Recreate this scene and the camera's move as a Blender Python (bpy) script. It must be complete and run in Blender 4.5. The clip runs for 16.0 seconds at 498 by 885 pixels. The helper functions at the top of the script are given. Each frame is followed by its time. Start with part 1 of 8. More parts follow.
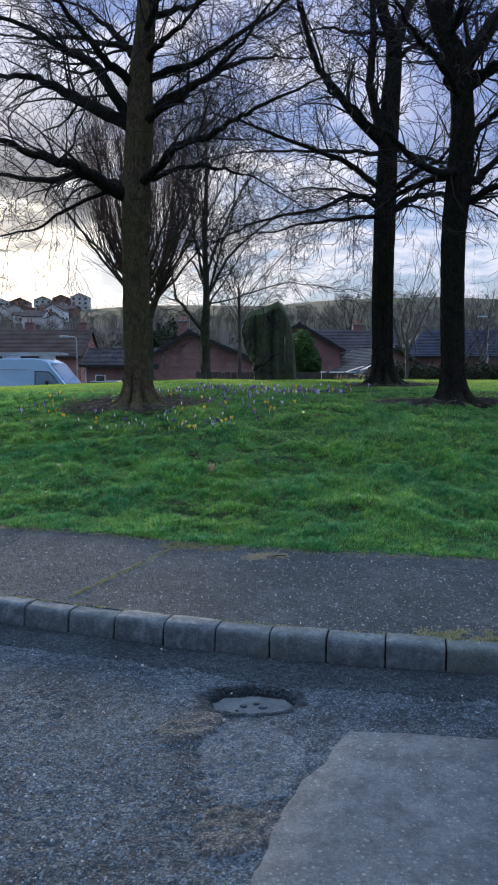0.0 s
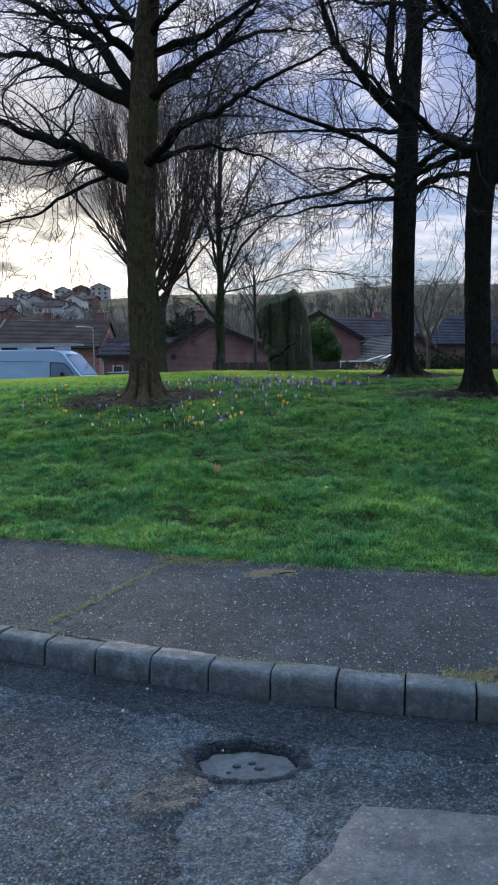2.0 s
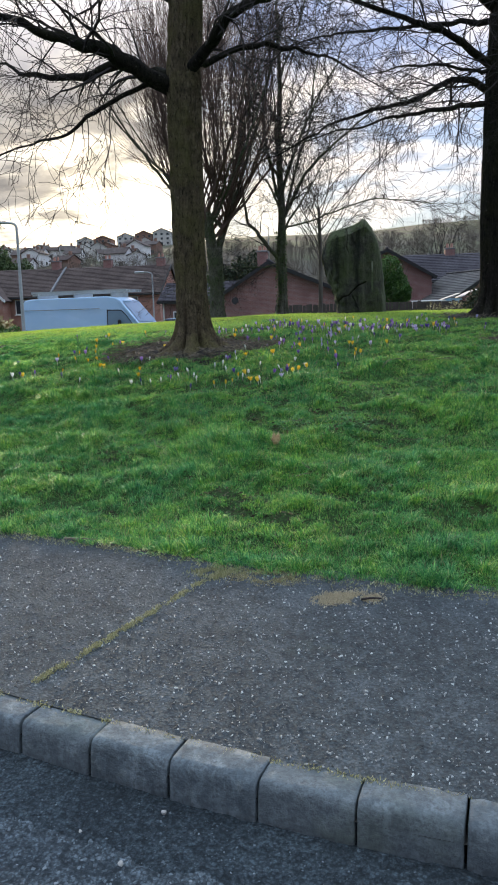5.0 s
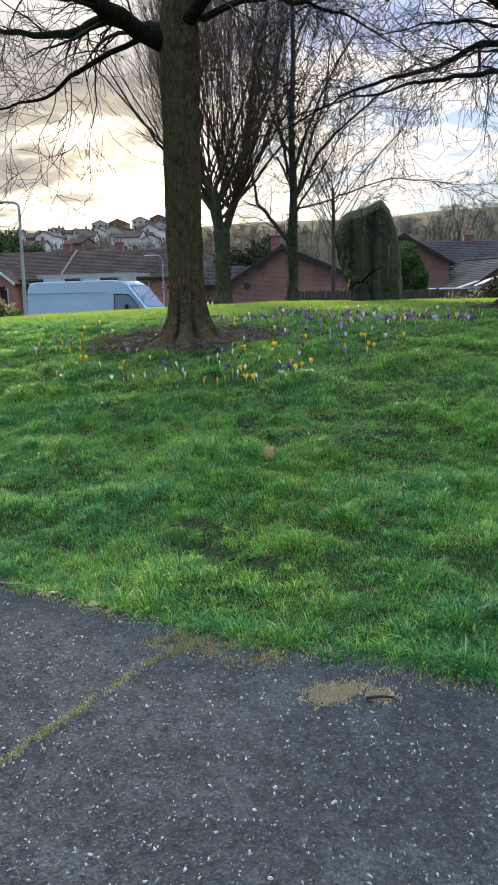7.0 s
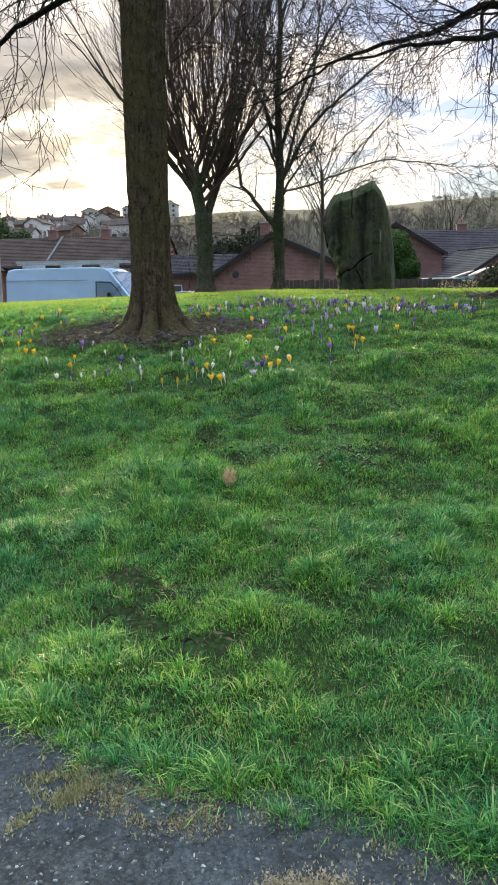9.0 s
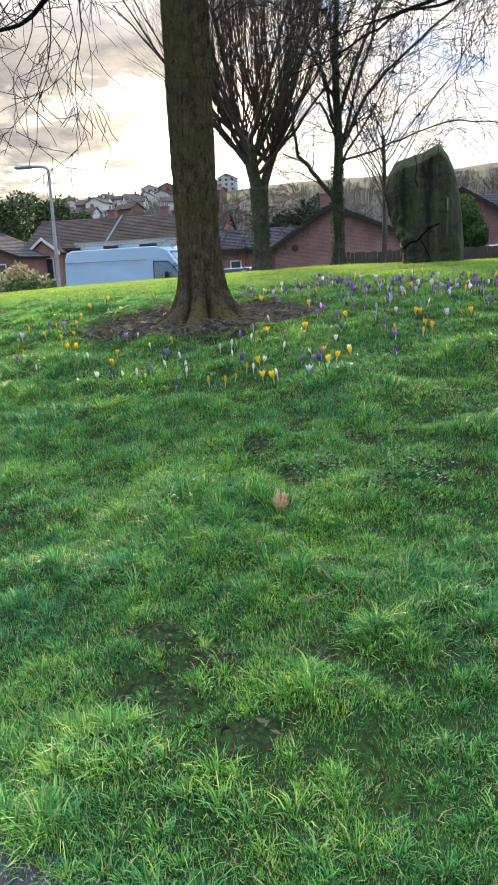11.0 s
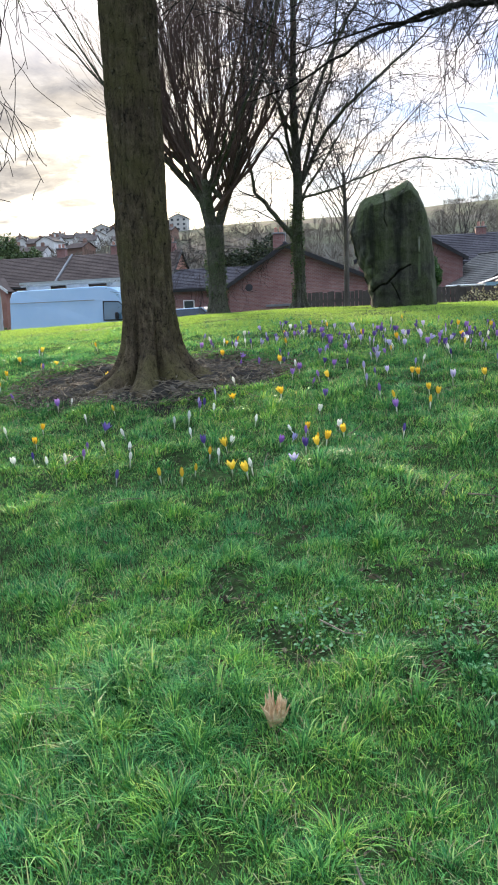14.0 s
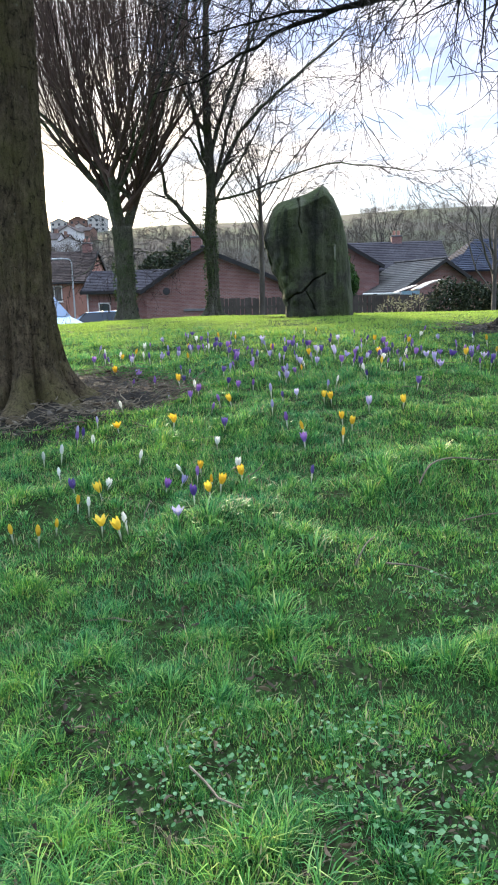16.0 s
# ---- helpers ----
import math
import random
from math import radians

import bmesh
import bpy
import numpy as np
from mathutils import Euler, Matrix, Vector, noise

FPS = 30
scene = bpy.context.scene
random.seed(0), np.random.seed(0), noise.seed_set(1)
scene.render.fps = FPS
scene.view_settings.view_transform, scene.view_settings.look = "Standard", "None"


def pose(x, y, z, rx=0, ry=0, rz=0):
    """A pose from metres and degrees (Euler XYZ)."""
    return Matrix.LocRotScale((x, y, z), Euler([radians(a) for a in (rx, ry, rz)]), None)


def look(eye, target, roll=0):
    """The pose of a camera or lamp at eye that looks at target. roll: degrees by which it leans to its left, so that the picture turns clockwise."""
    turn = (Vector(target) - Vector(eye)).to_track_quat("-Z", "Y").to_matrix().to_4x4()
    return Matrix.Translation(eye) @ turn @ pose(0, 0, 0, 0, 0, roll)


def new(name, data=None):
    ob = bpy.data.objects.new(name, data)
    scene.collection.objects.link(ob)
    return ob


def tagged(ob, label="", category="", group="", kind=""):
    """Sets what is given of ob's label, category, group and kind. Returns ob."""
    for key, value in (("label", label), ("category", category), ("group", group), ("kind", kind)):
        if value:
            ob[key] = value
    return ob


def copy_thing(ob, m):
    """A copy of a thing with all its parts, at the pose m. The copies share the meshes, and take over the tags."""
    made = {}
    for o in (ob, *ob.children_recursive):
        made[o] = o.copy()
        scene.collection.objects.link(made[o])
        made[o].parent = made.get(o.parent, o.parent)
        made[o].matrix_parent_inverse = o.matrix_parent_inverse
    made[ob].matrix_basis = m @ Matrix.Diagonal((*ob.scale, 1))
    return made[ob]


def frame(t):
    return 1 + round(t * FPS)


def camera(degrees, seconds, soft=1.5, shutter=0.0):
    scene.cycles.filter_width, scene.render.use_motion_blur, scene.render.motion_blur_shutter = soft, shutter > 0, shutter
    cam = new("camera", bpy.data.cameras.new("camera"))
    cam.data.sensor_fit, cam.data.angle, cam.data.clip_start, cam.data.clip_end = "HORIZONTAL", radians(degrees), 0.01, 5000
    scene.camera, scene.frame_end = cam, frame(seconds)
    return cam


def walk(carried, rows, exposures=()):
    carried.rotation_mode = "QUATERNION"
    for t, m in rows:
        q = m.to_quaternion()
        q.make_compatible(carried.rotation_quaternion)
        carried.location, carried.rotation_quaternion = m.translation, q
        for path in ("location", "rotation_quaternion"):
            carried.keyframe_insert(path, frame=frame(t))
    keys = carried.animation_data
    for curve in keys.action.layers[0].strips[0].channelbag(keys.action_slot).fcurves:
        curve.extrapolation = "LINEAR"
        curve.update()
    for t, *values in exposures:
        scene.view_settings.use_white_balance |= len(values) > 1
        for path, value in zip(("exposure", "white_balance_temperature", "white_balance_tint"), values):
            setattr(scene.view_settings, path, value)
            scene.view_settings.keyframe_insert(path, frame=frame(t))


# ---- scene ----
cam = camera(36.4, 16.0, soft=1.9)
PATH = [
    (0, (0.091, 0.509, 1.512), (0.068, 2.502, 1.341), 0.1),
    (0.5, (0.23, 0.588, 1.537), (0.199, 2.577, 1.333), 0.1),
    (1, (0.29, 0.701, 1.541), (0.247, 2.689, 1.327), 0.0),
    (1.5, (0.227, 0.904, 1.507), (0.168, 2.892, 1.3), -0.3),
    (2, (0.194, 1.076, 1.559), (0.117, 3.065, 1.359), -0.3),
    (2.5, (0.303, 1.253, 1.566), (0.207, 3.239, 1.351), -0.3),
    (3, (0.291, 1.469, 1.53), (0.164, 3.45, 1.288), -0.5),
    (3.5, (0.229, 1.737, 1.524), (0.076, 3.71, 1.234), -0.9),
    (4, (0.25, 1.943, 1.539), (0.061, 3.909, 1.225), -1.2),
    (4.5, (0.16, 2.2, 1.53), (-0.072, 4.159, 1.202), -1.6),
    (4.7, (0.129, 2.309, 1.541), (-0.113, 4.266, 1.208), -1.7),
    (6.8, (0.16, 3.324, 1.558), (-0.12, 5.267, 1.178), -1.1),
    (7, (0.162, 3.41, 1.558), (-0.12, 5.353, 1.181), -1.0),
    (7.5, (0.11, 3.679, 1.561), (-0.165, 5.627, 1.2), -0.7),
    (8, (0.178, 3.929, 1.558), (-0.082, 5.88, 1.202), -0.3),
    (8.5, (0.201, 4.162, 1.536), (-0.051, 6.113, 1.172), -0.4),
    (9, (0.197, 4.358, 1.532), (-0.06, 6.3, 1.128), -0.6),
    (9.5, (0.234, 4.501, 1.551), (-0.147, 6.412, 1.098), -2.0),
    (9.7, (0.226, 4.558, 1.558), (-0.2, 6.458, 1.099), -2.7),
    (11.8, (0.065, 5.153, 1.642), (-0.341, 7.055, 1.174), -2.4),
    (12, (0.035, 5.236, 1.652), (-0.328, 7.152, 1.209), -2.2),
    (12.5, (0.052, 5.474, 1.675), (-0.306, 7.401, 1.279), -3.1),
    (13, (0.002, 5.663, 1.669), (-0.353, 7.592, 1.279), -3.3),
    (13.5, (-0.12, 5.881, 1.688), (-0.433, 7.819, 1.307), -2.7),
    (14, (-0.119, 6.065, 1.685), (-0.421, 8.006, 1.308), -2.6),
    (14.5, (-0.078, 6.217, 1.71), (-0.349, 8.163, 1.333), -2.4),
    (15, (-0.093, 6.435, 1.694), (-0.316, 8.388, 1.32), -2.1),
    (15.5, (-0.127, 6.604, 1.739), (-0.274, 8.563, 1.364), -1.7),
    (16, (-0.038, 6.72, 1.732), (-0.132, 8.682, 1.357), -1.5),
]
EXPOSURES = [(0, 0.41, 5640, 9), (1.5, 0.42, 5780, 9), (3.0, 0.46, 5860, 7), (4.0, 0.80, 6250, 7), (4.5, 0.87, 6400, 7), (7, 1.03, 6760, 6), (9, 1.15, 6980, 6), (12, 1.47, 6600, 7), (14, 1.48, 6520, 7), (16, 1.60, 6420, 7)]
walk(cam, [(t, look(eye, target, roll)) for t, eye, target, roll in PATH], EXPOSURES)

# ---- light and sky ----
SUN_AZ, SUN_EL = -18.0, 9.0
SUN_DIR = Vector((math.sin(radians(SUN_AZ)) * math.cos(radians(SUN_EL)), math.cos(radians(SUN_AZ)) * math.cos(radians(SUN_EL)), math.sin(radians(SUN_EL))))


def make_world():
    w = bpy.data.worlds.new("sky")
    scene.world = w
    w.use_nodes = True
    n, l = w.node_tree.nodes, w.node_tree.links
    n.clear()
    out, bg = n.new("ShaderNodeOutputWorld"), n.new("ShaderNodeBackground")
    l.new(bg.outputs[0], out.inputs[0])
    sky = n.new("ShaderNodeTexSky")
    sky.sky_type = "NISHITA"
    sky.sun_disc = False
    sky.sun_elevation, sky.sun_rotation = radians(SUN_EL), radians(SUN_AZ % 360)
    sky.air_density, sky.dust_density, sky.ozone_density = 1.0, 0.6, 2.0
    tc = n.new("ShaderNodeTexCoord")
    d = tc.outputs["Generated"]
    sep = n.new("ShaderNodeSeparateXYZ")
    l.new(d, sep.inputs[0])

    def math_(op, a, b=None, clamp=False):
        m = n.new("ShaderNodeMath")
        m.operation, m.use_clamp = op, clamp
        for i, v in enumerate((a, b)):
            if v is None:
                continue
            if isinstance(v, (int, float)):
                m.inputs[i].default_value = v
            else:
                l.new(v, m.inputs[i])
        return m.outputs[0]

    def ramp(v, stops):
        r = n.new("ShaderNodeValToRGB")
        while len(r.color_ramp.elements) < len(stops):
            r.color_ramp.elements.new(0.5)
        for e, (p, c) in zip(r.color_ramp.elements, stops):
            e.position, e.color = p, (*c, 1) if len(c) == 3 else c
        l.new(v, r.inputs[0])
        return r.outputs[0]

    def mix(f, a, b, mode="MIX"):
        m = n.new("ShaderNodeMix")
        m.data_type, m.blend_type = "RGBA", mode
        for i, v in ((0, f), (6, a), (7, b)):
            if isinstance(v, (int, float)):
                m.inputs[i].default_value = v
            elif isinstance(v, tuple):
                m.inputs[i].default_value = (*v, 1)
            else:
                l.new(v, m.inputs[i])
        return m.outputs[2]

    # nearness to the sun, and height over the horizon
    dot = n.new("ShaderNodeVectorMath")
    dot.operation = "DOT_PRODUCT"
    l.new(d, dot.inputs[0])
    dot.inputs[1].default_value = SUN_DIR
    near = math_("MAXIMUM", dot.outputs["Value"], 0.0)
    glow_wide, glow_mid, glow = math_("POWER", near, 9.0), math_("POWER", near, 60.0), math_("POWER", near, 420.0)
    up = math_("MAXIMUM", sep.outputs[2], 0.0)
    # clouds lie on a flat layer, so they flatten towards the horizon
    flat = math_("ADD", up, 0.16)
    comb = n.new("ShaderNodeCombineXYZ")
    l.new(math_("DIVIDE", sep.outputs[0], flat), comb.inputs[0])
    l.new(math_("DIVIDE", sep.outputs[1], flat), comb.inputs[1])

    def clouds(scale, seed, detail, rough, stretch=(1, 1, 1)):
        mp = n.new("ShaderNodeMapping")
        mp.inputs[1].default_value = (seed, seed * 0.7, seed * 0.3)
        mp.inputs[3].default_value = stretch
        l.new(comb.outputs[0], mp.inputs[0])
        t = n.new("ShaderNodeTexNoise")
        t.inputs["Scale"].default_value, t.inputs["Detail"].default_value, t.inputs["Roughness"].default_value = scale, detail, rough
        t.inputs["Distortion"].default_value = 0.3
        l.new(mp.outputs[0], t.inputs["Vector"])
        return t.outputs[0]

    base = mix(1.0, sky.outputs[0], (SKY_GAIN, SKY_GAIN, SKY_GAIN), "MULTIPLY")
    tint = ramp(up, [(0.0, (0.45, 0.41, 0.35)), (0.1, (0.36, 0.40, 0.46)), (0.22, (0.29, 0.36, 0.55)), (0.46, (0.20, 0.30, 0.68)), (0.70, (0.98, 1.20, 1.55)), (1.0, (1.85, 2.15, 2.6))])
    base = mix(0.80, base, tint)
    # dark violet-grey cloud with lit edges
    big = clouds(1.25, CLOUD_SEED, 7, 0.60, (1, 0.8, 1))
    m1 = math_("MULTIPLY", ramp(big, [(0.46, (0, 0, 0)), (0.56, (1, 1, 1))]), ramp(math_("ADD", up, math_("MULTIPLY", glow_wide, 0.08)), [(0.13, (0, 0, 0)), (0.24, (1, 1, 1))]))
    lit = ramp(big, [(0.40, (0, 0, 0)), (0.465, (1, 1, 1)), (0.53, (0, 0, 0))])
    low = ramp(up, [(0.45, (1, 1, 1)), (0.75, (0, 0, 0))])
    cloud_col = mix(glow_wide, (0.22, 0.24, 0.37), (0.27, 0.25, 0.24))
    col = mix(math_("MULTIPLY", math_("MULTIPLY", m1, 0.45), low), base, cloud_col)
    col = mix(math_("MULTIPLY", math_("MULTIPLY", lit, 0.75), low), col, mix(glow_wide, (0.70, 0.66, 0.72), (1.0, 0.84, 0.66)))
    # a bank of grey cloud over the sun
    cover = 0.0
    grey = mix(ramp(clouds(5.0, 1.3, 7, 0.65), [(0.36, (0, 0, 0)), (0.66, (1, 1, 1))]), (0.125, 0.120, 0.128), (0.30, 0.272, 0.252))
    grey = mix(ramp(up, [(0.25, (0, 0, 0)), (0.36, (1, 1, 1))]), grey, (0.72, 0.67, 0.70))
    for az, el, a0, a1 in ((-24, 17, 13.0, 5.0), (-34, 10, 12.0, 4.0)):
        bd = n.new("ShaderNodeVectorMath")
        bd.operation = "DOT_PRODUCT"
        l.new(d, bd.inputs[0])
        bd.inputs[1].default_value = (math.sin(radians(az)) * math.cos(radians(el)), math.cos(radians(az)) * math.cos(radians(el)), math.sin(radians(el)))
        shape = math_("ADD", bd.outputs["Value"], math_("MULTIPLY", math_("SUBTRACT", clouds(2.2, 5.2 + el, 7, 0.62), 0.5), 0.10))
        r_bank = n.new("ShaderNodeMapRange")
        r_bank.interpolation_type = "SMOOTHSTEP"
        r_bank.inputs[1].default_value, r_bank.inputs[2].default_value = math.cos(radians(a0)), math.cos(radians(a1))
        l.new(shape, r_bank.inputs[0])
        bank = math_("MULTIPLY", r_bank.outputs[0], 0.90)
        col = mix(bank, col, grey)
        cover = math_("MAXIMUM", bank, cover)
    small = clouds(3.4, 8.7, 6, 0.62, (1, 0.6, 1))
    col = mix(math_("MULTIPLY", ramp(small, [(0.52, (0, 0, 0)), (0.70, (1, 1, 1))]), 0.45), col, mix(glow_wide, (0.50, 0.46, 0.56), (0.90, 0.78, 0.64)))
    # veil of light round the hidden sun
    thin = math_("SUBTRACT", 1.0, math_("MAXIMUM", math_("MULTIPLY", m1, 0.6), cover))
    for g, c in ((math_("MULTIPLY", glow_wide, thin), (0.06, 0.05, 0.035)), (math_("MULTIPLY", glow_mid, thin), (0.24, 0.20, 0.13)), (math_("MULTIPLY", glow, thin), (2.4, 1.9, 1.2))):
        col = mix(1.0, col, mix(g, (0.0, 0.0, 0.0), c), "ADD")
    # the sky dims away from the sunset
    dusk = n.new("ShaderNodeMapRange")
    dusk.interpolation_type = "SMOOTHSTEP"
    dusk.inputs[1].default_value, dusk.inputs[2].default_value, dusk.inputs[3].default_value, dusk.inputs[4].default_value = -0.75, 0.25, 0.55, 1.0
    l.new(sep.outputs[1], dusk.inputs[0])
    shade = n.new("ShaderNodeCombineXYZ")
    for i in range(3):
        l.new(dusk.outputs[0], shade.inputs[i])
    col = mix(1.0, col, shade.outputs[0], "MULTIPLY")
    l.new(col, bg.inputs[0])
    bg.inputs[1].default_value = SKY_STRENGTH


SKY_GAIN, SKY_STRENGTH, CLOUD_SEED = 0.08, 1.0, 3.1
make_world()
sun = new("sun", bpy.data.lights.new("sun", "SUN"))
sun.data.energy, sun.data.angle, sun.data.color = 4.0, radians(10), (1.0, 0.80, 0.56)
sun.matrix_world = look(SUN_DIR * 50, (0, 0, 0))


# ---- materials ----
class Mat:
    """A small builder for procedural node materials in object or world metres."""

    def __init__(self, name, rough=0.8, metal=0.0, spec=0.3):
        self.m = bpy.data.materials.new(name)
        self.m.use_nodes = True
        self.n, self.l = self.m.node_tree.nodes, self.m.node_tree.links
        self.b = self.n["Principled BSDF"]
        self.b.inputs["Roughness"].default_value, self.b.inputs["Metallic"].default_value = rough, metal
        self.b.inputs["Specular IOR Level"].default_value = spec
        self.pos = self.n.new("ShaderNodeNewGeometry").outputs["Position"]
        self.obj = self.n.new("ShaderNodeTexCoord").outputs["Object"]

    def put(self, sock, v):
        if isinstance(v, (int, float)):
            sock.default_value = v
        elif isinstance(v, tuple):
            sock.default_value = (*v, 1) if len(v) == 3 and sock.type == "RGBA" else v
        else:
            self.l.new(v, sock)

    def map(self, vec, scale, loc=(0, 0, 0), rot=(0, 0, 0)):
        mp = self.n.new("ShaderNodeMapping")
        mp.inputs[1].default_value, mp.inputs[2].default_value, mp.inputs[3].default_value = loc, rot, scale
        self.l.new(vec, mp.inputs[0])
        return mp.outputs[0]

    def noise(self, vec, scale, detail=4, rough=0.55, dist=0.0):
        t = self.n.new("ShaderNodeTexNoise")
        t.inputs["Scale"].default_value, t.inputs["Detail"].default_value = scale, detail
        t.inputs["Roughness"].default_value, t.inputs["Distortion"].default_value = rough, dist
        self.l.new(vec, t.inputs["Vector"])
        return t.outputs[0]

    def noise_colour(self, vec, scale):
        t = self.n.new("ShaderNodeTexNoise")
        t.inputs["Scale"].default_value = scale
        self.l.new(vec, t.inputs["Vector"])
        return t.outputs[1]

    def voronoi(self, vec, scale, feature="F1", out="Distance", rnd=1.0):
        t = self.n.new("ShaderNodeTexVoronoi")
        t.feature = feature
        t.inputs["Scale"].default_value = scale
        t.inputs["Randomness"].default_value = rnd
        self.l.new(vec, t.inputs["Vector"])
        return t.outputs[out]

    def ramp(self, v, *stops):
        r = self.n.new("ShaderNodeValToRGB")
        while len(r.color_ramp.elements) < len(stops):
            r.color_ramp.elements.new(0.5)
        for e, (p, c) in zip(r.color_ramp.elements, stops):
            c = (c, c, c) if isinstance(c, (int, float)) else c
            e.position, e.color = p, (*c, 1)
        self.l.new(v, r.inputs[0])
        return r.outputs[0]

    def mix(self, f, a, b, mode="MIX"):
        m = self.n.new("ShaderNodeMix")
        m.data_type, m.blend_type = "RGBA", mode
        self.put(m.inputs[0], f), self.put(m.inputs[6], a), self.put(m.inputs[7], b)
        return m.outputs[2]

    def math(self, op, a, b=0.0):
        m = self.n.new("ShaderNodeMath")
        m.operation = op
        self.put(m.inputs[0], a), self.put(m.inputs[1], b)
        return m.outputs[0]

    def random(self, island=False):
        if island:
            return self.n.new("ShaderNodeNewGeometry").outputs["Random Per Island"]
        return self.n.new("ShaderNodeObjectInfo").outputs["Random"]

    def colour(self, c):
        self.put(self.b.inputs["Base Color"], c)
        return self

    def rough(self, v):
        self.put(self.b.inputs["Roughness"], v)
        return self

    def bump(self, h, strength=0.4, dist=0.01):
        b = self.n.new("ShaderNodeBump")
        b.inputs["Strength"].default_value, b.inputs["Distance"].default_value = strength, dist
        self.l.new(h, b.inputs["Height"])
        self.l.new(b.outputs[0], self.b.inputs["Normal"])
        return self


def asphalt(name, dark, light, chips, chip_scale, moss=0.0, coarse=1.0):
    k = Mat(name, 0.9, spec=0.2)
    big = k.noise(k.pos, 1.7, 7, 0.66, 0.5)
    mid = k.noise(k.pos, 9.0, 6, 0.74)
    lump = k.noise(k.pos, 38, 5, 0.70)
    grain = k.noise(k.pos, 95, 5, 0.75)
    pits = k.voronoi(k.pos, 85)
    c = k.mix(k.ramp(big, (0.40, 0.0), (0.60, 1.0)), dark, light)
    c = k.mix(k.ramp(mid, (0.40, 0.65), (0.58, 0.0)), c, tuple(v * 0.5 for v in dark))
    c = k.mix(k.ramp(lump, (0.53, 0.0), (0.66, 0.6 * coarse)), c, tuple(v * 1.25 for v in light))
    c = k.mix(k.ramp(lump, (0.36, 0.9 * coarse), (0.50, 0.0)), c, tuple(v * 0.30 for v in dark))
    c = k.mix(k.ramp(grain, (0.42, 0.7 * coarse), (0.55, 0.0)), c, tuple(v * 0.28 for v in dark))
    c = k.mix(k.ramp(pits, (0.42, 0.0), (0.62, 0.6 * coarse)), c, tuple(v * 0.25 for v in dark))
    # pale stone chips of three sizes
    for s, a in ((chip_scale * 0.62, chips), (chip_scale, chips), (chip_scale * 2.1, chips * 0.8)):
        cell = k.voronoi(k.pos, s)
        pick = k.voronoi(k.pos, s, out="Color")
        on = k.math("MULTIPLY", k.ramp(cell, (0.20, 1.0), (0.32, 0.0)), k.ramp(pick, (0.68, 0.0), (0.74, 1.0)))
        c = k.mix(k.math("MULTIPLY", on, a), c, (0.36, 0.38, 0.40))
    if moss:
        g = k.ramp(k.noise(k.pos, 2.2, 6, 0.7), (0.62, 0.0), (0.76, moss))
        c = k.mix(g, c, (0.10, 0.11, 0.035))
    k.colour(c)
    h = k.mix(0.45, lump, k.mix(0.5, grain, k.ramp(pits, (0.1, 1.0), (0.6, 0.0))))
    k.bump(h, 1.0, 0.020 * coarse)
    return k.m


MAT_ROAD = asphalt("worn_road_asphalt", (0.061, 0.080, 0.096), (0.178, 0.220, 0.252), 0.10, 75)
MAT_GUTTER = asphalt("dark_ragged_asphalt", (0.037, 0.051, 0.062), (0.078, 0.104, 0.122), 0.06, 75)
MAT_PAVE = asphalt("pavement_asphalt", (0.062, 0.074, 0.081), (0.106, 0.123, 0.132), 0.10, 66, 0.12, 0.62)
MAT_PATCH = asphalt("light_asphalt_patch", (0.135, 0.168, 0.198), (0.22, 0.262, 0.30), 0.18, 90)


def plain(name, a, b, scale=3.0, rough=0.8, fine=60.0, bump=0.3, dist=0.004, metal=0.0, spec=0.3, rnd=0.0):
    k = Mat(name, rough, metal, spec)
    n1 = k.noise(k.pos, scale, 5, 0.6)
    n2 = k.noise(k.pos, fine, 4, 0.6)
    c = k.mix(k.ramp(n1, (0.35, 0.0), (0.66, 1.0)), a, b)
    c = k.mix(k.ramp(n2, (0.35, 0.35), (0.6, 0.0)), c, tuple(v * 0.55 for v in a))
    if rnd:
        c = k.mix(k.ramp(k.random(), (0.0, 0.0), (1.0, rnd)), c, tuple(v * 0.6 for v in b))
    k.colour(c).bump(n2, bump, dist)
    return k.m


MAT_CONCRETE_SLAB = plain("pale_concrete", (0.15, 0.155, 0.165), (0.21, 0.215, 0.225), 2.5, 0.85, 45, 0.35)
MAT_REPAIR = asphalt("smooth_grey_repair", (0.098, 0.112, 0.125), (0.140, 0.157, 0.170), 0.22, 60, 0.0, 0.28)
MAT_BROWN = asphalt("brown_worn_patch", (0.105, 0.110, 0.112), (0.22, 0.222, 0.218), 0.25, 80, 0.0, 1.0)


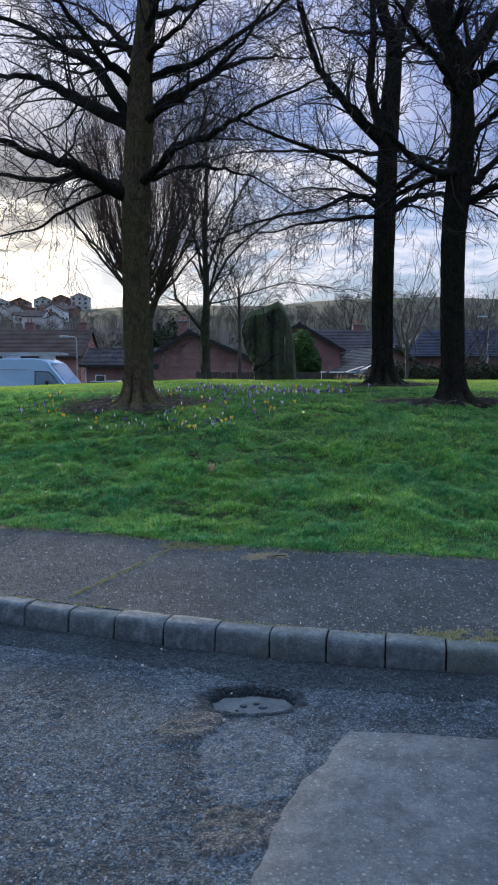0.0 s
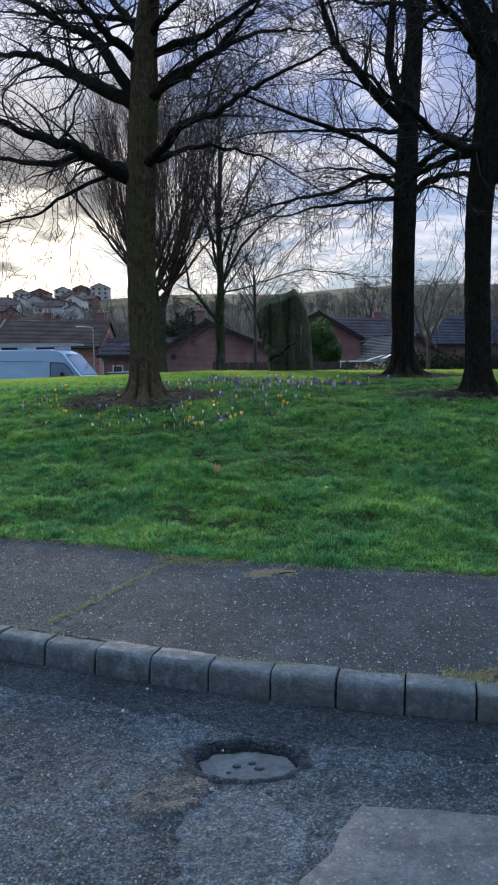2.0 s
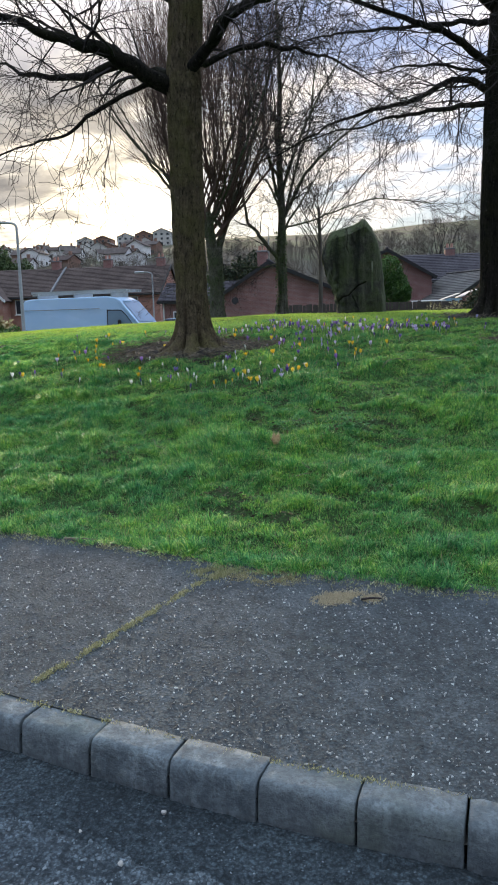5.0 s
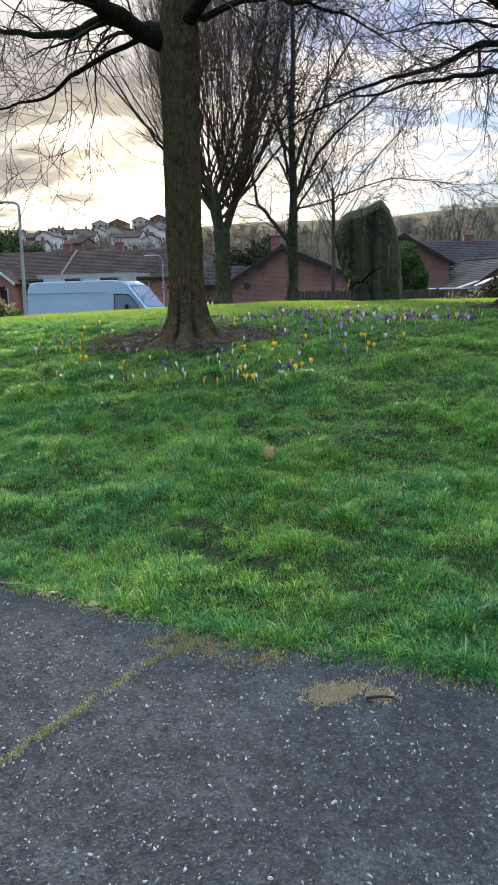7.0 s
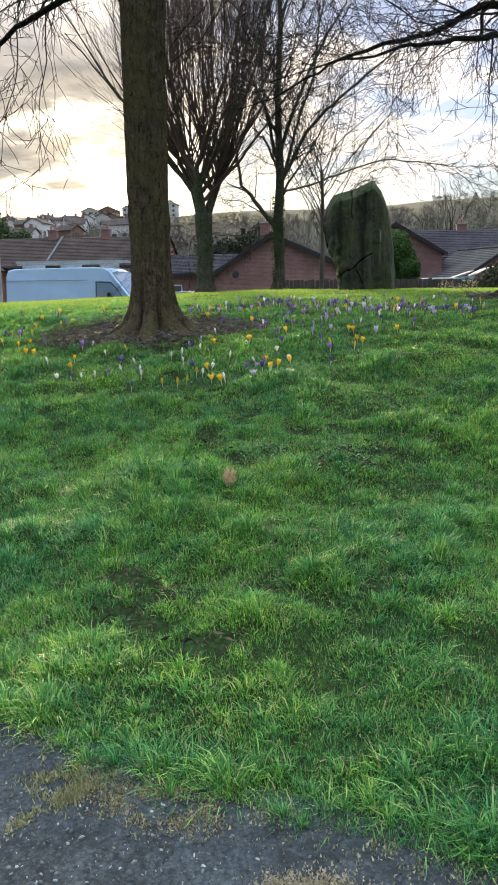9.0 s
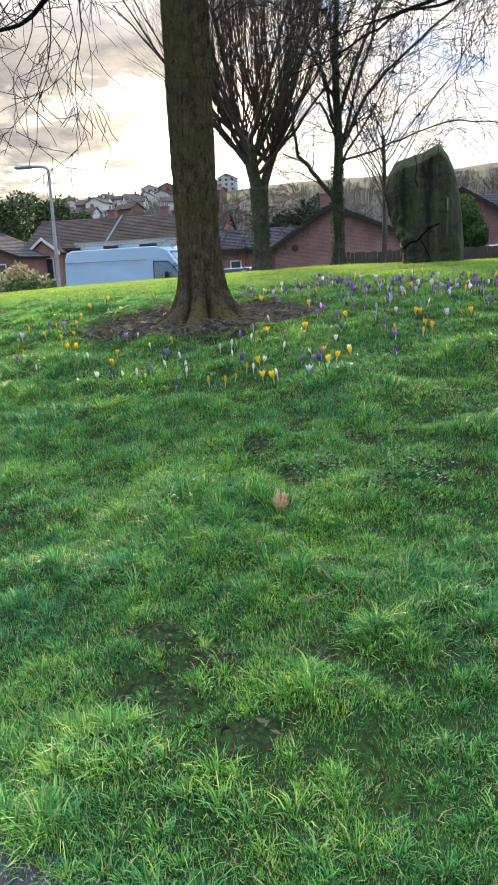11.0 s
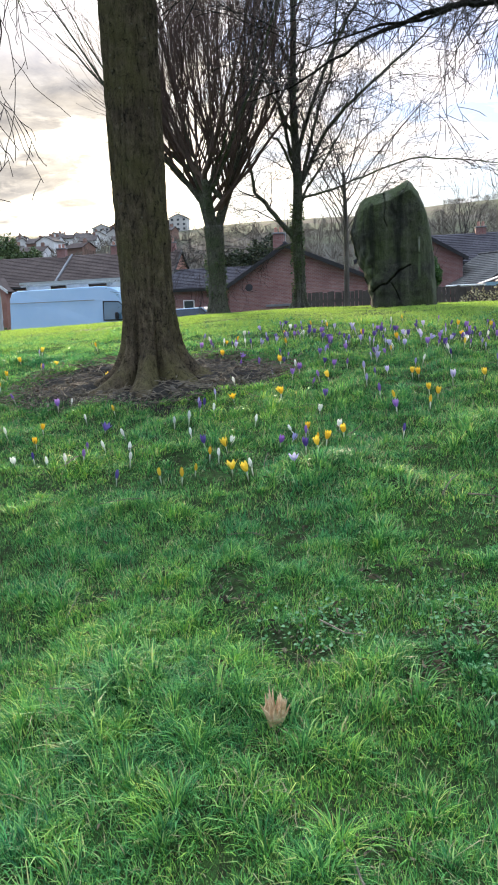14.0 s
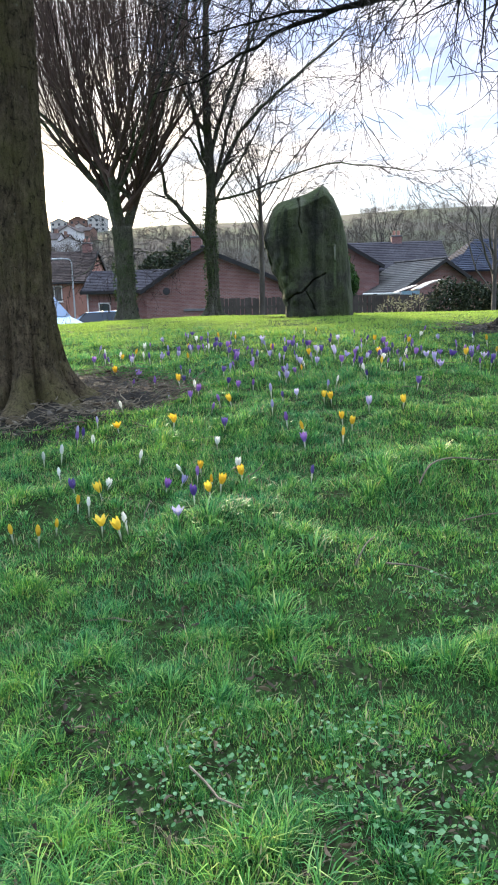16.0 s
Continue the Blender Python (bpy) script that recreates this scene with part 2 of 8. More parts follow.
def kerb_material():
    """Old concrete: pale worn arrises, dark grime in blotches and runs, green algae on some stones."""
    k = Mat("kerb_concrete", 0.85, spec=0.25)
    n1, n2, n3 = k.noise(k.pos, 6.0, 7, 0.68), k.noise(k.pos, 70, 5, 0.65), k.noise(k.pos, 19, 6, 0.7)
    c = k.mix(k.ramp(n1, (0.36, 0.0), (0.64, 1.0)), (0.088, 0.110, 0.125), (0.180, 0.212, 0.232))
    streak = k.noise(k.map(k.pos, (22, 22, 3)), 1.0, 5, 0.65)
    c = k.mix(k.ramp(streak, (0.42, 0.5), (0.58, 0.0)), c, (0.060, 0.072, 0.078))
    c = k.mix(k.ramp(n3, (0.38, 0.7), (0.52, 0.0)), c, (0.048, 0.060, 0.070))
    c = k.mix(k.ramp(n3, (0.56, 0.0), (0.70, 0.6)), c, (0.26, 0.285, 0.285))
    c = k.mix(k.math("MULTIPLY", k.ramp(k.noise(k.pos, 3.1, 5, 0.6), (0.50, 0.0), (0.66, 0.5)), k.random()), c, (0.085, 0.105, 0.055))
    c = k.mix(k.ramp(k.random(), (0.0, 0.0), (1.0, 0.35)), c, (0.12, 0.135, 0.140))
    c = k.mix(k.ramp(n2, (0.36, 0.6), (0.52, 0.0)), c, (0.06, 0.068, 0.072))
    k.colour(c).bump(k.mix(0.4, n3, n2), 0.9, 0.012)
    return k.m


MAT_KERB = kerb_material()
MAT_JOINT = plain("dark_kerb_joint", (0.02, 0.02, 0.02), (0.035, 0.034, 0.03), 20, 0.95)


def ground_material():
    """Turf soil close by, fields and woods' brown far away, lightened there to stand for haze."""
    k = Mat("turf_and_fields", 0.95, spec=0.1)
    n1, n2, n3 = k.noise(k.pos, 1.3, 6, 0.6), k.noise(k.pos, 42, 5, 0.72), k.noise(k.pos, 0.02, 6, 0.6)
    turf = k.mix(k.ramp(n1, (0.38, 0.0), (0.62, 1.0)), (0.026, 0.066, 0.018), (0.050, 0.108, 0.027))
    turf = k.mix(k.ramp(n2, (0.43, 0.8), (0.58, 0.0)), turf, (0.020, 0.016, 0.010))
    field = k.mix(k.ramp(n3, (0.42, 0.0), (0.56, 1.0)), (0.066, 0.058, 0.050), (0.070, 0.078, 0.044))
    sep = k.n.new("ShaderNodeSeparateXYZ")
    k.l.new(k.pos, sep.inputs[0])
    far = k.math("DIVIDE", k.math("SUBTRACT", sep.outputs[1], 45.0), 60.0)
    far_c = k.n.new("ShaderNodeClamp")
    k.l.new(far, far_c.inputs[0])
    k.colour(k.mix(far_c.outputs[0], turf, field)).bump(n2, 0.6, 0.03)
    return k.m


MAT_GROUND = ground_material()


def leafy(name, stops, island=True, trans=0.35, rough=0.5, patch=None):
    """Thin leaves and blades: gloss, colour and light that passes through."""
    k = Mat(name, rough, spec=0.35)
    c = k.ramp(k.random(island), *stops)
    if patch:
        pn = k.mix(0.45, k.noise(k.pos, patch[0], 5, 0.6), k.noise(k.pos, patch[0] * 5.5, 4, 0.6))
        c = k.mix(k.ramp(pn, (0.40, 0.0), (0.60, 1.0)), k.mix(0.85, c, patch[1], "MULTIPLY"), k.mix(0.7, c, patch[2], "MULTIPLY"))
    k.colour(c)
    tr = k.n.new("ShaderNodeBsdfTranslucent")
    k.l.new(c, tr.inputs[0])
    ms = k.n.new("ShaderNodeMixShader")
    ms.inputs[0].default_value = trans
    out = k.n["Material Output"]
    k.l.new(k.b.outputs[0], ms.inputs[1]), k.l.new(tr.outputs[0], ms.inputs[2]), k.l.new(ms.outputs[0], out.inputs[0])
    return k.m


MAT_GRASS = leafy("lawn_grass", ((0.0, (0.030, 0.135, 0.048)), (0.30, (0.075, 0.262, 0.082)), (0.62, (0.170, 0.445, 0.124)), (0.84, (0.32, 0.580, 0.155)), (0.95, (0.49, 0.66, 0.22)), (1.0, (0.56, 0.53, 0.28))),
                  trans=0.38, rough=0.45, patch=(1.5, (0.46, 0.76, 0.92), (1.64, 1.34, 0.76)))
# lighter, yellower lawn colour that carries the low sun glancing over the crest
MAT_GRASS_CREST = leafy("sunlit_yellowish_lawn", ((0.0, (0.190, 0.320, 0.060)), (0.40, (0.275, 0.435, 0.076)), (0.80, (0.350, 0.515, 0.092)), (1.0, (0.43, 0.56, 0.13))),
                        trans=0.5, rough=0.6, patch=(0.9, (0.88, 0.94, 0.90), (1.15, 1.08, 0.90)))
MAT_STRAW = leafy("dry_straw", ((0.0, (0.22, 0.19, 0.09)), (1.0, (0.46, 0.41, 0.23))), trans=0.15, rough=0.8)
MAT_LEAF_DEAD = leafy("dead_leaf", ((0.0, (0.026, 0.019, 0.013)), (0.6, (0.080, 0.058, 0.038)), (1.0, (0.25, 0.19, 0.125))), trans=0.15, rough=0.7)
MAT_WEED = leafy("weed_leaf", ((0.0, (0.04, 0.14, 0.03)), (0.7, (0.12, 0.29, 0.11)), (1.0, (0.25, 0.42, 0.22))), trans=0.3)
MAT_HEDGE = leafy("hedge_leaf", ((0.0, (0.014, 0.024, 0.012)), (0.8, (0.026, 0.040, 0.016)), (1.0, (0.07, 0.075, 0.03))), trans=0.06, rough=0.8)
MAT_SHRUB = leafy("conifer_foliage", ((0.0, (0.022, 0.062, 0.014)), (0.8, (0.06, 0.135, 0.025)), (1.0, (0.11, 0.20, 0.04))), trans=0.25)


def bark(name, dark, light, moss, moss_amount):
    """Short broken furrows, cross cracks, moss in drifts and specks of lichen."""
    k = Mat(name, 0.95, spec=0.1)
    warp = k.mix(0.05, k.obj, k.noise_colour(k.obj, 7.0), "ADD")
    furrow = k.noise(k.map(warp, (1, 1, 0.34)), 40, 7, 0.76, 0.5)
    cross = k.noise(k.map(warp, (0.6, 0.6, 1.5)), 24, 6, 0.74, 0.5)
    fine, mid, big = k.noise(k.obj, 90, 5, 0.7), k.noise(k.obj, 9.0, 6, 0.7), k.noise(k.obj, 2.3, 6, 0.65)
    c = k.mix(k.ramp(furrow, (0.36, 0.0), (0.66, 1.0)), dark, light)
    c = k.mix(k.ramp(mid, (0.40, 0.6), (0.58, 0.0)), c, tuple(x * 0.7 for x in dark))
    c = k.mix(k.ramp(big, (0.44, 0.0), (0.60, moss_amount)), c, k.mix(k.ramp(fine, (0.4, 0.0), (0.6, 1.0)), moss, tuple(x * 0.45 for x in moss)))
    c = k.mix(k.ramp(furrow, (0.34, 0.95), (0.46, 0.0)), c, tuple(x * 0.22 for x in dark))
    c = k.mix(k.ramp(fine, (0.36, 0.7), (0.48, 0.0)), c, tuple(x * 0.35 for x in dark))
    c = k.mix(k.ramp(cross, (0.33, 0.85), (0.42, 0.0)), c, tuple(x * 0.3 for x in dark))
    sp = k.voronoi(k.obj, 24)
    pick = k.math("MULTIPLY", k.ramp(k.voronoi(k.obj, 24, out="Color"), (0.70, 0.0), (0.76, 1.0)), k.ramp(k.noise(k.obj, 30, 4, 0.7), (0.45, 0.2), (0.62, 1.0)))
    c = k.mix(k.math("MULTIPLY", pick, k.ramp(sp, (0.08, 0.75), (0.24, 0.0))), c, (0.26, 0.27, 0.21))
    k.colour(c)
    k.bump(k.mix(0.40, furrow, k.mix(0.5, cross, k.mix(0.5, fine, mid))), 1.0, 0.06)
    return k.m


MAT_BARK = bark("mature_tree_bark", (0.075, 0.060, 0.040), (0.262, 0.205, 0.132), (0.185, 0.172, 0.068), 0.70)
# darker copy of the mature bark, with backlit shade put into its colour
MAT_BARK_SHADED = bark("shaded_tree_bark", (0.014, 0.013, 0.012), (0.050, 0.044, 0.036), (0.040, 0.042, 0.020), 0.6)
MAT_BARK_MOSSY = bark("mossy_tree_bark", (0.080, 0.078, 0.062), (0.215, 0.208, 0.172), (0.100, 0.135, 0.060), 0.8)
MAT_TWIG_PALE = plain("pale_twig_bark", (0.085, 0.075, 0.068), (0.15, 0.135, 0.12), 2.0, 0.85, 30, 0.2)
MAT_TWIG = plain("twig_bark", (0.022, 0.018, 0.018), (0.042, 0.034, 0.032), 2.0, 0.85, 30, 0.2)
MAT_TWIG_WARM = plain("reddish_shoot_bark", (0.070, 0.046, 0.038), (0.135, 0.090, 0.072), 2.0, 0.85, 30, 0.2)
MAT_SOIL = plain("bare_soil", (0.013, 0.011, 0.008), (0.036, 0.030, 0.023), 6.0, 0.95, 50, 0.9, 0.02)
MAT_LITTER = plain("fallen_twigs", (0.080, 0.066, 0.046), (0.32, 0.27, 0.20), 14.0, 0.9, 30, 0.3, 0.003, rnd=0.6)
MAT_CUT = plain("splintered_wood", (0.50, 0.31, 0.16), (0.80, 0.60, 0.39), 30, 0.8, 60, 0.5)
MAT_SOIL_STONE = plain("dusty_grey_stone", (0.085, 0.074, 0.058), (0.17, 0.15, 0.122), 20, 0.9)
MAT_PEBBLE = plain("pale_pebble", (0.30, 0.29, 0.27), (0.5, 0.49, 0.46), 20, 0.8)


def stone_material():
    k = Mat("mossy_standing_stone", 0.92, spec=0.2)
    n1, n2, n3 = k.noise(k.obj, 1.9, 6, 0.6), k.noise(k.obj, 11, 6, 0.7), k.noise(k.obj, 60, 4, 0.6)
    c = k.mix(k.ramp(n2, (0.36, 0.0), (0.64, 1.0)), (0.027, 0.030, 0.024), (0.068, 0.070, 0.054))
    c = k.mix(k.ramp(n1, (0.40, 0.0), (0.58, 0.8)), c, (0.068, 0.090, 0.036))
    streak = k.noise(k.map(k.obj, (6, 6, 0.45)), 1.0, 6, 0.62, 0.3)
    c = k.mix(k.ramp(streak, (0.52, 0.0), (0.66, 0.7)), c, (0.120, 0.128, 0.090))
    c = k.mix(k.ramp(streak, (0.34, 0.85), (0.46, 0.0)), c, (0.012, 0.014, 0.011))
    c = k.mix(k.ramp(n3, (0.36, 0.5), (0.50, 0.0)), c, (0.014, 0.015, 0.011))
    # a pale scar, and the thin run of lichen below it
    sep = k.n.new("ShaderNodeSeparateXYZ")
    k.l.new(k.obj, sep.inputs[0])
    across = k.math("ABSOLUTE", k.math("SUBTRACT", sep.outputs[0], k.math("ADD", 0.175, k.math("MULTIPLY", n2, 0.03))))
    for mid, half, wide, tone in ((1.07, 0.11, 0.016, (0.26, 0.27, 0.22)), (0.82, 0.22, 0.022, (0.10, 0.13, 0.07))):
        along = k.math("ABSOLUTE", k.math("SUBTRACT", sep.outputs[2], mid))
        scar = k.math("MULTIPLY", k.ramp(across, (wide * 0.4, 1.0), (wide, 0.0)), k.ramp(along, (half * 0.7, 1.0), (half, 0.0)))
        c = k.mix(k.math("MULTIPLY", scar, 0.8), c, tone)
    k.colour(c).bump(k.mix(0.5, n2, k.mix(0.5, n3, streak)), 0.9, 0.03)
    return k.m


MAT_STONE = stone_material()


def brick_material(name, a, b, mortar):
    k = Mat(name, 0.9, spec=0.15)
    t = k.n.new("ShaderNodeTexBrick")
    t.inputs["Color1"].default_value, t.inputs["Color2"].default_value, t.inputs["Mortar"].default_value = (*a, 1), (*b, 1), (*mortar, 1)
    t.inputs["Scale"].default_value = 1.0
    t.inputs["Brick Width"].default_value, t.inputs["Row Height"].default_value = 0.225, 0.075
    t.inputs["Mortar Size"].default_value, t.inputs["Mortar Smooth"].default_value = 0.010, 0.3
    # wall courses: run along the wall horizontally, height upwards
    sep = k.n.new("ShaderNodeSeparateXYZ")
    k.l.new(k.obj, sep.inputs[0])
    cb = k.n.new("ShaderNodeCombineXYZ")
    k.l.new(k.math("ADD", sep.outputs[0], sep.outputs[1]), cb.inputs[0])
    k.l.new(sep.outputs[2], cb.inputs[1])
    k.l.new(cb.outputs[0], t.inputs["Vector"])
    n1 = k.noise(k.obj, 0.8, 5, 0.6)
    c = k.mix(k.ramp(n1, (0.35, 0.45), (0.65, 0.0)), t.outputs[0], tuple(v * 0.6 for v in a))
    k.colour(c).bump(t.outputs[1], 0.3, -0.01)
    return k.m


MAT_BRICK = brick_material("red_brown_brick", (0.235, 0.108, 0.100), (0.315, 0.160, 0.146), (0.34, 0.29, 0.27))
MAT_BRICK_ORANGE = brick_material("orange_brick", (0.40, 0.185, 0.14), (0.47, 0.24, 0.185), (0.44, 0.34, 0.29))


def tile_material(name, a, b):
    k = Mat(name, 0.95, spec=0.08)
    n1, n2 = k.noise(k.obj, 0.7, 5, 0.6), k.noise(k.obj, 7, 4, 0.6)
    c = k.mix(k.ramp(n1, (0.35, 0.0), (0.65, 1.0)), a, b)
    c = k.mix(k.ramp(n2, (0.40, 0.5), (0.62, 0.0)), c, tuple(v * 0.55 for v in a))
    k.colour(c).bump(n2, 0.3, 0.01)
    return k.m


MAT_TILE_BROWN = tile_material("brown_roof_tiles", (0.070, 0.054, 0.050), (0.115, 0.090, 0.082))
MAT_TILE_DARK = tile_material("slate_dark_roof_tiles", (0.055, 0.051, 0.060), (0.092, 0.086, 0.098))
MAT_TILE_GREY = tile_material("grey_roof_tiles", (0.105, 0.100, 0.098), (0.165, 0.158, 0.152))
MAT_TILE_NAVY = tile_material("blue_black_roof_tiles", (0.035, 0.04, 0.06), (0.06, 0.068, 0.095))
# far roofs: distance haze is mixed into this paler tile colour
MAT_TILE_FAR = tile_material("hazed_brown_grey_tiles", (0.085, 0.072, 0.068), (0.145, 0.122, 0.114))
MAT_FASCIA = plain("dark_fascia_board", (0.02, 0.02, 0.022), (0.035, 0.034, 0.036), 3, 0.6)
MAT_WHITE = plain("white_paint", (0.70, 0.70, 0.69), (0.80, 0.80, 0.79), 2, 0.5, 40, 0.1)
MAT_RENDER = plain("pale_rendered_wall", (0.46, 0.45, 0.43), (0.62, 0.61, 0.58), 0.2, 0.85, 8, 0.2)
MAT_FARBRICK = plain("far_brick_wall", (0.22, 0.13, 0.10), (0.30, 0.19, 0.15), 0.3, 0.9, 6, 0.2)
MAT_METAL = plain("galvanised_steel", (0.30, 0.31, 0.32), (0.42, 0.43, 0.44), 3, 0.45, 40, 0.1, metal=0.7)
MAT_LAMP = plain("pale_grey_painted_steel", (0.34, 0.36, 0.38), (0.46, 0.48, 0.50), 2, 0.5, 30, 0.1)
MAT_LADDER = plain("dull_pale_aluminium", (0.36, 0.39, 0.41), (0.46, 0.49, 0.51), 3, 0.5, 30, 0.1)
MAT_RUBBER = plain("black_rubber", (0.015, 0.015, 0.016), (0.025, 0.025, 0.026), 5, 0.8)
MAT_FENCE = plain("weathered_fence_wood", (0.060, 0.052, 0.046), (0.11, 0.095, 0.085), 3, 0.9, 40, 0.6, rnd=0.5)


def car_paint(name, a, b):
    """Smooth lacquer with a faint film of road dirt."""
    k = Mat(name, 0.3, spec=0.5)
    k.colour(k.mix(k.ramp(k.noise(k.obj, 1.1, 5, 0.6), (0.40, 0.0), (0.70, 1.0)), a, b))
    k.b.inputs["Coat Weight"].default_value = 0.4
    return k.m


MAT_VAN = car_paint("pale_blue_white_van_paint", (0.35, 0.53, 0.76), (0.40, 0.57, 0.78))
MAT_CAR = car_paint("silver_blue_car_paint", (0.22, 0.31, 0.44), (0.26, 0.35, 0.47))
MAT_COVER = plain("worn_iron_cover", (0.066, 0.077, 0.086), (0.124, 0.138, 0.148), 14, 0.8, 60, 0.6)


def glass_material(name, tint):
    k = Mat(name, 0.06, spec=0.6)
    k.colour(k.mix(k.ramp(k.noise(k.pos, 1.2, 3), (0.3, 0.0), (0.7, 0.4)), tint, tuple(v * 1.6 for v in tint)))
    k.b.inputs["Coat Weight"].default_value = 0.6
    return k.m


MAT_GLASS = glass_material("dark_window_glass", (0.03, 0.04, 0.05))
# van panes: blue of the reflected sky is put into the base colour
MAT_VAN_GLASS = glass_material("sky_reflection_blue_glass", (0.09, 0.16, 0.23))
MAT_PETAL = {
    "purple": leafy("purple_petal", ((0.0, (0.26, 0.12, 0.46)), (1.0, (0.40, 0.24, 0.62))), False, 0.45),
    "violet": leafy("dark_violet_petal", ((0.0, (0.10, 0.06, 0.30)), (1.0, (0.22, 0.16, 0.46))), False, 0.4),
    "lilac": leafy("lilac_petal", ((0.0, (0.42, 0.40, 0.68)), (1.0, (0.66, 0.62, 0.82))), False, 0.45),
    "white": leafy("white_petal", ((0.0, (0.80, 0.82, 0.78)), (1.0, (0.90, 0.91, 0.88))), False, 0.5),
    "yellow": leafy("yellow_petal", ((0.0, (0.80, 0.50, 0.03)), (1.0, (0.88, 0.70, 0.10))), False, 0.45),
}
MAT_STALK = leafy("crocus_stalk", ((0.0, (0.45, 0.50, 0.36)), (1.0, (0.60, 0.62, 0.50))), False, 0.3)
MAT_CROCUS_LEAF = leafy("crocus_leaf", ((0.0, (0.05, 0.12, 0.035)), (1.0, (0.10, 0.20, 0.06))), False, 0.3)


# ---- mesh helpers ----
def obj_from(name, verts, faces, mat, parent=None, label="", smooth=False, loc=(0, 0, 0)):
    me = bpy.data.meshes.new(name)
    me.from_pydata(verts, [], faces)
    if mat:
        me.materials.append(mat)
    if smooth:
        me.polygons.foreach_set("use_smooth", [True] * len(me.polygons))
    ob = new(name, me)
    ob.location = loc
    if parent:
        ob.parent = parent
    if label:
        tagged(ob, label)
    return ob


def part(name, bm, mat, parent, label="", smooth=False, loc=None):
    """Links a bmesh as one mesh object under a thing or under a part."""
    me = bpy.data.meshes.new(name)
    bm.normal_update()
    bm.to_mesh(me)
    bm.free()
    me.materials.append(mat)
    if smooth:
        me.polygons.foreach_set("use_smooth", [True] * len(me.polygons))
    ob = new(name, me)
    if loc:
        ob.location = loc
    ob.parent = parent
    if label:
        tagged(ob, label)
    return ob


def empty(name, loc, label, category, group="", kind="", rz=0.0):
    ob = new(name)
    ob.location, ob.rotation_euler = loc, (0, 0, radians(rz))
    ob.empty_display_size = 0.2
    return tagged(ob, label, category, group, kind)


def box_bm(size, at=(0, 0, 0), bevel=0.0, bm=None, rz=0.0, segments=1):
    own = bm is None
    bm = bm or bmesh.new()
    r = bmesh.ops.create_cube(bm, size=1.0, matrix=Matrix.Translation(at) @ Matrix.Rotation(rz, 4, "Z") @ Matrix.Diagonal((*size, 1)))
    if bevel:
        es = list({e for v in r["verts"] for e in v.link_edges})
        bmesh.ops.bevel(bm, geom=es, offset=bevel, segments=segments, affect="EDGES", profile=0.6)
    return bm


def cyl_bm(r1, r2, h, at=(0, 0, 0), sides=16, bm=None, rot=None):
    bm = bm or bmesh.new()
    m = Matrix.Translation(at) @ (rot or Matrix()) @ Matrix.Translation((0, 0, h / 2))
    bmesh.ops.create_cone(bm, cap_ends=True, segments=sides, radius1=r1, radius2=r2, depth=h, matrix=m)
    return bm


def prism_bm(outline, depth, axis="y", at=(0, 0, 0), bm=None):
    """A closed outline in the x-z plane, given thickness along y (or in x-y along z)."""
    bm = bm or bmesh.new()
    lay = []
    for s in (0, depth):
        lay.append([bm.verts.new(((p[0] + at[0], at[1] + s, p[1] + at[2]) if axis == "y" else (p[0] + at[0], p[1] + at[1], at[2] + s))) for p in outline])
    bm.faces.new(lay[0]), bm.faces.new(lay[1][::-1])
    for i in range(len(outline)):
        j = (i + 1) % len(outline)
        bm.faces.new((lay[0][i], lay[1][i], lay[1][j], lay[0][j]))
    bmesh.ops.recalc_face_normals(bm, faces=bm.faces)
    return bm


class Tubes:
    """Collects swept tubes in one mesh."""

    def __init__(self):
        self.v, self.f = [], []

    def add(self, pts, radii, sides=3, cap=True, bumps=None):
        base = len(self.v)
        k = len(pts)
        ref = Vector((0.31, 0.87, 0.38))
        for i in range(k):
            a, b = pts[max(i - 1, 0)], pts[min(i + 1, k - 1)]
            t = (b - a)
            t.normalize()
            u = t.cross(ref)
            if u.length < 0.05:
                u = t.cross(Vector((1, 0, 0)))
            u.normalize()
            w = t.cross(u)
            p, r = pts[i], radii[i]
            for s in range(sides):
                an = 2 * math.pi * s / sides
                q = r if bumps is None else r * bumps(i, s, an)
                self.v.append((p.x + (u.x * math.cos(an) + w.x * math.sin(an)) * q, p.y + (u.y * math.cos(an) + w.y * math.sin(an)) * q, p.z + (u.z * math.cos(an) + w.z * math.sin(an)) * q))
        for i in range(k - 1):
            for s in range(sides):
                s2 = (s + 1) % sides
                self.f.append((base + i * sides + s, base + i * sides + s2, base + (i + 1) * sides + s2, base + (i + 1) * sides + s))
        if cap:
            self.f.append(tuple(base + (k - 1) * sides + s for s in range(sides)))

    def object(self, name, mat, parent=None, label="", smooth=True):
        return obj_from(name, self.v, self.f, mat, parent, label, smooth)


def smooth_line(pts, n):
    """n + 1 points on a soft curve through pts."""
    pts = [Vector(p) for p in pts]
    out = []
    for i in range(n + 1):
        f = i / n * (len(pts) - 1)
        k = min(int(f), len(pts) - 2)
        u = f - k
        p0, p1, p2, p3 = pts[max(k - 1, 0)], pts[k], pts[k + 1], pts[min(k + 2, len(pts) - 1)]
        out.append(0.5 * ((2 * p1) + (p2 - p0) * u + (2 * p0 - 5 * p1 + 4 * p2 - p3) * u * u + (3 * p1 - p0 - 3 * p2 + p3) * u ** 3))
    return out


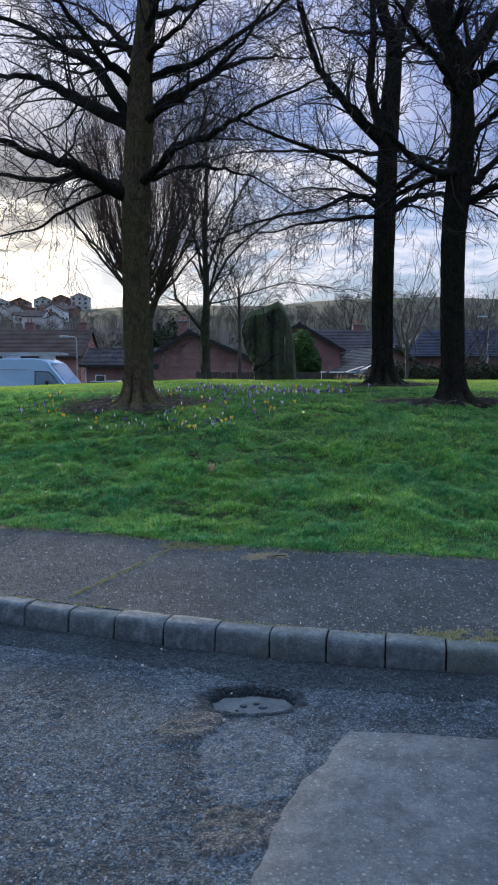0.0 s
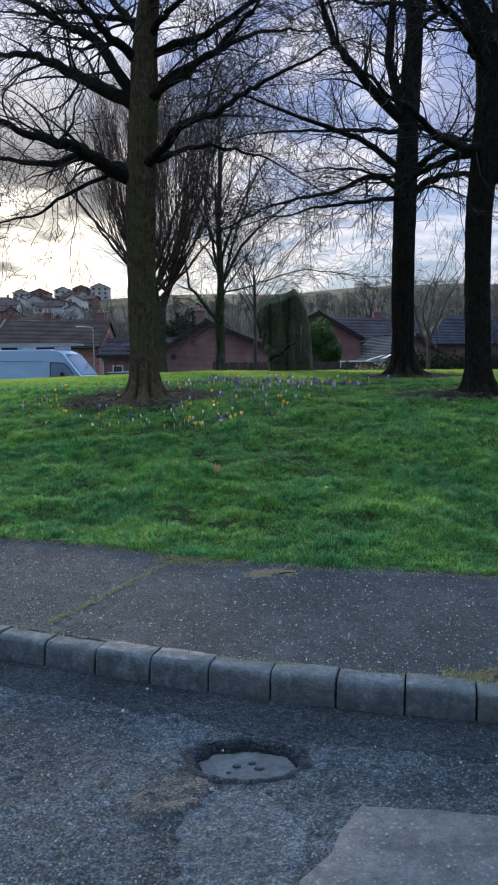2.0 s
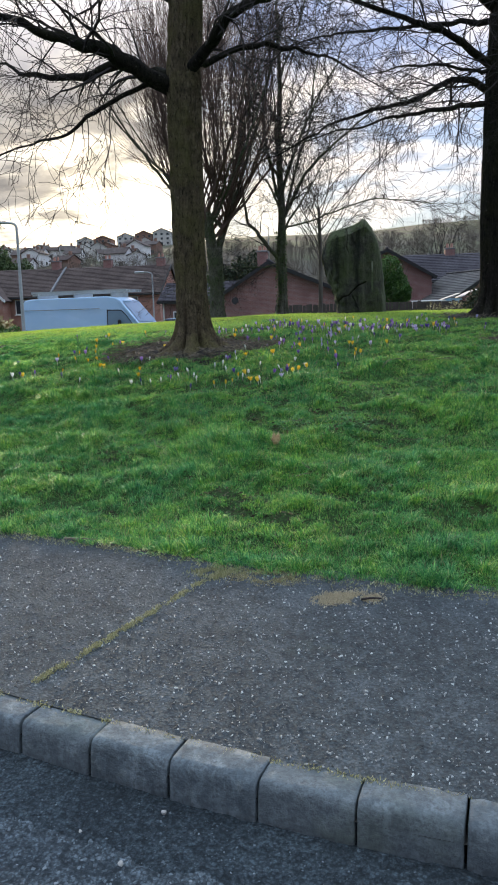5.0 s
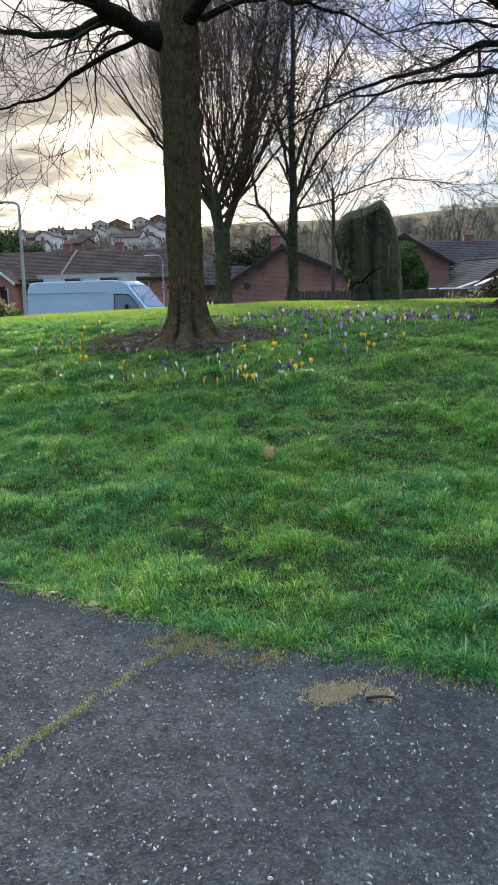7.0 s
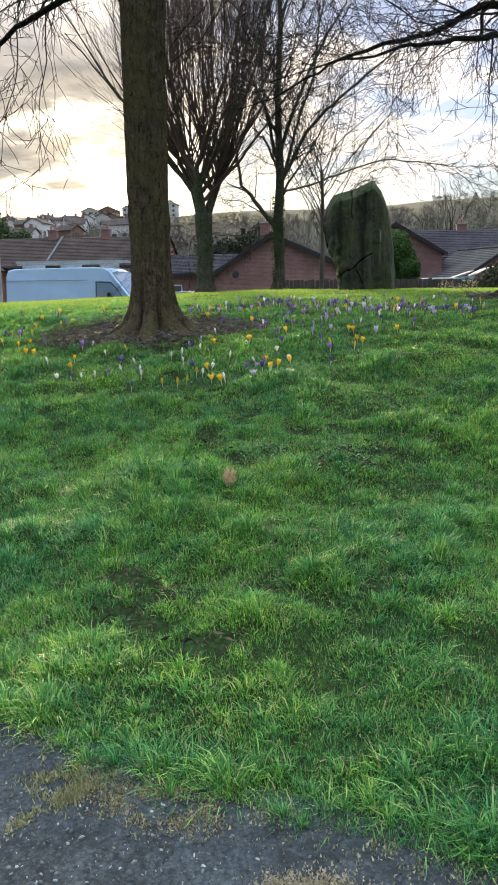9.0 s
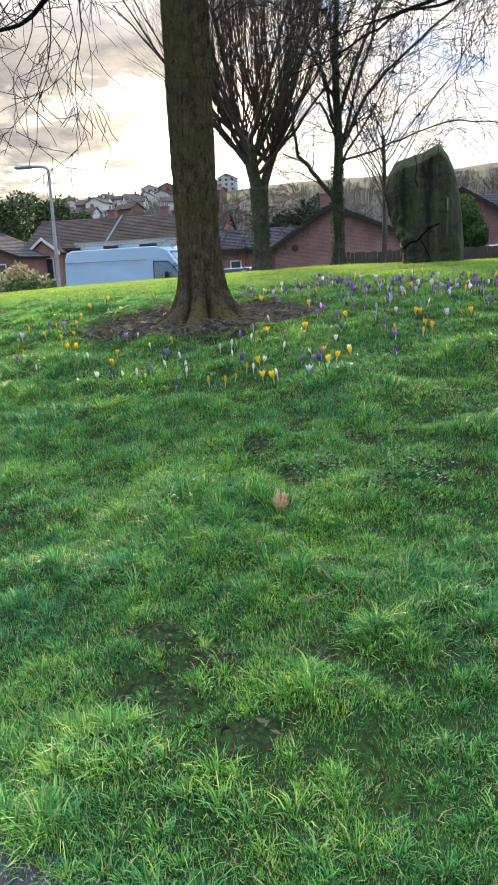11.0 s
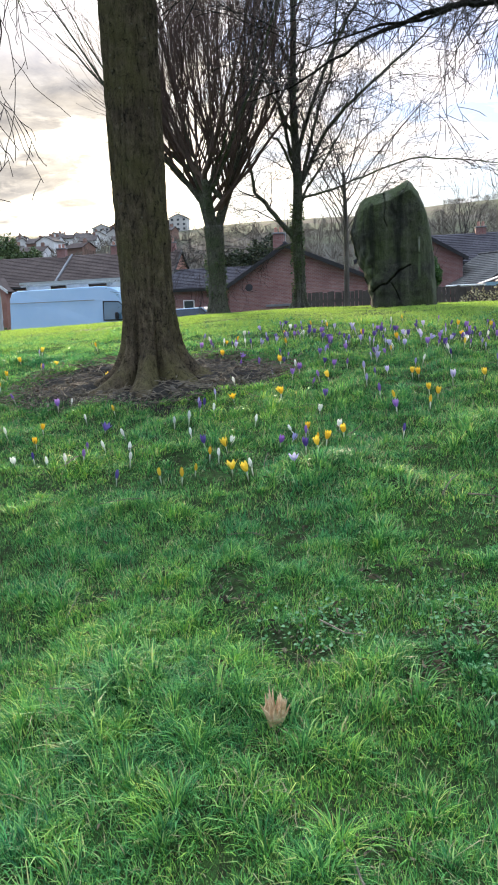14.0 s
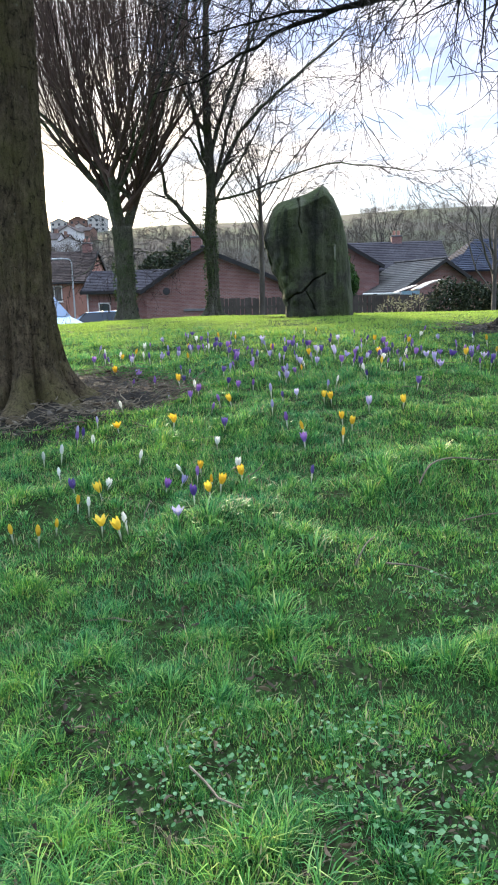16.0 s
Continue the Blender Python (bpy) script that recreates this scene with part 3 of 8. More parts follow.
def quick_mesh(name, co, quads, tris, mat):
    """A large mesh straight from arrays."""
    me = bpy.data.meshes.new(name)
    me.vertices.add(len(co))
    me.vertices.foreach_set("co", np.ascontiguousarray(co, dtype=np.float32).ravel())
    nq, nt = len(quads), len(tris)
    me.loops.add(nq * 4 + nt * 3)
    me.loops.foreach_set("vertex_index", np.concatenate([np.asarray(quads, dtype=np.int32).ravel(), np.asarray(tris, dtype=np.int32).ravel()]))
    me.polygons.add(nq + nt)
    start = np.concatenate([np.arange(nq) * 4, nq * 4 + np.arange(nt) * 3])
    me.polygons.foreach_set("loop_start", start.astype(np.int32))
    me.polygons.foreach_set("loop_total", np.concatenate([np.full(nq, 4), np.full(nt, 3)]).astype(np.int32))
    me.update(calc_edges=True)
    me.materials.append(mat)
    return new(name, me)


# ---- the lie of the land ----
def kerb_y(x):
    x = np.clip(x, -7, 7)
    return 4.445 - 0.42 * x + 0.1875 * np.log((1 + np.exp(1.6 * x)) / 2)


def grass_y(x):
    return kerb_y(x) + 1.55 + 0.06 * np.exp(-((x + 1.15) / 0.55) ** 2)


LAND_D = [-1500, -0.12, -0.02, 0, 1, 2, 3, 4, 5, 6, 7.5, 9, 10.5, 12, 14, 17, 21, 26, 32, 45, 60, 110, 160, 220, 300, 450, 700, 900, 1600]
LAND_Z = [-0.45, -0.45, -0.2, 0.275, 0.44, 0.60, 0.835, 0.985, 1.115, 1.205, 1.315, 1.39, 1.44, 1.455, 1.41, 1.2, 0.6, -0.25, -0.5, -0.9, -1.6, -3, 4, 15, 26, 44, 66, 72, 60]


def land(x, y):
    d = y - grass_y(x)
    west = np.clip(-x - 1.5, 0, 8) * 0.040 * np.clip((d - 4) / 4, 0, 1) * np.clip((60 - d) / 30, 0, 1)
    return np.interp(d, LAND_D, LAND_Z) - west


HUMMOCK = 0.046


def value_noise(x, y, f, seed):
    """Smooth lattice noise from 0 to 1, f cells a metre."""
    x, y = np.asarray(x, float) * f + seed * 17.3, np.asarray(y, float) * f - seed * 9.1
    i, j = np.floor(x), np.floor(y)
    u, v = x - i, y - j
    u, v = u * u * (3 - 2 * u), v * v * (3 - 2 * v)

    def h(a, b):
        q = np.sin(a * 127.1 + b * 311.7 + seed) * 43758.5453
        return q - np.floor(q)
    return (h(i, j) * (1 - u) + h(i + 1, j) * u) * (1 - v) + (h(i, j + 1) * (1 - u) + h(i + 1, j + 1) * u) * v


def hummock(x, y):
    """Uneven tussocky ground, from -1 (hollow) to 1 (top)."""
    x, y = np.asarray(x, float), np.asarray(y, float)
    v = 0.50 * value_noise(x, y, 3.4, 11) + 0.32 * value_noise(x + 0.3 * y, y, 7.0, 12) + 0.18 * value_noise(x, y - 0.4 * x, 14.0, 13)
    return np.clip((v - 0.5) * 3.2, -1, 1)


def rough_land(x, y):
    """The land with the small swells of the lawn."""
    x, y = np.asarray(x, float), np.asarray(y, float)
    d = y - grass_y(x)
    s = 0.010 * np.sin(2.3 * x + 1.1 * y) + 0.010 * np.sin(3.9 * y - 1.7 * x + 1.0) + 0.010 * np.sin(7.1 * x + 5.3 * y + 2.0)
    s = s + HUMMOCK * hummock(x, y)
    fade = np.clip(d / 0.6, 0, 1) * np.clip((9 - d) / 4, 0.12, 1) * np.clip((14 - d) / 2, 0, 1)
    hills = 4.0 * np.sin(x * 0.013 + 0.4) + 2.5 * np.sin(x * 0.031 + y * 0.008)
    return land(x, y) + s * fade + hills * np.clip((d - 200) / 300, 0, 1)


def road_z(x, y):
    return 0.03 + 0.022 * np.minimum(y - kerb_y(x), 0)


def road_top(x, y):
    """The worn surface: lumps of old dressing between shallow hollows, never above road_z."""
    x, y = np.asarray(x, float), np.asarray(y, float)
    d = y - kerb_y(x)
    near = np.clip((d + 3.6) / 0.4, 0, 1) * np.clip((2.3 - np.abs(x)) / 0.3, 0, 1)
    lump = 0.55 * value_noise(x, y, 34, 1) + 0.25 * value_noise(x, y, 15, 2) + 0.35 * value_noise(x, y, 60, 4)
    worn = np.clip(1.6 * value_noise(x, y, 2.2, 3) - 0.2, 0.25, 1)
    return road_z(x, y) - 0.013 * near * worn * (1.1 - lump)


def pave_z(x, y):
    return 0.15 + 0.084 * (y - kerb_y(x))


def grid_mesh(name, xs, ds, base, height, mat, kind="structure", label="", category="", hole=None):
    """A sheet whose rows follow the line base(x) at the offsets ds."""
    X, Dd = np.meshgrid(xs, ds)
    Y = base(X) + Dd
    co = np.stack([X, Y, height(X, Y)], -1).reshape(-1, 3)
    w = len(xs)
    i = (np.arange(len(ds) - 1)[:, None] * w + np.arange(w - 1)[None, :]).ravel()
    q = np.stack([i, i + 1, i + w + 1, i + w], 1)
    if hole:
        mid = co[q].mean(1)
        q = q[np.hypot(mid[:, 0] - hole[0], (mid[:, 1] - hole[1]) / hole[3]) > hole[2]]
    ob = quick_mesh(name, co, q, np.zeros((0, 3), int), mat)
    ob.data.polygons.foreach_set("use_smooth", [True] * len(ob.data.polygons))
    return tagged(ob, label, category, kind=kind)


def spread(lo, hi, step, out, growth=1.35):
    """Even steps from lo to hi, growing steps beyond, to +-out."""
    a = list(np.arange(lo, hi + step / 2, step))
    s = step
    while a[-1] < out:
        s *= growth
        a.append(a[-1] + s)
    s = step
    while a[0] > -out:
        s *= growth
        a.insert(0, a[0] - s)
    return np.array(a)


xs = spread(-6, 6, 0.07, 1500)
ds_front = np.array([-1500, -400, -100, -30, -8, -2, -0.12, -0.03])
ds_back = list(np.arange(0, 13, 0.07))
st = 0.07
while ds_back[-1] < 1500:
    st *= 1.12
    ds_back.append(ds_back[-1] + min(st, 60))
grid_mesh("ground", xs, np.concatenate([ds_front, ds_back]), grass_y, rough_land, MAT_GROUND, label="green turf mound with bare soil, running out to far fields", category="ground")
COVER = (0.068, 3.93)
xr = np.unique(np.concatenate([spread(-4, 4, 0.25, 60, 1.6), np.arange(-2.1, 2.1, 0.0105)]).round(4))
dr = np.unique(np.concatenate([[-70, -40, -20, -10], np.arange(-6, -0.01, 0.2), np.arange(-3.0, 0.0, 0.0105), [0.06]]).round(3))
grid_mesh("road", xr, dr, kerb_y, road_top, MAT_ROAD, label="worn grey asphalt road surface with patches", category="road", hole=(*COVER, 0.232, 0.66))
xp = spread(-4, 4, 0.12, 60, 1.6)
grid_mesh("pavement", xp, np.array([0.150, 0.3, 0.6, 0.9, 1.2, 1.4, 1.61, 1.69]), kerb_y, lambda x, y: pave_z(x, y) - 0.05 * (y - kerb_y(x) > 1.65), MAT_PAVE, label="dark asphalt pavement with pale stone chips", category="pavement")


# ---- standing stone ----
def standing_stone(base):
    """A rough slab with a sloping top: level rings between its two uneven sides, grooved where it has cracked."""
    rows, cols = 190, 240
    lz = [0.0, 0.15, 0.40, 0.59, 0.83, 0.96, 1.14, 1.29, 1.43, 1.57, 1.69, 1.76, 1.785, 1.82, 1.86, 1.91, 1.965]
    lx = [-0.45, -0.46, -0.48, -0.546, -0.638, -0.684, -0.736, -0.754, -0.715, -0.669, -0.607, -0.546, -0.47, -0.332, -0.179, -0.057, 0.04]
    rz_ = [0.0, 0.19, 0.53, 0.80, 1.23, 1.46, 1.61, 1.80, 1.93, 1.965]
    rx = [0.50, 0.494, 0.473, 0.448, 0.387, 0.341, 0.295, 0.219, 0.112, 0.06]
    cracks = [([(-0.46, 0.44), (-0.35, 0.535), (-0.256, 0.552), (-0.194, 0.62), (-0.087, 0.727), (0.066, 0.797)], 0.014, 0.08),
              ([(-0.205, 0.565), (-0.133, 0.436), (-0.087, 0.314)], 0.010, 0.06),
              ([(-0.285, 1.80), (-0.27, 1.584), (-0.295, 1.461), (-0.255, 1.339)], 0.012, 0.06),
              ([(-0.76, 1.16), (-0.68, 1.06), (-0.645, 0.95), (-0.66, 0.86)], 0.030, 0.08),
              ([(-0.60, 0.72), (-0.545, 0.62), (-0.50, 0.50)], 0.022, 0.10)]
    scar = [(0.182, 1.16), (0.20, 0.98)]

    def seg_dist(p, a, b):
        ax, ay, bx, by = *a, *b
        dx, dy = bx - ax, by - ay
        u = max(0, min(1, ((p[0] - ax) * dx + (p[1] - ay) * dy) / (dx * dx + dy * dy)))
        return math.hypot(p[0] - ax - u * dx, p[1] - ay - u * dy)

    verts, faces = [], []
    for r in range(rows + 1):
        z = 1.965 * (1 - (1 - r / rows) ** 1.25)
        l, rt = float(np.interp(z, lz, lx)), float(np.interp(z, rz_, rx))
        cx, half = (l + rt) / 2, (rt - l) / 2
        for c in range(cols):
            # a squarish ring: 180 points over the front, 60 over the back
            w = c / 180 if c < 180 else (240 - c) / 60
            ca = math.sin((w - 0.5) * math.pi)
            sa = (-1 if c < 180 else 1) * (1 - abs(ca) ** 4) ** 0.4
            x = cx + half * ca
            # how far below the sloping top this point lies: the faces lean in just under it
            top = float(np.interp(x, [-0.75, -0.5, -0.33, -0.18, 0.05, 0.11, 0.22, 0.34], [1.66, 1.775, 1.815, 1.86, 1.965, 1.93, 1.80, 1.6]))
            th = 0.36 * (1 - 0.22 * z / 2) * (0.40 + 0.60 * min(1.0, max(0.0, (top - z) / 0.16)) ** 0.7)
            y = th * sa
            # hewn planes: a dished left flank and a shoulder down the right
            if sa < 0:
                y += 0.10 * max(0.0, (-0.45 - x) / 0.3) + 0.09 * max(0.0, (x - 0.20) / 0.3) ** 1.3
            nv = noise.fractal(Vector((x * 2.6, y * 3.0 + 7, z * 1.3)), 0.9, 2.1, 5)
            mid = noise.noise(Vector((x * 6 + 4, y * 6, z * 3.0)))
            fine = noise.fractal(Vector((x * 11, y * 9 + 3, z * 9)), 0.8, 2.2, 4)
            push = 0.028 * nv + 0.014 * mid + 0.007 * fine
            # the broken left flank: small spalled faces
            broken = max(0.0, min(1.0, (l + 0.26 - x) / 0.14)) * max(0.0, min(1.0, (1.25 - z) / 0.2, (z - 0.25) / 0.2))
            if broken > 0:
                cell = noise.voronoi(Vector((x * 7, y * 5, z * 5.5)))[0]
                push -= broken * (0.085 * cell[0] - 0.02)
            x += ca * push * 0.7
            y += sa * push
            if sa < 0.2:
                for line, width, depth in cracks:
                    dd = min(seg_dist((x, z), line[i], line[i + 1]) for i in range(len(line) - 1))
                    wid = width * (0.75 + 0.35 * noise.noise(Vector((x * 14, z * 14, 2))))
                    if dd < wid:
                        y += depth * (1 - dd / wid) ** 0.7
                if seg_dist((x, z), *scar) < 0.022:
                    y -= 0.02
            verts.append((x, y, z))
    for r in range(rows):
        for c in range(cols):
            c2 = (c + 1) % cols
            faces.append((r * cols + c, r * cols + c2, (r + 1) * cols + c2, (r + 1) * cols + c))
    faces.append(tuple(rows * cols + c for c in range(cols)))
    ob = obj_from("standing_stone", verts, faces, MAT_STONE, smooth=True, loc=base)
    ob.rotation_euler = (0, 0, radians(3))
    return tagged(ob, "tall dark mossy standing stone with a forked crack, set in grass", "standing stone")


standing_stone((0.472, 17.5, 1.23))


# ---- trees ----
def rnd_dir(rng, spread_):
    return Vector((rng.gauss(0, spread_), rng.gauss(0, spread_), rng.gauss(0, spread_)))


def grow(tubes, rng, p, d, length, radius, level, droop, kids, sides=(6, 4, 3, 3), wob=0.16, kid_len=(0.35, 0.7), kid_ang=0.75, min_r=0.0022, lift=0.0):
    """One branch and what grows from it."""
    n = max(4, min(10, int(length / 0.12)))
    pts, rad = [p.copy()], [radius]
    d = d.normalized()
    for i in range(n):
        d = (d + rnd_dir(rng, wob) + Vector((0, 0, lift - droop * (i / n)))).normalized()
        p = p + d * (length / n)
        pts.append(p.copy())
        rad.append(max(min_r, radius * (1 - 0.8 * (i + 1) / n)))
    tubes.add(pts, rad, sides[min(level, len(sides) - 1)], cap=False)
    if level >= len(kids):
        return
    count = max(1, int(kids[level] * (0.7 + 0.6 * rng.random())))
    for j in range(count):
        u = 0.12 + 0.86 * (j + rng.random()) / count
        k = min(int(u * n), n - 1)
        q = pts[k].lerp(pts[k + 1], u * n - k)
        t = (pts[k + 1] - pts[k]).normalized()
        side = t.cross(rnd_dir(rng, 1.0))
        if side.length < 1e-3:
            continue
        side.normalize()
        ang = kid_ang * (0.7 + 0.6 * rng.random())
        nd = t * math.cos(ang) + side * math.sin(ang)
        grow(tubes, rng, q, nd, length * rng.uniform(*kid_len) * (1.05 - 0.45 * u), max(min_r, radius * 0.5 * (1 - 0.6 * u)), level + 1, droop, kids, sides, wob, kid_len, kid_ang, min_r, lift)


def trunk_object(tree, line, radii, flare, mat, seed, sides=30, n=46, ground=0.0):
    """The bole: furrowed bark and spreading root toes."""
    rng = random.Random(seed)
    toes = [((j + rng.uniform(0.1, 0.9)) * 2 * math.pi / 7, 0.6 + 0.9 * rng.random(), rng.uniform(12, 30)) for j in range(7)]
    pts = smooth_line(line, n)
    tubes = Tubes()
    fr = [i / n * (len(radii) - 1) for i in range(n + 1)]
    rad = [float(np.interp(f, range(len(radii)), radii)) for f in fr]

    def bumps(i, s, an):
        h = max(0.0, pts[i].z - ground)
        toe = sum(a * max(0.0, math.cos(an - t)) ** w for t, a, w in toes)
        low = math.exp(-h / (flare * 0.48))
        v = Vector((math.cos(an) * 2.2, math.sin(an) * 2.2, h * 0.55 + seed))
        f = noise.fractal(v * 1.6, 0.9, 2.0, 4)
        ridge = noise.noise(Vector((math.cos(an) * 7, math.sin(an) * 7, h * 0.9 + seed)))
        lobe = abs(math.sin(4.5 * an + 0.9 * math.sin(2 * an + seed) + 0.4 * math.sin(3 * an) + seed)) ** 0.7
        split = abs(math.sin(10.5 * an + 1.2 * math.sin(an + seed) + seed)) ** 0.5
        high = math.exp(-h / (flare * 1.9))
        crevice = max(0.0, 1 - 5.5 * abs(noise.noise(Vector((math.cos(an) * 11, math.sin(an) * 11, h * 3.4 + seed)))))
        flake = noise.noise(Vector((math.cos(an) * 20, math.sin(an) * 20, h * 11 + seed)))
        return 1 + low * (0.55 * toe + 1.45 * lobe + 0.25 * split) + 0.24 * high * (lobe - 0.75) + 0.08 * high * (split - 0.8) - 0.045 * crevice + 0.022 * flake + 0.10 * f + 0.06 * ridge + 0.035 * noise.noise(Vector((math.cos(an) * 9, math.sin(an) * 9, h * 7.0 + seed))) + 0.03 * noise.noise(Vector((math.cos(an) * 13, math.sin(an) * 13, h * 2.6 + seed)))

    tubes.add(pts, rad, sides, True, bumps)
    return tubes.object("trunk", mat, tree, "", True)


def big_tree(base, line, radii, limbs, seed, label, kids=(9, 5, 3), twig_len=1.35, droop=0.11, bark_mat=None, roots=7, fine=False):
    """A mature bare tree: bole, main limbs, and a crown of fine drooping twigs."""
    tree = empty("tree", base, label, "tree", "bare trees on the mound")
    bark_mat = bark_mat or MAT_BARK
    # limbs of a brown tree get the bark coloured as shaded
    limb_mat = MAT_BARK_SHADED if bark_mat is MAT_BARK else bark_mat
    rng = random.Random(seed)
    trunk_object(tree, line, radii, 0.26, bark_mat, seed, 150 if fine else 88, 280 if fine else 130, float(rough_land(base[0], base[1])) - base[2])
    # surface roots that run out and dive into the soil
    for j in range(roots):
        a = 2 * math.pi * (j + rng.uniform(0.1, 0.9)) / roots
        r0, run = radii[0] * rng.uniform(0.22, 0.34), radii[0] * rng.uniform(2.0, 3.4)
        d, p = Vector((math.cos(a), math.sin(a), 0)), Vector((math.cos(a), math.sin(a), 0)) * radii[0] * 1.0
        ground = float(rough_land(base[0], base[1])) - base[2]
        pts = [p + Vector((0, 0, ground + 0.06))]
        for i in range(1, 9):
            d = (d + Vector((rng.gauss(0, 0.16), rng.gauss(0, 0.16), 0))).normalized()
            p = p + d * run / 8
            g = float(rough_land(base[0] + p.x, base[1] + p.y)) - base[2]
            pts.append(Vector((p.x, p.y, g + 0.040 + (0.02 if i == 1 else 0) - 0.011 * i)))
        rt = Tubes()
        rt.add(pts, [r0 * (1 - 0.8 * i / 8) for i in range(9)], 14, True, lambda i, s, an: 1 + 0.35 * noise.noise(Vector((math.cos(an) * 2.2, math.sin(an) * 2.2, i * 0.9 + seed))))
        rt.object("root", bark_mat, tree)
    tw = Tubes()
    for limb, r in limbs:
        r *= 1.25
        pts = smooth_line(limb, 18)
        # carry the limb on beyond its known length, thinning out
        d = (pts[-1] - pts[-3]).normalized()
        for i in range(9):
            d = (d + rnd_dir(rng, 0.13) + Vector((0, 0, -0.02))).normalized()
            pts.append(pts[-1] + d * 0.17)
        wob = [Vector((0, 0, 0))]
        for i in range(1, len(pts)):
            wob.append(wob[-1] * 0.7 + rnd_dir(rng, 0.018))
        pts = [p + w for p, w in zip(pts, wob)]
        n = len(pts) - 1
        rad = [max(0.006, r * (1.25 if i == 0 else 1) * (1 - 0.92 * (i / n) ** 0.8)) for i in range(n + 1)]
        lt = Tubes()
        lt.add(pts, rad, 9, True, lambda i, s, an: 1 + 0.14 * noise.noise(Vector((math.cos(an) * 1.5, math.sin(an) * 1.5, i * 0.7 + seed))))
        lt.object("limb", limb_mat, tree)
        length = sum((pts[i + 1] - pts[i]).length for i in range(n))
        for j in range(int(7 * length)):
            u = 0.10 + 0.9 * (j + rng.random()) / (7 * length)
            k = min(int(u * n), n - 1)
            t = (pts[k + 1] - pts[k]).normalized()
            side = t.cross(rnd_dir(rng, 1.0)).normalized()
            ang = rng.uniform(0.5, 1.1)
            nd = t * math.cos(ang) + side * math.sin(ang) + Vector((0, 0, 0.12))
            grow(tw, rng, pts[k], nd, twig_len * rng.uniform(0.45, 1.15) * (1.1 - 0.35 * u), max(0.005, rad[k] * rng.uniform(0.16, 0.38)), 1, droop, kids, (5, 4, 3, 3), 0.15, (0.40, 0.80), 0.72, 0.0030)
    ob = tw.object("crown", MAT_TWIG, tree, "fine bare drooping twigs", False)
    tagged(ob, kind="stuff")
    return tree


def auto_limbs(line, r, seed, lo, count, reach, rise=0.5):
    """Further limbs higher up the bole, set round it."""
    rng = random.Random(seed)
    pts = smooth_line(line, 30)
    out = []
    for j in range(count):
        p = pts[min(30, int(30 * (lo + (1 - lo) * j / count)))]
        a = j * 2.4 + rng.uniform(-0.4, 0.4)
        d = Vector((math.cos(a), math.sin(a), 0)) * reach * rng.uniform(0.7, 1.1)
        out.append(([p, p + d * 0.45 + Vector((0, 0, rise * 0.45)), p + d + Vector((0, 0, rise * rng.uniform(0.7, 1.5)))], r * rng.uniform(0.7, 1.0)))
    return out


T1_LINE = [(0, 0, -0.12), (0, 0, 0.5), (-0.015, 0, 1.7), (0.0, 0, 3.0), (0.05, 0, 3.75), (0.09, 0, 4.7), (0.17, 0, 5.5), (0.15, 0.1, 7.0), (0.2, 0.1, 8.6)]
T1_LIMBS = [
    ([(-0.10, 0, 3.0), (-0.69, -0.5, 3.29), (-1.01, -0.9, 3.31), (-1.36, -1.3, 3.34)], 0.085),
    ([(-0.10, 0, 3.1), (-0.91, 0.4, 3.36), (-1.58, 0.8, 3.43), (-2.17, 1.1, 3.59)], 0.07),
    ([(-0.20, 0, 3.12), (-0.92, -0.2, 2.8), (-1.27, -0.3, 2.55), (-1.69, -0.4, 2.42)], 0.028),
    ([(0, 0, 3.95), (-0.86, 0.3, 4.43), (-1.49, 0.6, 4.85), (-2.1, 1.0, 5.05)], 0.085),
    ([(0, 0, 4.5), (-0.47, -0.4, 4.87), (-0.9, -0.8, 5.3)], 0.06),
    ([(0, 0, 4.0), (-0.65, 0.1, 4.8), (-1.13, 0.2, 5.13), (-1.85, 0.3, 5.55)], 0.07),
]
T1_LIMBS += [
    ([(0.05, 0, 4.9), (-0.42, 0.5, 5.49), (-0.8, 0.9, 5.9)], 0.055),
    ([(0.05, 0, 3.15), (0.63, -0.6, 3.44), (1.16, -1.1, 3.54), (1.57, -1.5, 3.63)], 0.06),
    ([(0.06, 0, 3.8), (0.53, 0.4, 4.54), (1.06, 0.8, 5.0), (1.54, 1.2, 5.32)], 0.065),
    ([(0.06, 0, 3.95), (0.75, -0.3, 4.35), (1.21, -0.6, 4.5), (1.56, -0.8, 4.82)], 0.05),
    ([(0.06, 0, 3.2), (0.67, 0.5, 3.54), (1.21, 1.0, 3.64), (1.62, 1.4, 3.67)], 0.035),
    ([(0.1, 0, 4.8), (0.54, -0.3, 5.05), (0.95, -0.6, 5.3)], 0.045),
]
big_tree((-1.64, 11.45, 1.06), T1_LINE, [0.180, 0.182, 0.186, 0.196, 0.182, 0.155, 0.13, 0.08, 0.03], T1_LIMBS + auto_limbs(T1_LINE, 0.055, 5, 0.62, 8, 2.0, 0.9), 11,
         "mature bare tree with a furrowed brown trunk among crocuses", fine=True)

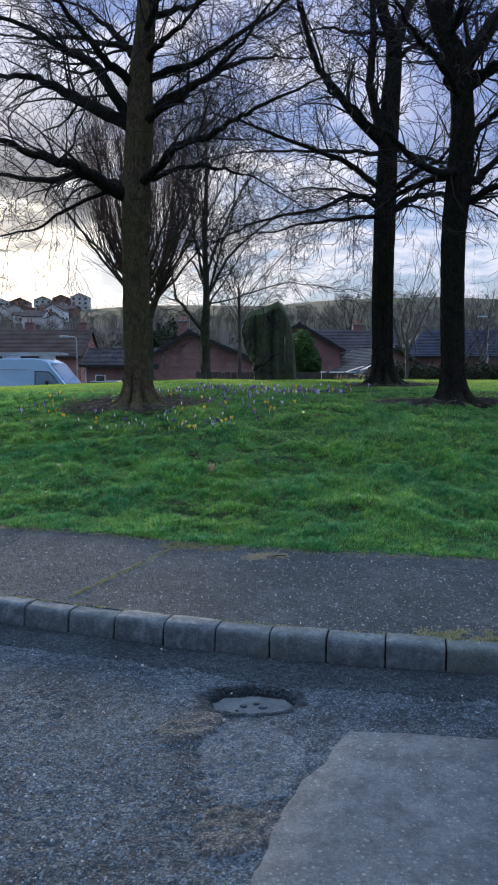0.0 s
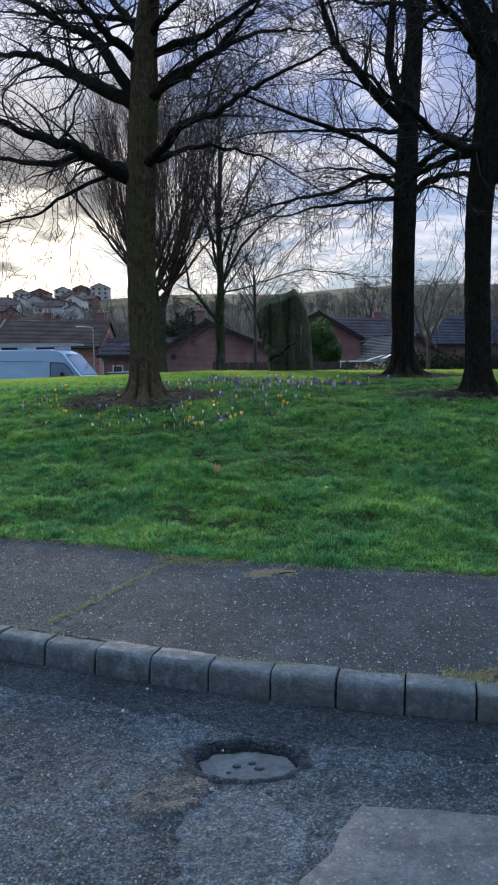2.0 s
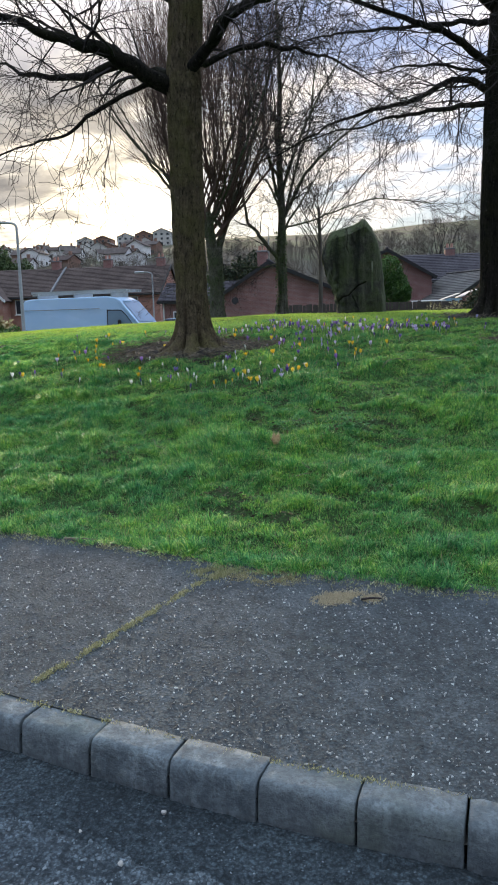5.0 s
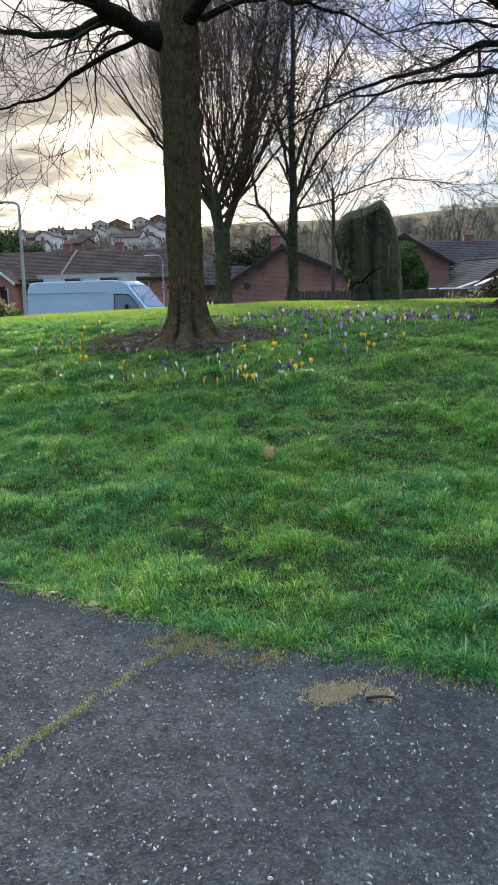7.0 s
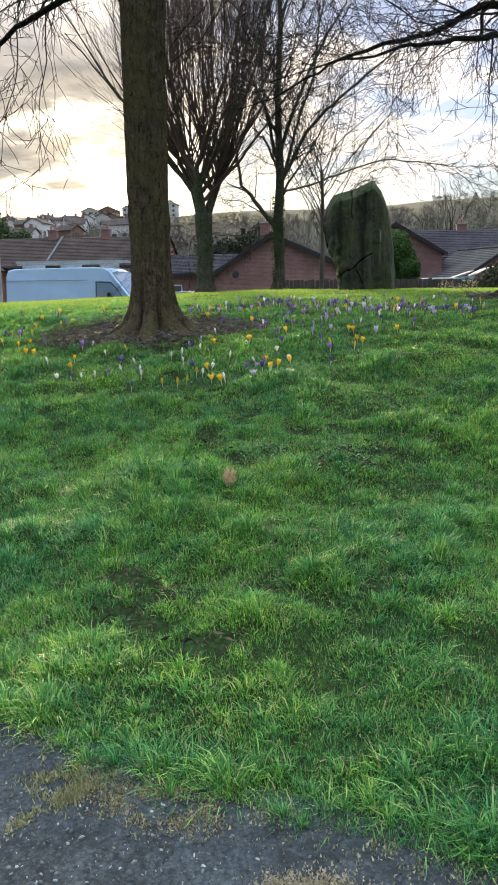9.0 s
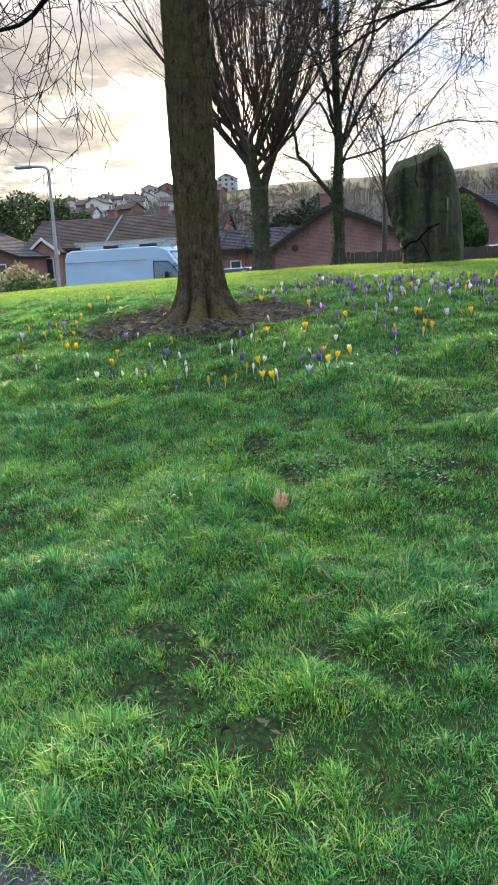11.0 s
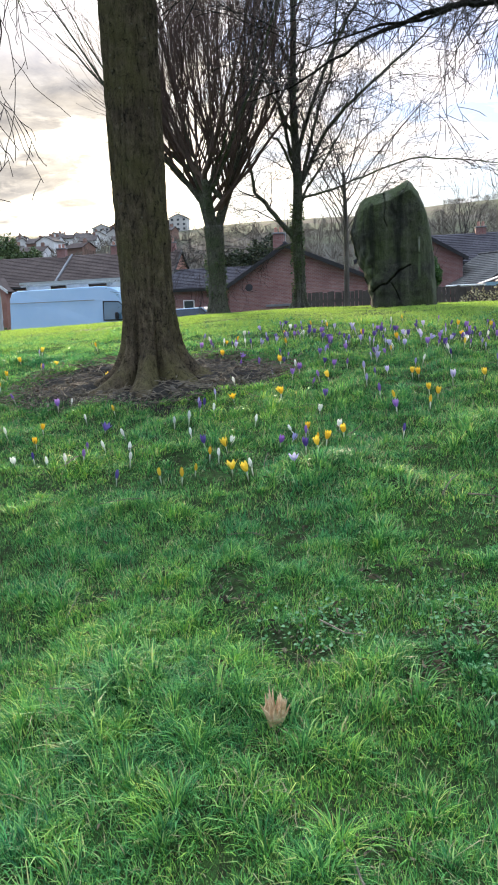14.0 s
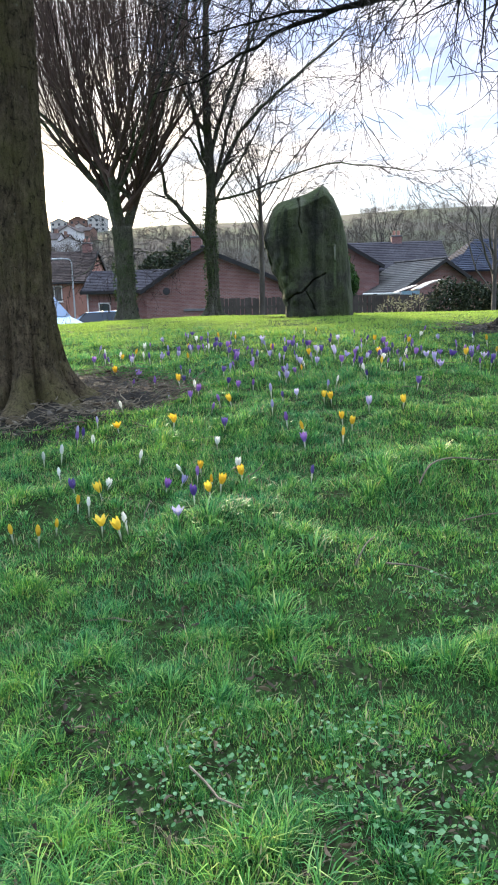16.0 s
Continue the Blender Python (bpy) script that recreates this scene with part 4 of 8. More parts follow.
T2_LINE = [(0.04, 0, -0.12), (0.02, 0, 0.5), (0, 0, 1.77), (0.02, 0, 3.14), (0.07, 0, 4.68), (0.12, 0, 5.86), (-0.11, 0, 6.57), (-0.2, 0, 8.0), (-0.2, 0, 9.2)]
T2_LIMBS = [
    ([(0.12, 0, 5.7), (0.32, 0.2, 6.38), (0.6, 0.4, 7.4)], 0.10),
    ([(0, 0, 3.0), (-0.85, -0.5, 2.79), (-1.69, -1.0, 2.57)], 0.04),
    ([(0, 0, 3.05), (-0.52, 0.3, 3.39), (-1.15, 0.6, 3.22), (-2.3, 1.0, 3.05)], 0.05),
    ([(0, 0, 3.45), (-0.85, -0.4, 3.8), (-1.45, -0.8, 3.92), (-2.37, -1.3, 4.07)], 0.05),
    ([(0, 0, 4.0), (-0.56, 0.5, 4.2), (-1.35, 1.0, 4.38), (-2.4, 1.5, 4.5)], 0.04),
]
T2_LIMBS += [
    ([(0, 0, 4.2), (-0.76, -0.3, 4.77), (-1.27, -0.6, 5.3), (-1.57, -1.0, 6.01)], 0.08),
    ([(0, 0, 4.2), (-0.21, 0.2, 5.23), (-0.19, 0.3, 6.71), (-0.3, 0.4, 7.8)], 0.085),
    ([(0.05, 0, 3.05), (0.63, 0.2, 3.33), (1.28, 0.4, 3.41)], 0.07),
    ([(0.05, 0, 3.3), (0.54, -0.2, 3.67), (0.97, -0.4, 3.89)], 0.06),
    ([(0.05, 0, 4.1), (0.65, 0.4, 4.11), (1.37, 0.8, 4.04)], 0.05),
]
big_tree((2.31, 14.2, 1.40), T2_LINE, [0.175, 0.185, 0.185, 0.18, 0.16, 0.13, 0.09, 0.06, 0.03], T2_LIMBS + auto_limbs(T2_LINE, 0.05, 7, 0.6, 7, 2.0, 0.9), 23,
         "tall bare tree on the crest, its trunk coloured dark as if backlit", kids=(8, 5, 3), twig_len=1.35, bark_mat=MAT_BARK_SHADED, roots=4)

T3_LINE = [(0, 0, -0.12), (-0.03, 0, 0.5), (-0.06, 0, 1.69), (-0.06, 0, 2.44), (0.0, 0, 3.19), (0.02, 0, 3.92), (-0.07, 0, 4.65), (-0.31, 0, 5.1), (-0.55, 0, 6.0), (-0.6, 0, 7.6)]
T3_LIMBS = [
    ([(-0.07, 0, 4.4), (0.33, 0.2, 5.02), (0.67, 0.4, 5.62), (0.9, 0.5, 6.8)], 0.12),
    ([(-0.07, 0, 4.4), (-0.15, 0.3, 5.21), (-0.19, 0.4, 6.2), (-0.2, 0.5, 7.4)], 0.10),
    ([(0, 0, 3.1), (0.31, 0.3, 3.83), (0.78, 0.6, 4.24)], 0.07),
    ([(-0.03, 0, 2.75), (0.3, -0.2, 2.88), (0.7, -0.5, 3.05)], 0.06),
    ([(0, 0, 2.95), (0.4, 0.3, 3.34), (0.88, 0.6, 3.6)], 0.065),
]
T3_LIMBS += [
    ([(-0.03, 0, 3.2), (-0.55, -0.5, 3.12), (-1.0, -0.9, 3.27), (-1.46, -1.3, 3.49)], 0.055),
    ([(-0.03, 0, 3.15), (-0.39, 0.4, 3.14), (-0.75, 0.8, 3.04), (-1.12, 1.1, 3.15)], 0.05),
    ([(0, 0, 4.3), (0.27, -0.3, 4.45), (0.63, -0.6, 4.5)], 0.06),
    ([(0, 0, 4.05), (-0.41, -0.4, 4.35), (-0.75, -0.8, 4.59), (-1.05, -1.1, 4.84)], 0.05),
]
big_tree((2.80, 11.0, 1.08), T3_LINE, [0.17, 0.16, 0.155, 0.16, 0.17, 0.15, 0.14, 0.11, 0.08, 0.03], T3_LIMBS + auto_limbs(T3_LINE, 0.05, 9, 0.62, 6, 1.7, 0.9), 37,
         "bare tree with spreading roots and a knotted trunk coloured dark as if backlit", kids=(8, 5, 3), twig_len=1.35, bark_mat=MAT_BARK_SHADED)


def vase_tree(base, height, radius, seed, label, arms, fork, width, splits, shoots, bark_mat, kids, shoot_len):
    """A pollarded tree: a short bole that breaks into stout arms, each into upright stems with long straight shoots."""
    tree = empty("tree", base, label, "tree", "bare trees on the mound")
    rng = random.Random(seed)
    line = [(0, 0, -0.15), (0.02, 0, fork * 0.5), (0, 0, fork)]
    trunk_object(tree, line, [radius * 1.1, radius, radius * 1.15], 0.25, bark_mat, seed, 20, 20)
    tw = Tubes()

    def stem(pts, r, tip, mat, sides, name="limb"):
        n = len(pts) - 1
        rad = [max(tip, r * (1 - 0.8 * i / n)) for i in range(n + 1)]
        lt = Tubes()
        lt.add(pts, rad, sides, True)
        lt.object(name, mat, tree)
        return rad

    limbs = []
    for j in range(3):
        a = 0.4 + 2.1 * j
        end = Vector((math.cos(a) * 0.42, math.sin(a) * 0.42, fork + rng.uniform(0.75, 1.0)))
        p2 = smooth_line([Vector((math.cos(a) * 0.03, math.sin(a) * 0.03, fork * 0.90)), Vector((math.cos(a) * 0.20, math.sin(a) * 0.20, fork + 0.30)), end], 8)
        lt = Tubes()
        lt.add(p2, [radius * (0.66 - 0.30 * i / 8) for i in range(9)], 10, True)
        lt.object("limb", bark_mat, tree)
        limbs.append(p2)
    for j in range(arms):
        a = math.pi + rng.uniform(-0.7, 0.7) if j < 6 else 0.4 + 2.1 * (j % 3) + rng.uniform(-1.05, 1.05) if j % 4 else rng.uniform(0, 6.28)
        u = 0.25 + 0.75 * ((j * 0.618) % 1.0)
        out = Vector((math.cos(a), math.sin(a), 0))
        top = out * width * u * (1.25 if out.x < -0.3 else 1.0) + Vector((0, 0, height * (1.0 - 0.14 * u) * rng.uniform(0.88, 1.0)))
        st_ = limbs[j % 3][rng.randint(3, 8)]
        pts = smooth_line([st_, st_.lerp(top, 0.12) + out * width * u * 0.02, st_.lerp(top, 0.30) + out * width * u * 0.05, st_.lerp(top, 0.6) + out * width * u * 0.05, top], 20)
        pts = [p + rnd_dir(rng, 0.012) for p in pts]
        rad = stem(pts, radius * rng.uniform(0.20, 0.36), 0.006, bark_mat if j % 2 else MAT_TWIG_WARM, 8)
        lines = [(pts, rad)]
        more = 1 if j < 6 else 0
        for q in range(splits + more):
            k = 3 + int(10 * (q + rng.random()) / (splits + more))
            side = Vector((rng.gauss(0, 1), rng.gauss(0, 1), 0)).normalized()
            ln = (height - pts[k].z) * rng.uniform(0.65, 0.98)
            away = (side * 0.42 + out * 0.25 * u) * ln * 0.55
            end = pts[k] + away + Vector((0, 0, ln))
            p2 = smooth_line([pts[k], pts[k].lerp(end, 0.35) + away * 0.35, pts[k].lerp(end, 0.7) + away * 0.14, end], 14)
            p2 = [p2[0]] + [p + rnd_dir(rng, 0.010) for p in p2[1:]]
            lines.append((p2, stem(p2, rad[k] * rng.uniform(0.35, 0.55), 0.005, MAT_TWIG_WARM, 6)))
        for p2, r2 in lines:
            m = len(p2) - 1
            for q in range(shoots):
                k = rng.randint(2, m - 1)
                t = (p2[k + 1] - p2[k]).normalized()
                nd = t + rnd_dir(rng, 0.26) + out * 0.10 + Vector((0, 0, 0.35))
                grow(tw, rng, p2[k], nd, shoot_len * rng.uniform(0.45, 1.1), max(0.0055, r2[k] * 0.42), 1, -0.05, kids, (5, 3, 3), 0.055, (0.45, 0.85), 0.34, 0.0030)
    tagged(tw.object("crown", MAT_TWIG_WARM, tree, "dense upright reddish shoots", False), kind="stuff")
    return tree


vase = vase_tree((-2.85, 20.5, 1.22), 6.9, 0.165, 51, "pollarded bare tree with dense upright reddish shoots", 22, 1.80, 2.9, 4, 11, MAT_BARK_MOSSY, (4, 3), 1.8)
SLIM = [(0, 0, -0.15), (0.02, 0, 0.8), (0, 0, 1.6), (0.04, 0, 2.6), (0, 0, 4.0), (0.05, 0, 5.6), (0, 0, 7.2)]
SLIM_LIMBS = [
    ([(0, 0, 2.3), (0.9, -0.3, 2.45), (2.1, -0.6, 2.75), (3.3, -0.8, 2.6)], 0.022),
    ([(0, 0, 2.4), (0.6, 0.2, 3.5), (1.4, 0.4, 4.3), (2.4, 0.6, 5.1)], 0.04),
    ([(0, 0, 2.8), (0.5, -0.2, 4.2), (1.3, -0.4, 5.6)], 0.04),
    ([(0, 0, 2.2), (0.3, 0.3, 3.3), (0.7, 0.5, 4.6), (0.9, 0.6, 6.2)], 0.036),
    ([(0, 0, 1.50), (-0.6, -0.1, 2.2), (-0.8, 0, 2.6), (-1.0, 0.2, 4.0)], 0.045),
    ([(0, 0, 1.5), (-0.6, -0.1, 1.38), (-1.3, -0.2, 1.42), (-1.9, -0.2, 1.3)], 0.014),
    ([(0, 0, 2.8), (-0.3, 0.1, 4.2), (-0.4, 0.2, 5.6)], 0.036),
    ([(0, 0, 3.4), (-0.6, -0.2, 4.8), (-0.8, -0.3, 6.0)], 0.032),
]
slim_tree = big_tree((-1.33, 21.0, 1.2), SLIM, [0.108, 0.102, 0.100, 0.085, 0.065, 0.05, 0.02], SLIM_LIMBS + auto_limbs(SLIM, 0.03, 3, 0.45, 7, 1.2, 1.6), 63, "slim bare tree with a mossy trunk and upright branches", (6, 5, 4), 1.3, 0.03, MAT_BARK_MOSSY, 4)


def ivy(tree, radius, z0, z1, count, seed):
    """Ivy and moss clumps that climb a bole."""
    rng = random.Random(seed)
    v, f = [], []
    while len(f) < count:
        a, z = rng.uniform(0, 6.28), rng.uniform(z0, z1)
        if noise.noise(Vector((math.cos(a) * 2, math.sin(a) * 2, z * 2.2 + seed))) < rng.uniform(-0.25, 0.45):
            continue
        p = Vector((math.cos(a), math.sin(a), 0)) * radius * rng.uniform(0.95, 1.25) + Vector((0, 0, z))
        d = (Vector((math.cos(a), math.sin(a), -0.4)) + rnd_dir(rng, 0.6)).normalized()
        w = d.cross(rnd_dir(rng, 1.0)).normalized()
        s = rng.uniform(0.018, 0.042)
        k = len(v)
        v += [tuple(p), tuple(p + d * s * 0.5 + w * s * 0.5), tuple(p + d * s), tuple(p + d * s * 0.5 - w * s * 0.5)]
        f.append((k, k + 1, k + 2, k + 3))
    tagged(obj_from("ivy", v, f, MAT_IVY, tree, "dark green ivy on the trunk"), kind="stuff")


MAT_IVY = leafy("ivy_leaf", ((0.0, (0.025, 0.045, 0.014)), (0.8, (0.06, 0.10, 0.03)), (1.0, (0.12, 0.16, 0.06))), trans=0.15, rough=0.6)
ivy(slim_tree, 0.104, 0.0, 2.2, 1500, 4)
ivy(vase, 0.165, 0.1, 1.3, 700, 5)


# ---- houses ----
def roof_slab(parent, a, b, c, d, thick, mat, label="", tile_rows=0, name="roof"):
    """A roof plane a, b (eave) to c, d (ridge) with thickness and lapped rows of tiles."""
    a, b, c, d = (Vector(v) for v in (a, b, c, d))
    nrm = (b - a).cross(d - a).normalized()
    if nrm.z < 0:
        nrm = -nrm
    # a stepped section from eave to ridge, one lap of tiles after another
    rows = max(1, tile_rows)
    sec = []
    for i in range(rows):
        sec += [(i / rows, thick), ((i + 1) / rows, thick * (0.72 if tile_rows else 1.0))]
    verts, faces = [], []
    for u, hgt in sec:
        verts += [tuple(a.lerp(d, u) + nrm * hgt), tuple(b.lerp(c, u) + nrm * hgt)]
    for i in range(len(sec) - 1):
        faces.append((2 * i, 2 * i + 1, 2 * i + 3, 2 * i + 2))
    k, n = len(verts), len(sec)
    verts += [tuple(a), tuple(b), tuple(c), tuple(d)]
    faces += [(k, k + 1, k + 2, k + 3), (k, k + 1, 1, 0), (k + 3, k + 2, 2 * n - 1, 2 * n - 2), tuple([k] + [2 * i for i in range(n)] + [k + 3]), tuple([k + 1] + [2 * i + 1 for i in range(n)] + [k + 2])]
    return obj_from(name, verts, faces, mat, parent, label)


def window_part(parent, at, w, h, rz=0.0, bars=1):
    """Frame, sill and panes, set proud of the wall; at is the middle, facing -y."""
    win = new("window")
    win.location, win.rotation_euler, win.parent = at, (0, 0, radians(rz)), parent
    fw = 0.07
    bm = bmesh.new()
    for s, p in (((w, 0.08, fw), (0, 0, h / 2 - fw / 2)), ((w, 0.08, fw), (0, 0, -h / 2 + fw / 2)), ((fw, 0.08, h - 2 * fw), (-w / 2 + fw / 2, 0, 0)), ((fw, 0.08, h - 2 * fw), (w / 2 - fw / 2, 0, 0))):
        box_bm(s, p, bm=bm)
    for i in range(bars):
        box_bm((fw * 0.8, 0.07, h - 2 * fw), (-w / 2 + w * (i + 1) / (bars + 1), 0, 0), bm=bm)
    part("frame", bm, MAT_WHITE, win, "white window frame")
    part("sill", box_bm((w + 0.12, 0.16, 0.06), (0, -0.03, -h / 2 - 0.03)), MAT_WHITE, win)
    for i in range(bars + 1):
        part("pane", box_bm((w / (bars + 1) - fw, 0.02, h - 2 * fw), (-w / 2 + w * (i + 0.5) / (bars + 1), 0.01, 0)), MAT_GLASS, win)
    return win


def chimney_part(parent, at, w, d, h, mat, pots=2):
    ch = part("chimney", box_bm((w, d, h), (0, 0, h / 2)), mat, parent, "brick chimney stack", loc=at)
    part("cap", box_bm((w + 0.1, d + 0.1, 0.1), (0, 0, h + 0.05), 0.02), MAT_CONCRETE_SLAB, ch)
    part("flashing", box_bm((w + 0.06, d + 0.5, 0.18), (0, 0, 0.05)), MAT_METAL, ch, "grey lead flashing")
    for i in range(pots):
        part("pot", cyl_bm(0.11, 0.09, 0.32, ((i - (pots - 1) / 2) * 0.32, 0, h + 0.1), 12), MAT_BRICK_ORANGE, ch)
    return ch


def gable_house(base, outline, depth, label, wall_mat, roof_mat, rz=0.0, over=0.35, rows=16, back_over=0.3):
    """A house whose gable outline (x, z pairs: base left, eave left, ridge, eave right, base right) faces -y."""
    h = empty("house", base, label, "house", rz=rz)
    wall = part("wall", prism_bm(outline, depth), wall_mat, h)
    bl, el, rg, er, br = outline
    for e, sgn in ((el, -1), (er, 1)):
        s = Vector((e[0] - rg[0], 0, e[1] - rg[1])).normalized() * over
        lo = (e[0] + s.x, e[1] + s.z)
        up = 0.03
        roof_slab(h, (lo[0], -over, lo[1] + up), (lo[0], depth + back_over, lo[1] + up), (rg[0], depth + back_over, rg[1] + up), (rg[0], -over, rg[1] + up), 0.10, roof_mat, tile_rows=rows)
        # barge board under the verge
        bm = bmesh.new()
        vs = [bm.verts.new(p) for p in ((lo[0], -over - 0.03, lo[1] - 0.12), (rg[0], -over - 0.03, rg[1] - 0.12), (rg[0], -over - 0.03, rg[1] + 0.10), (lo[0], -over - 0.03, lo[1] + 0.10))]
        f = bm.faces.new(vs)
        ext = bmesh.ops.extrude_face_region(bm, geom=[f])
        bmesh.ops.translate(bm, vec=(0, 0.06, 0), verts=[v for v in ext["geom"] if isinstance(v, bmesh.types.BMVert)])
        part("bargeboard", bm, MAT_FASCIA, h)
    part("ridge", box_bm((0.22, depth + over + back_over, 0.14), (rg[0], depth / 2, rg[1] + 0.14), 0.05), roof_mat, h)
    return h


def dish_part(parent, at):
    bm = bmesh.new()
    bmesh.ops.create_uvsphere(bm, u_segments=14, v_segments=8, radius=0.55)
    bmesh.ops.delete(bm, geom=[v for v in bm.verts if v.co.z < 0.42], context="VERTS")
    bmesh.ops.transform(bm, matrix=Matrix.Rotation(radians(80), 4, "X") @ Matrix.Translation((0, 0, -0.45)), verts=bm.verts)
    part("satellite_dish", bm, MAT_FASCIA, parent, "small dark satellite dish", True, at)


# brick bungalow with its gable to the green
b1 = gable_house((-4.4, 50.0, -1.4), [(-3.3, 0), (-3.3, 3.75), (0, 5.85), (4.5, 3.95), (4.5, 0)], 9.0, "red-brick bungalow with a dark roof, gable towards the green", MAT_BRICK, MAT_TILE_DARK)
chimney_part(b1, (-0.6, 2.5, 5.3), 0.6, 0.9, 1.35, MAT_BRICK)
dish_part(b1, (-2.1, -0.25, 3.6))
part("aerial", cyl_bm(0.03, 0.02, 2.6, (-0.2, 2.6, 5.6), 8), MAT_METAL, b1, "thin metal aerial mast")
part("band_course", box_bm((3.2, 0.08, 0.12), (0.4, -0.04, 2.55)), MAT_CONCRETE_SLAB, b1, "pale stone band")
window_part(b1, (2.6, -0.04, 1.4), 1.4, 1.1)

# low wing behind it
b2 = empty("house", (-9.9, 53.0, -1.5), "low brick wing with a dark tiled roof", "house")
part("wall", prism_bm([(0, 0), (0, 3.85), (3.0, 5.05), (6.0, 3.85), (6.0, 0)], 5.6), MAT_BRICK, b2).rotation_euler = (0, 0, radians(90))
b2.children[0].location = (3.6, 0, 0)
roof_slab(b2, (-2.3, -0.3, 3.75), (3.8, -0.3, 3.75), (3.8, 3.0, 5.1), (-2.3, 3.0, 5.1), 0.1, MAT_TILE_DARK, tile_rows=14)
roof_slab(b2, (-2.3, 6.3, 3.75), (3.8, 6.3, 3.75), (3.8, 3.0, 5.1), (-2.3, 3.0, 5.1), 0.1, MAT_TILE_DARK, tile_rows=14)
part("fascia", box_bm((6.1, 0.05, 0.2), (0.75, -0.34, 3.78)), MAT_FASCIA, b2)
part("downpipe", cyl_bm(0.05, 0.05, 3.6, (-1.9, -0.08, 0.1), 8), MAT_WHITE, b2)
window_part(b2, (-0.9, -0.05, 2.70), 0.72, 0.95, bars=0)


def terrace(base, length, depth, eave, ridge, stacks, parapets, label):
    """A brick row along x; its right gable closes the row."""
    h = empty("house", base, label, "terraced house")
    w = part("wall", prism_bm([(0, 0), (0, eave), (depth / 2, ridge), (depth, eave), (depth, 0)], length), MAT_BRICK_ORANGE, h)
    w.rotation_euler = (0, 0, radians(90))
    for e0, yv in ((-0.3, depth / 2), (depth + 0.3, depth / 2)):
        roof_slab(h, (-length - 0.1, e0, eave - 0.05), (0.12, e0, eave - 0.05), (0.12, yv, ridge + 0.05), (-length - 0.1, yv, ridge + 0.05), 0.1, MAT_TILE_BROWN, tile_rows=20)
    part("gutter", box_bm((length + 0.2, 0.12, 0.12), (-length / 2, -0.36, eave - 0.1), 0.03), MAT_FASCIA, h)
    for y0 in (-0.3, depth + 0.3):
        bm = bmesh.new()
        vs = [bm.verts.new(p) for p in ((0.12, y0, eave - 0.2), (0.12, depth / 2, ridge - 0.12), (0.12, depth / 2, ridge + 0.12), (0.12, y0, eave + 0.06))]
        f = bm.faces.new(vs)
        ext = bmesh.ops.extrude_face_region(bm, geom=[f])
        bmesh.ops.translate(bm, vec=(0.06, 0, 0), verts=[v for v in ext["geom"] if isinstance(v, bmesh.types.BMVert)])
        part("bargeboard", bm, MAT_FASCIA, h)
    for x in stacks:
        chimney_part(h, (x, depth / 2, ridge - 0.3), 0.7, 0.55, 0.95, MAT_BRICK)
        for zz in (eave - 0.85, 1.35):
            window_part(h, (x - 1.7, -0.04, zz), 1.2, 1.2)
        part("door", box_bm((0.9, 0.06, 2.05), (x - 3.3, -0.04, 1.05), 0.02), MAT_WHITE, h, "white front door")
    for x in parapets:
        # party wall carried up over the roof
        bm = bmesh.new()
        vs = [bm.verts.new(p) for p in ((x, -0.3, eave), (x, depth / 2, ridge + 0.05), (x, depth / 2, ridge + 0.24), (x, -0.3, eave + 0.2))]
        f = bm.faces.new(vs)
        ext = bmesh.ops.extrude_face_region(bm, geom=[f])
        bmesh.ops.translate(bm, vec=(0.16, 0, 0), verts=[v for v in ext["geom"] if isinstance(v, bmesh.types.BMVert)])
        part("parapet", bm, MAT_CONCRETE_SLAB, h, "pale coping on the party wall")
    return h


row = terrace((-14.7, 64.0, -1.7), 16.4, 8.0, 4.95, 7.3, (-0.7, -5.4, -10.05), (-9.3,), "orange-brick terraced row with brown tiled roof and chimneys")
# small front gable with white barge boards
porch = part("front_gable", prism_bm([(-1.2, 0), (-1.2, 4.7), (0, 5.55), (1.2, 4.7), (1.2, 0)], 1.4, at=(0, -1.4, 0)), MAT_BRICK_ORANGE, row, "projecting brick front gable")
porch.location = (-14.0, 0, 0)
for s_ in (-1, 1):
    roof_slab(row, (-14.0 + s_ * 1.5, -1.6, 4.55), (-14.0 + s_ * 1.5, 1.0, 4.55), (-14.0, 1.0, 5.7), (-14.0, -1.6, 5.7), 0.1, MAT_TILE_BROWN, name="porch_roof")
    bm = bmesh.new()
    vs = [bm.verts.new(p) for p in ((-14.0 + s_ * 1.5, -1.66, 4.45), (-14.0, -1.66, 5.6), (-14.0, -1.66, 5.85), (-14.0 + s_ * 1.5, -1.66, 4.7))]
    f = bm.faces.new(vs)
    ext = bmesh.ops.extrude_face_region(bm, geom=[f])
    bmesh.ops.translate(bm, vec=(0, 0.05, 0), verts=[v for v in ext["geom"] if isinstance(v, bmesh.types.BMVert)])
    part("bargeboard", bm, MAT_WHITE, row, "white barge board")
window_part(row, (-13.6, -1.44, 3.4), 0.8, 1.7, bars=0)
b0 = gable_house((-33.5, 58.0, -1.6), [(-5, 0), (-5, 4.3), (0, 6.2), (5, 4.3), (5, 0)], 7.0, "brick house with a dark roof at the end of the row", MAT_BRICK, MAT_TILE_DARK)
window_part(b0, (3.4, -0.04, 3.2), 1.2, 1.2)

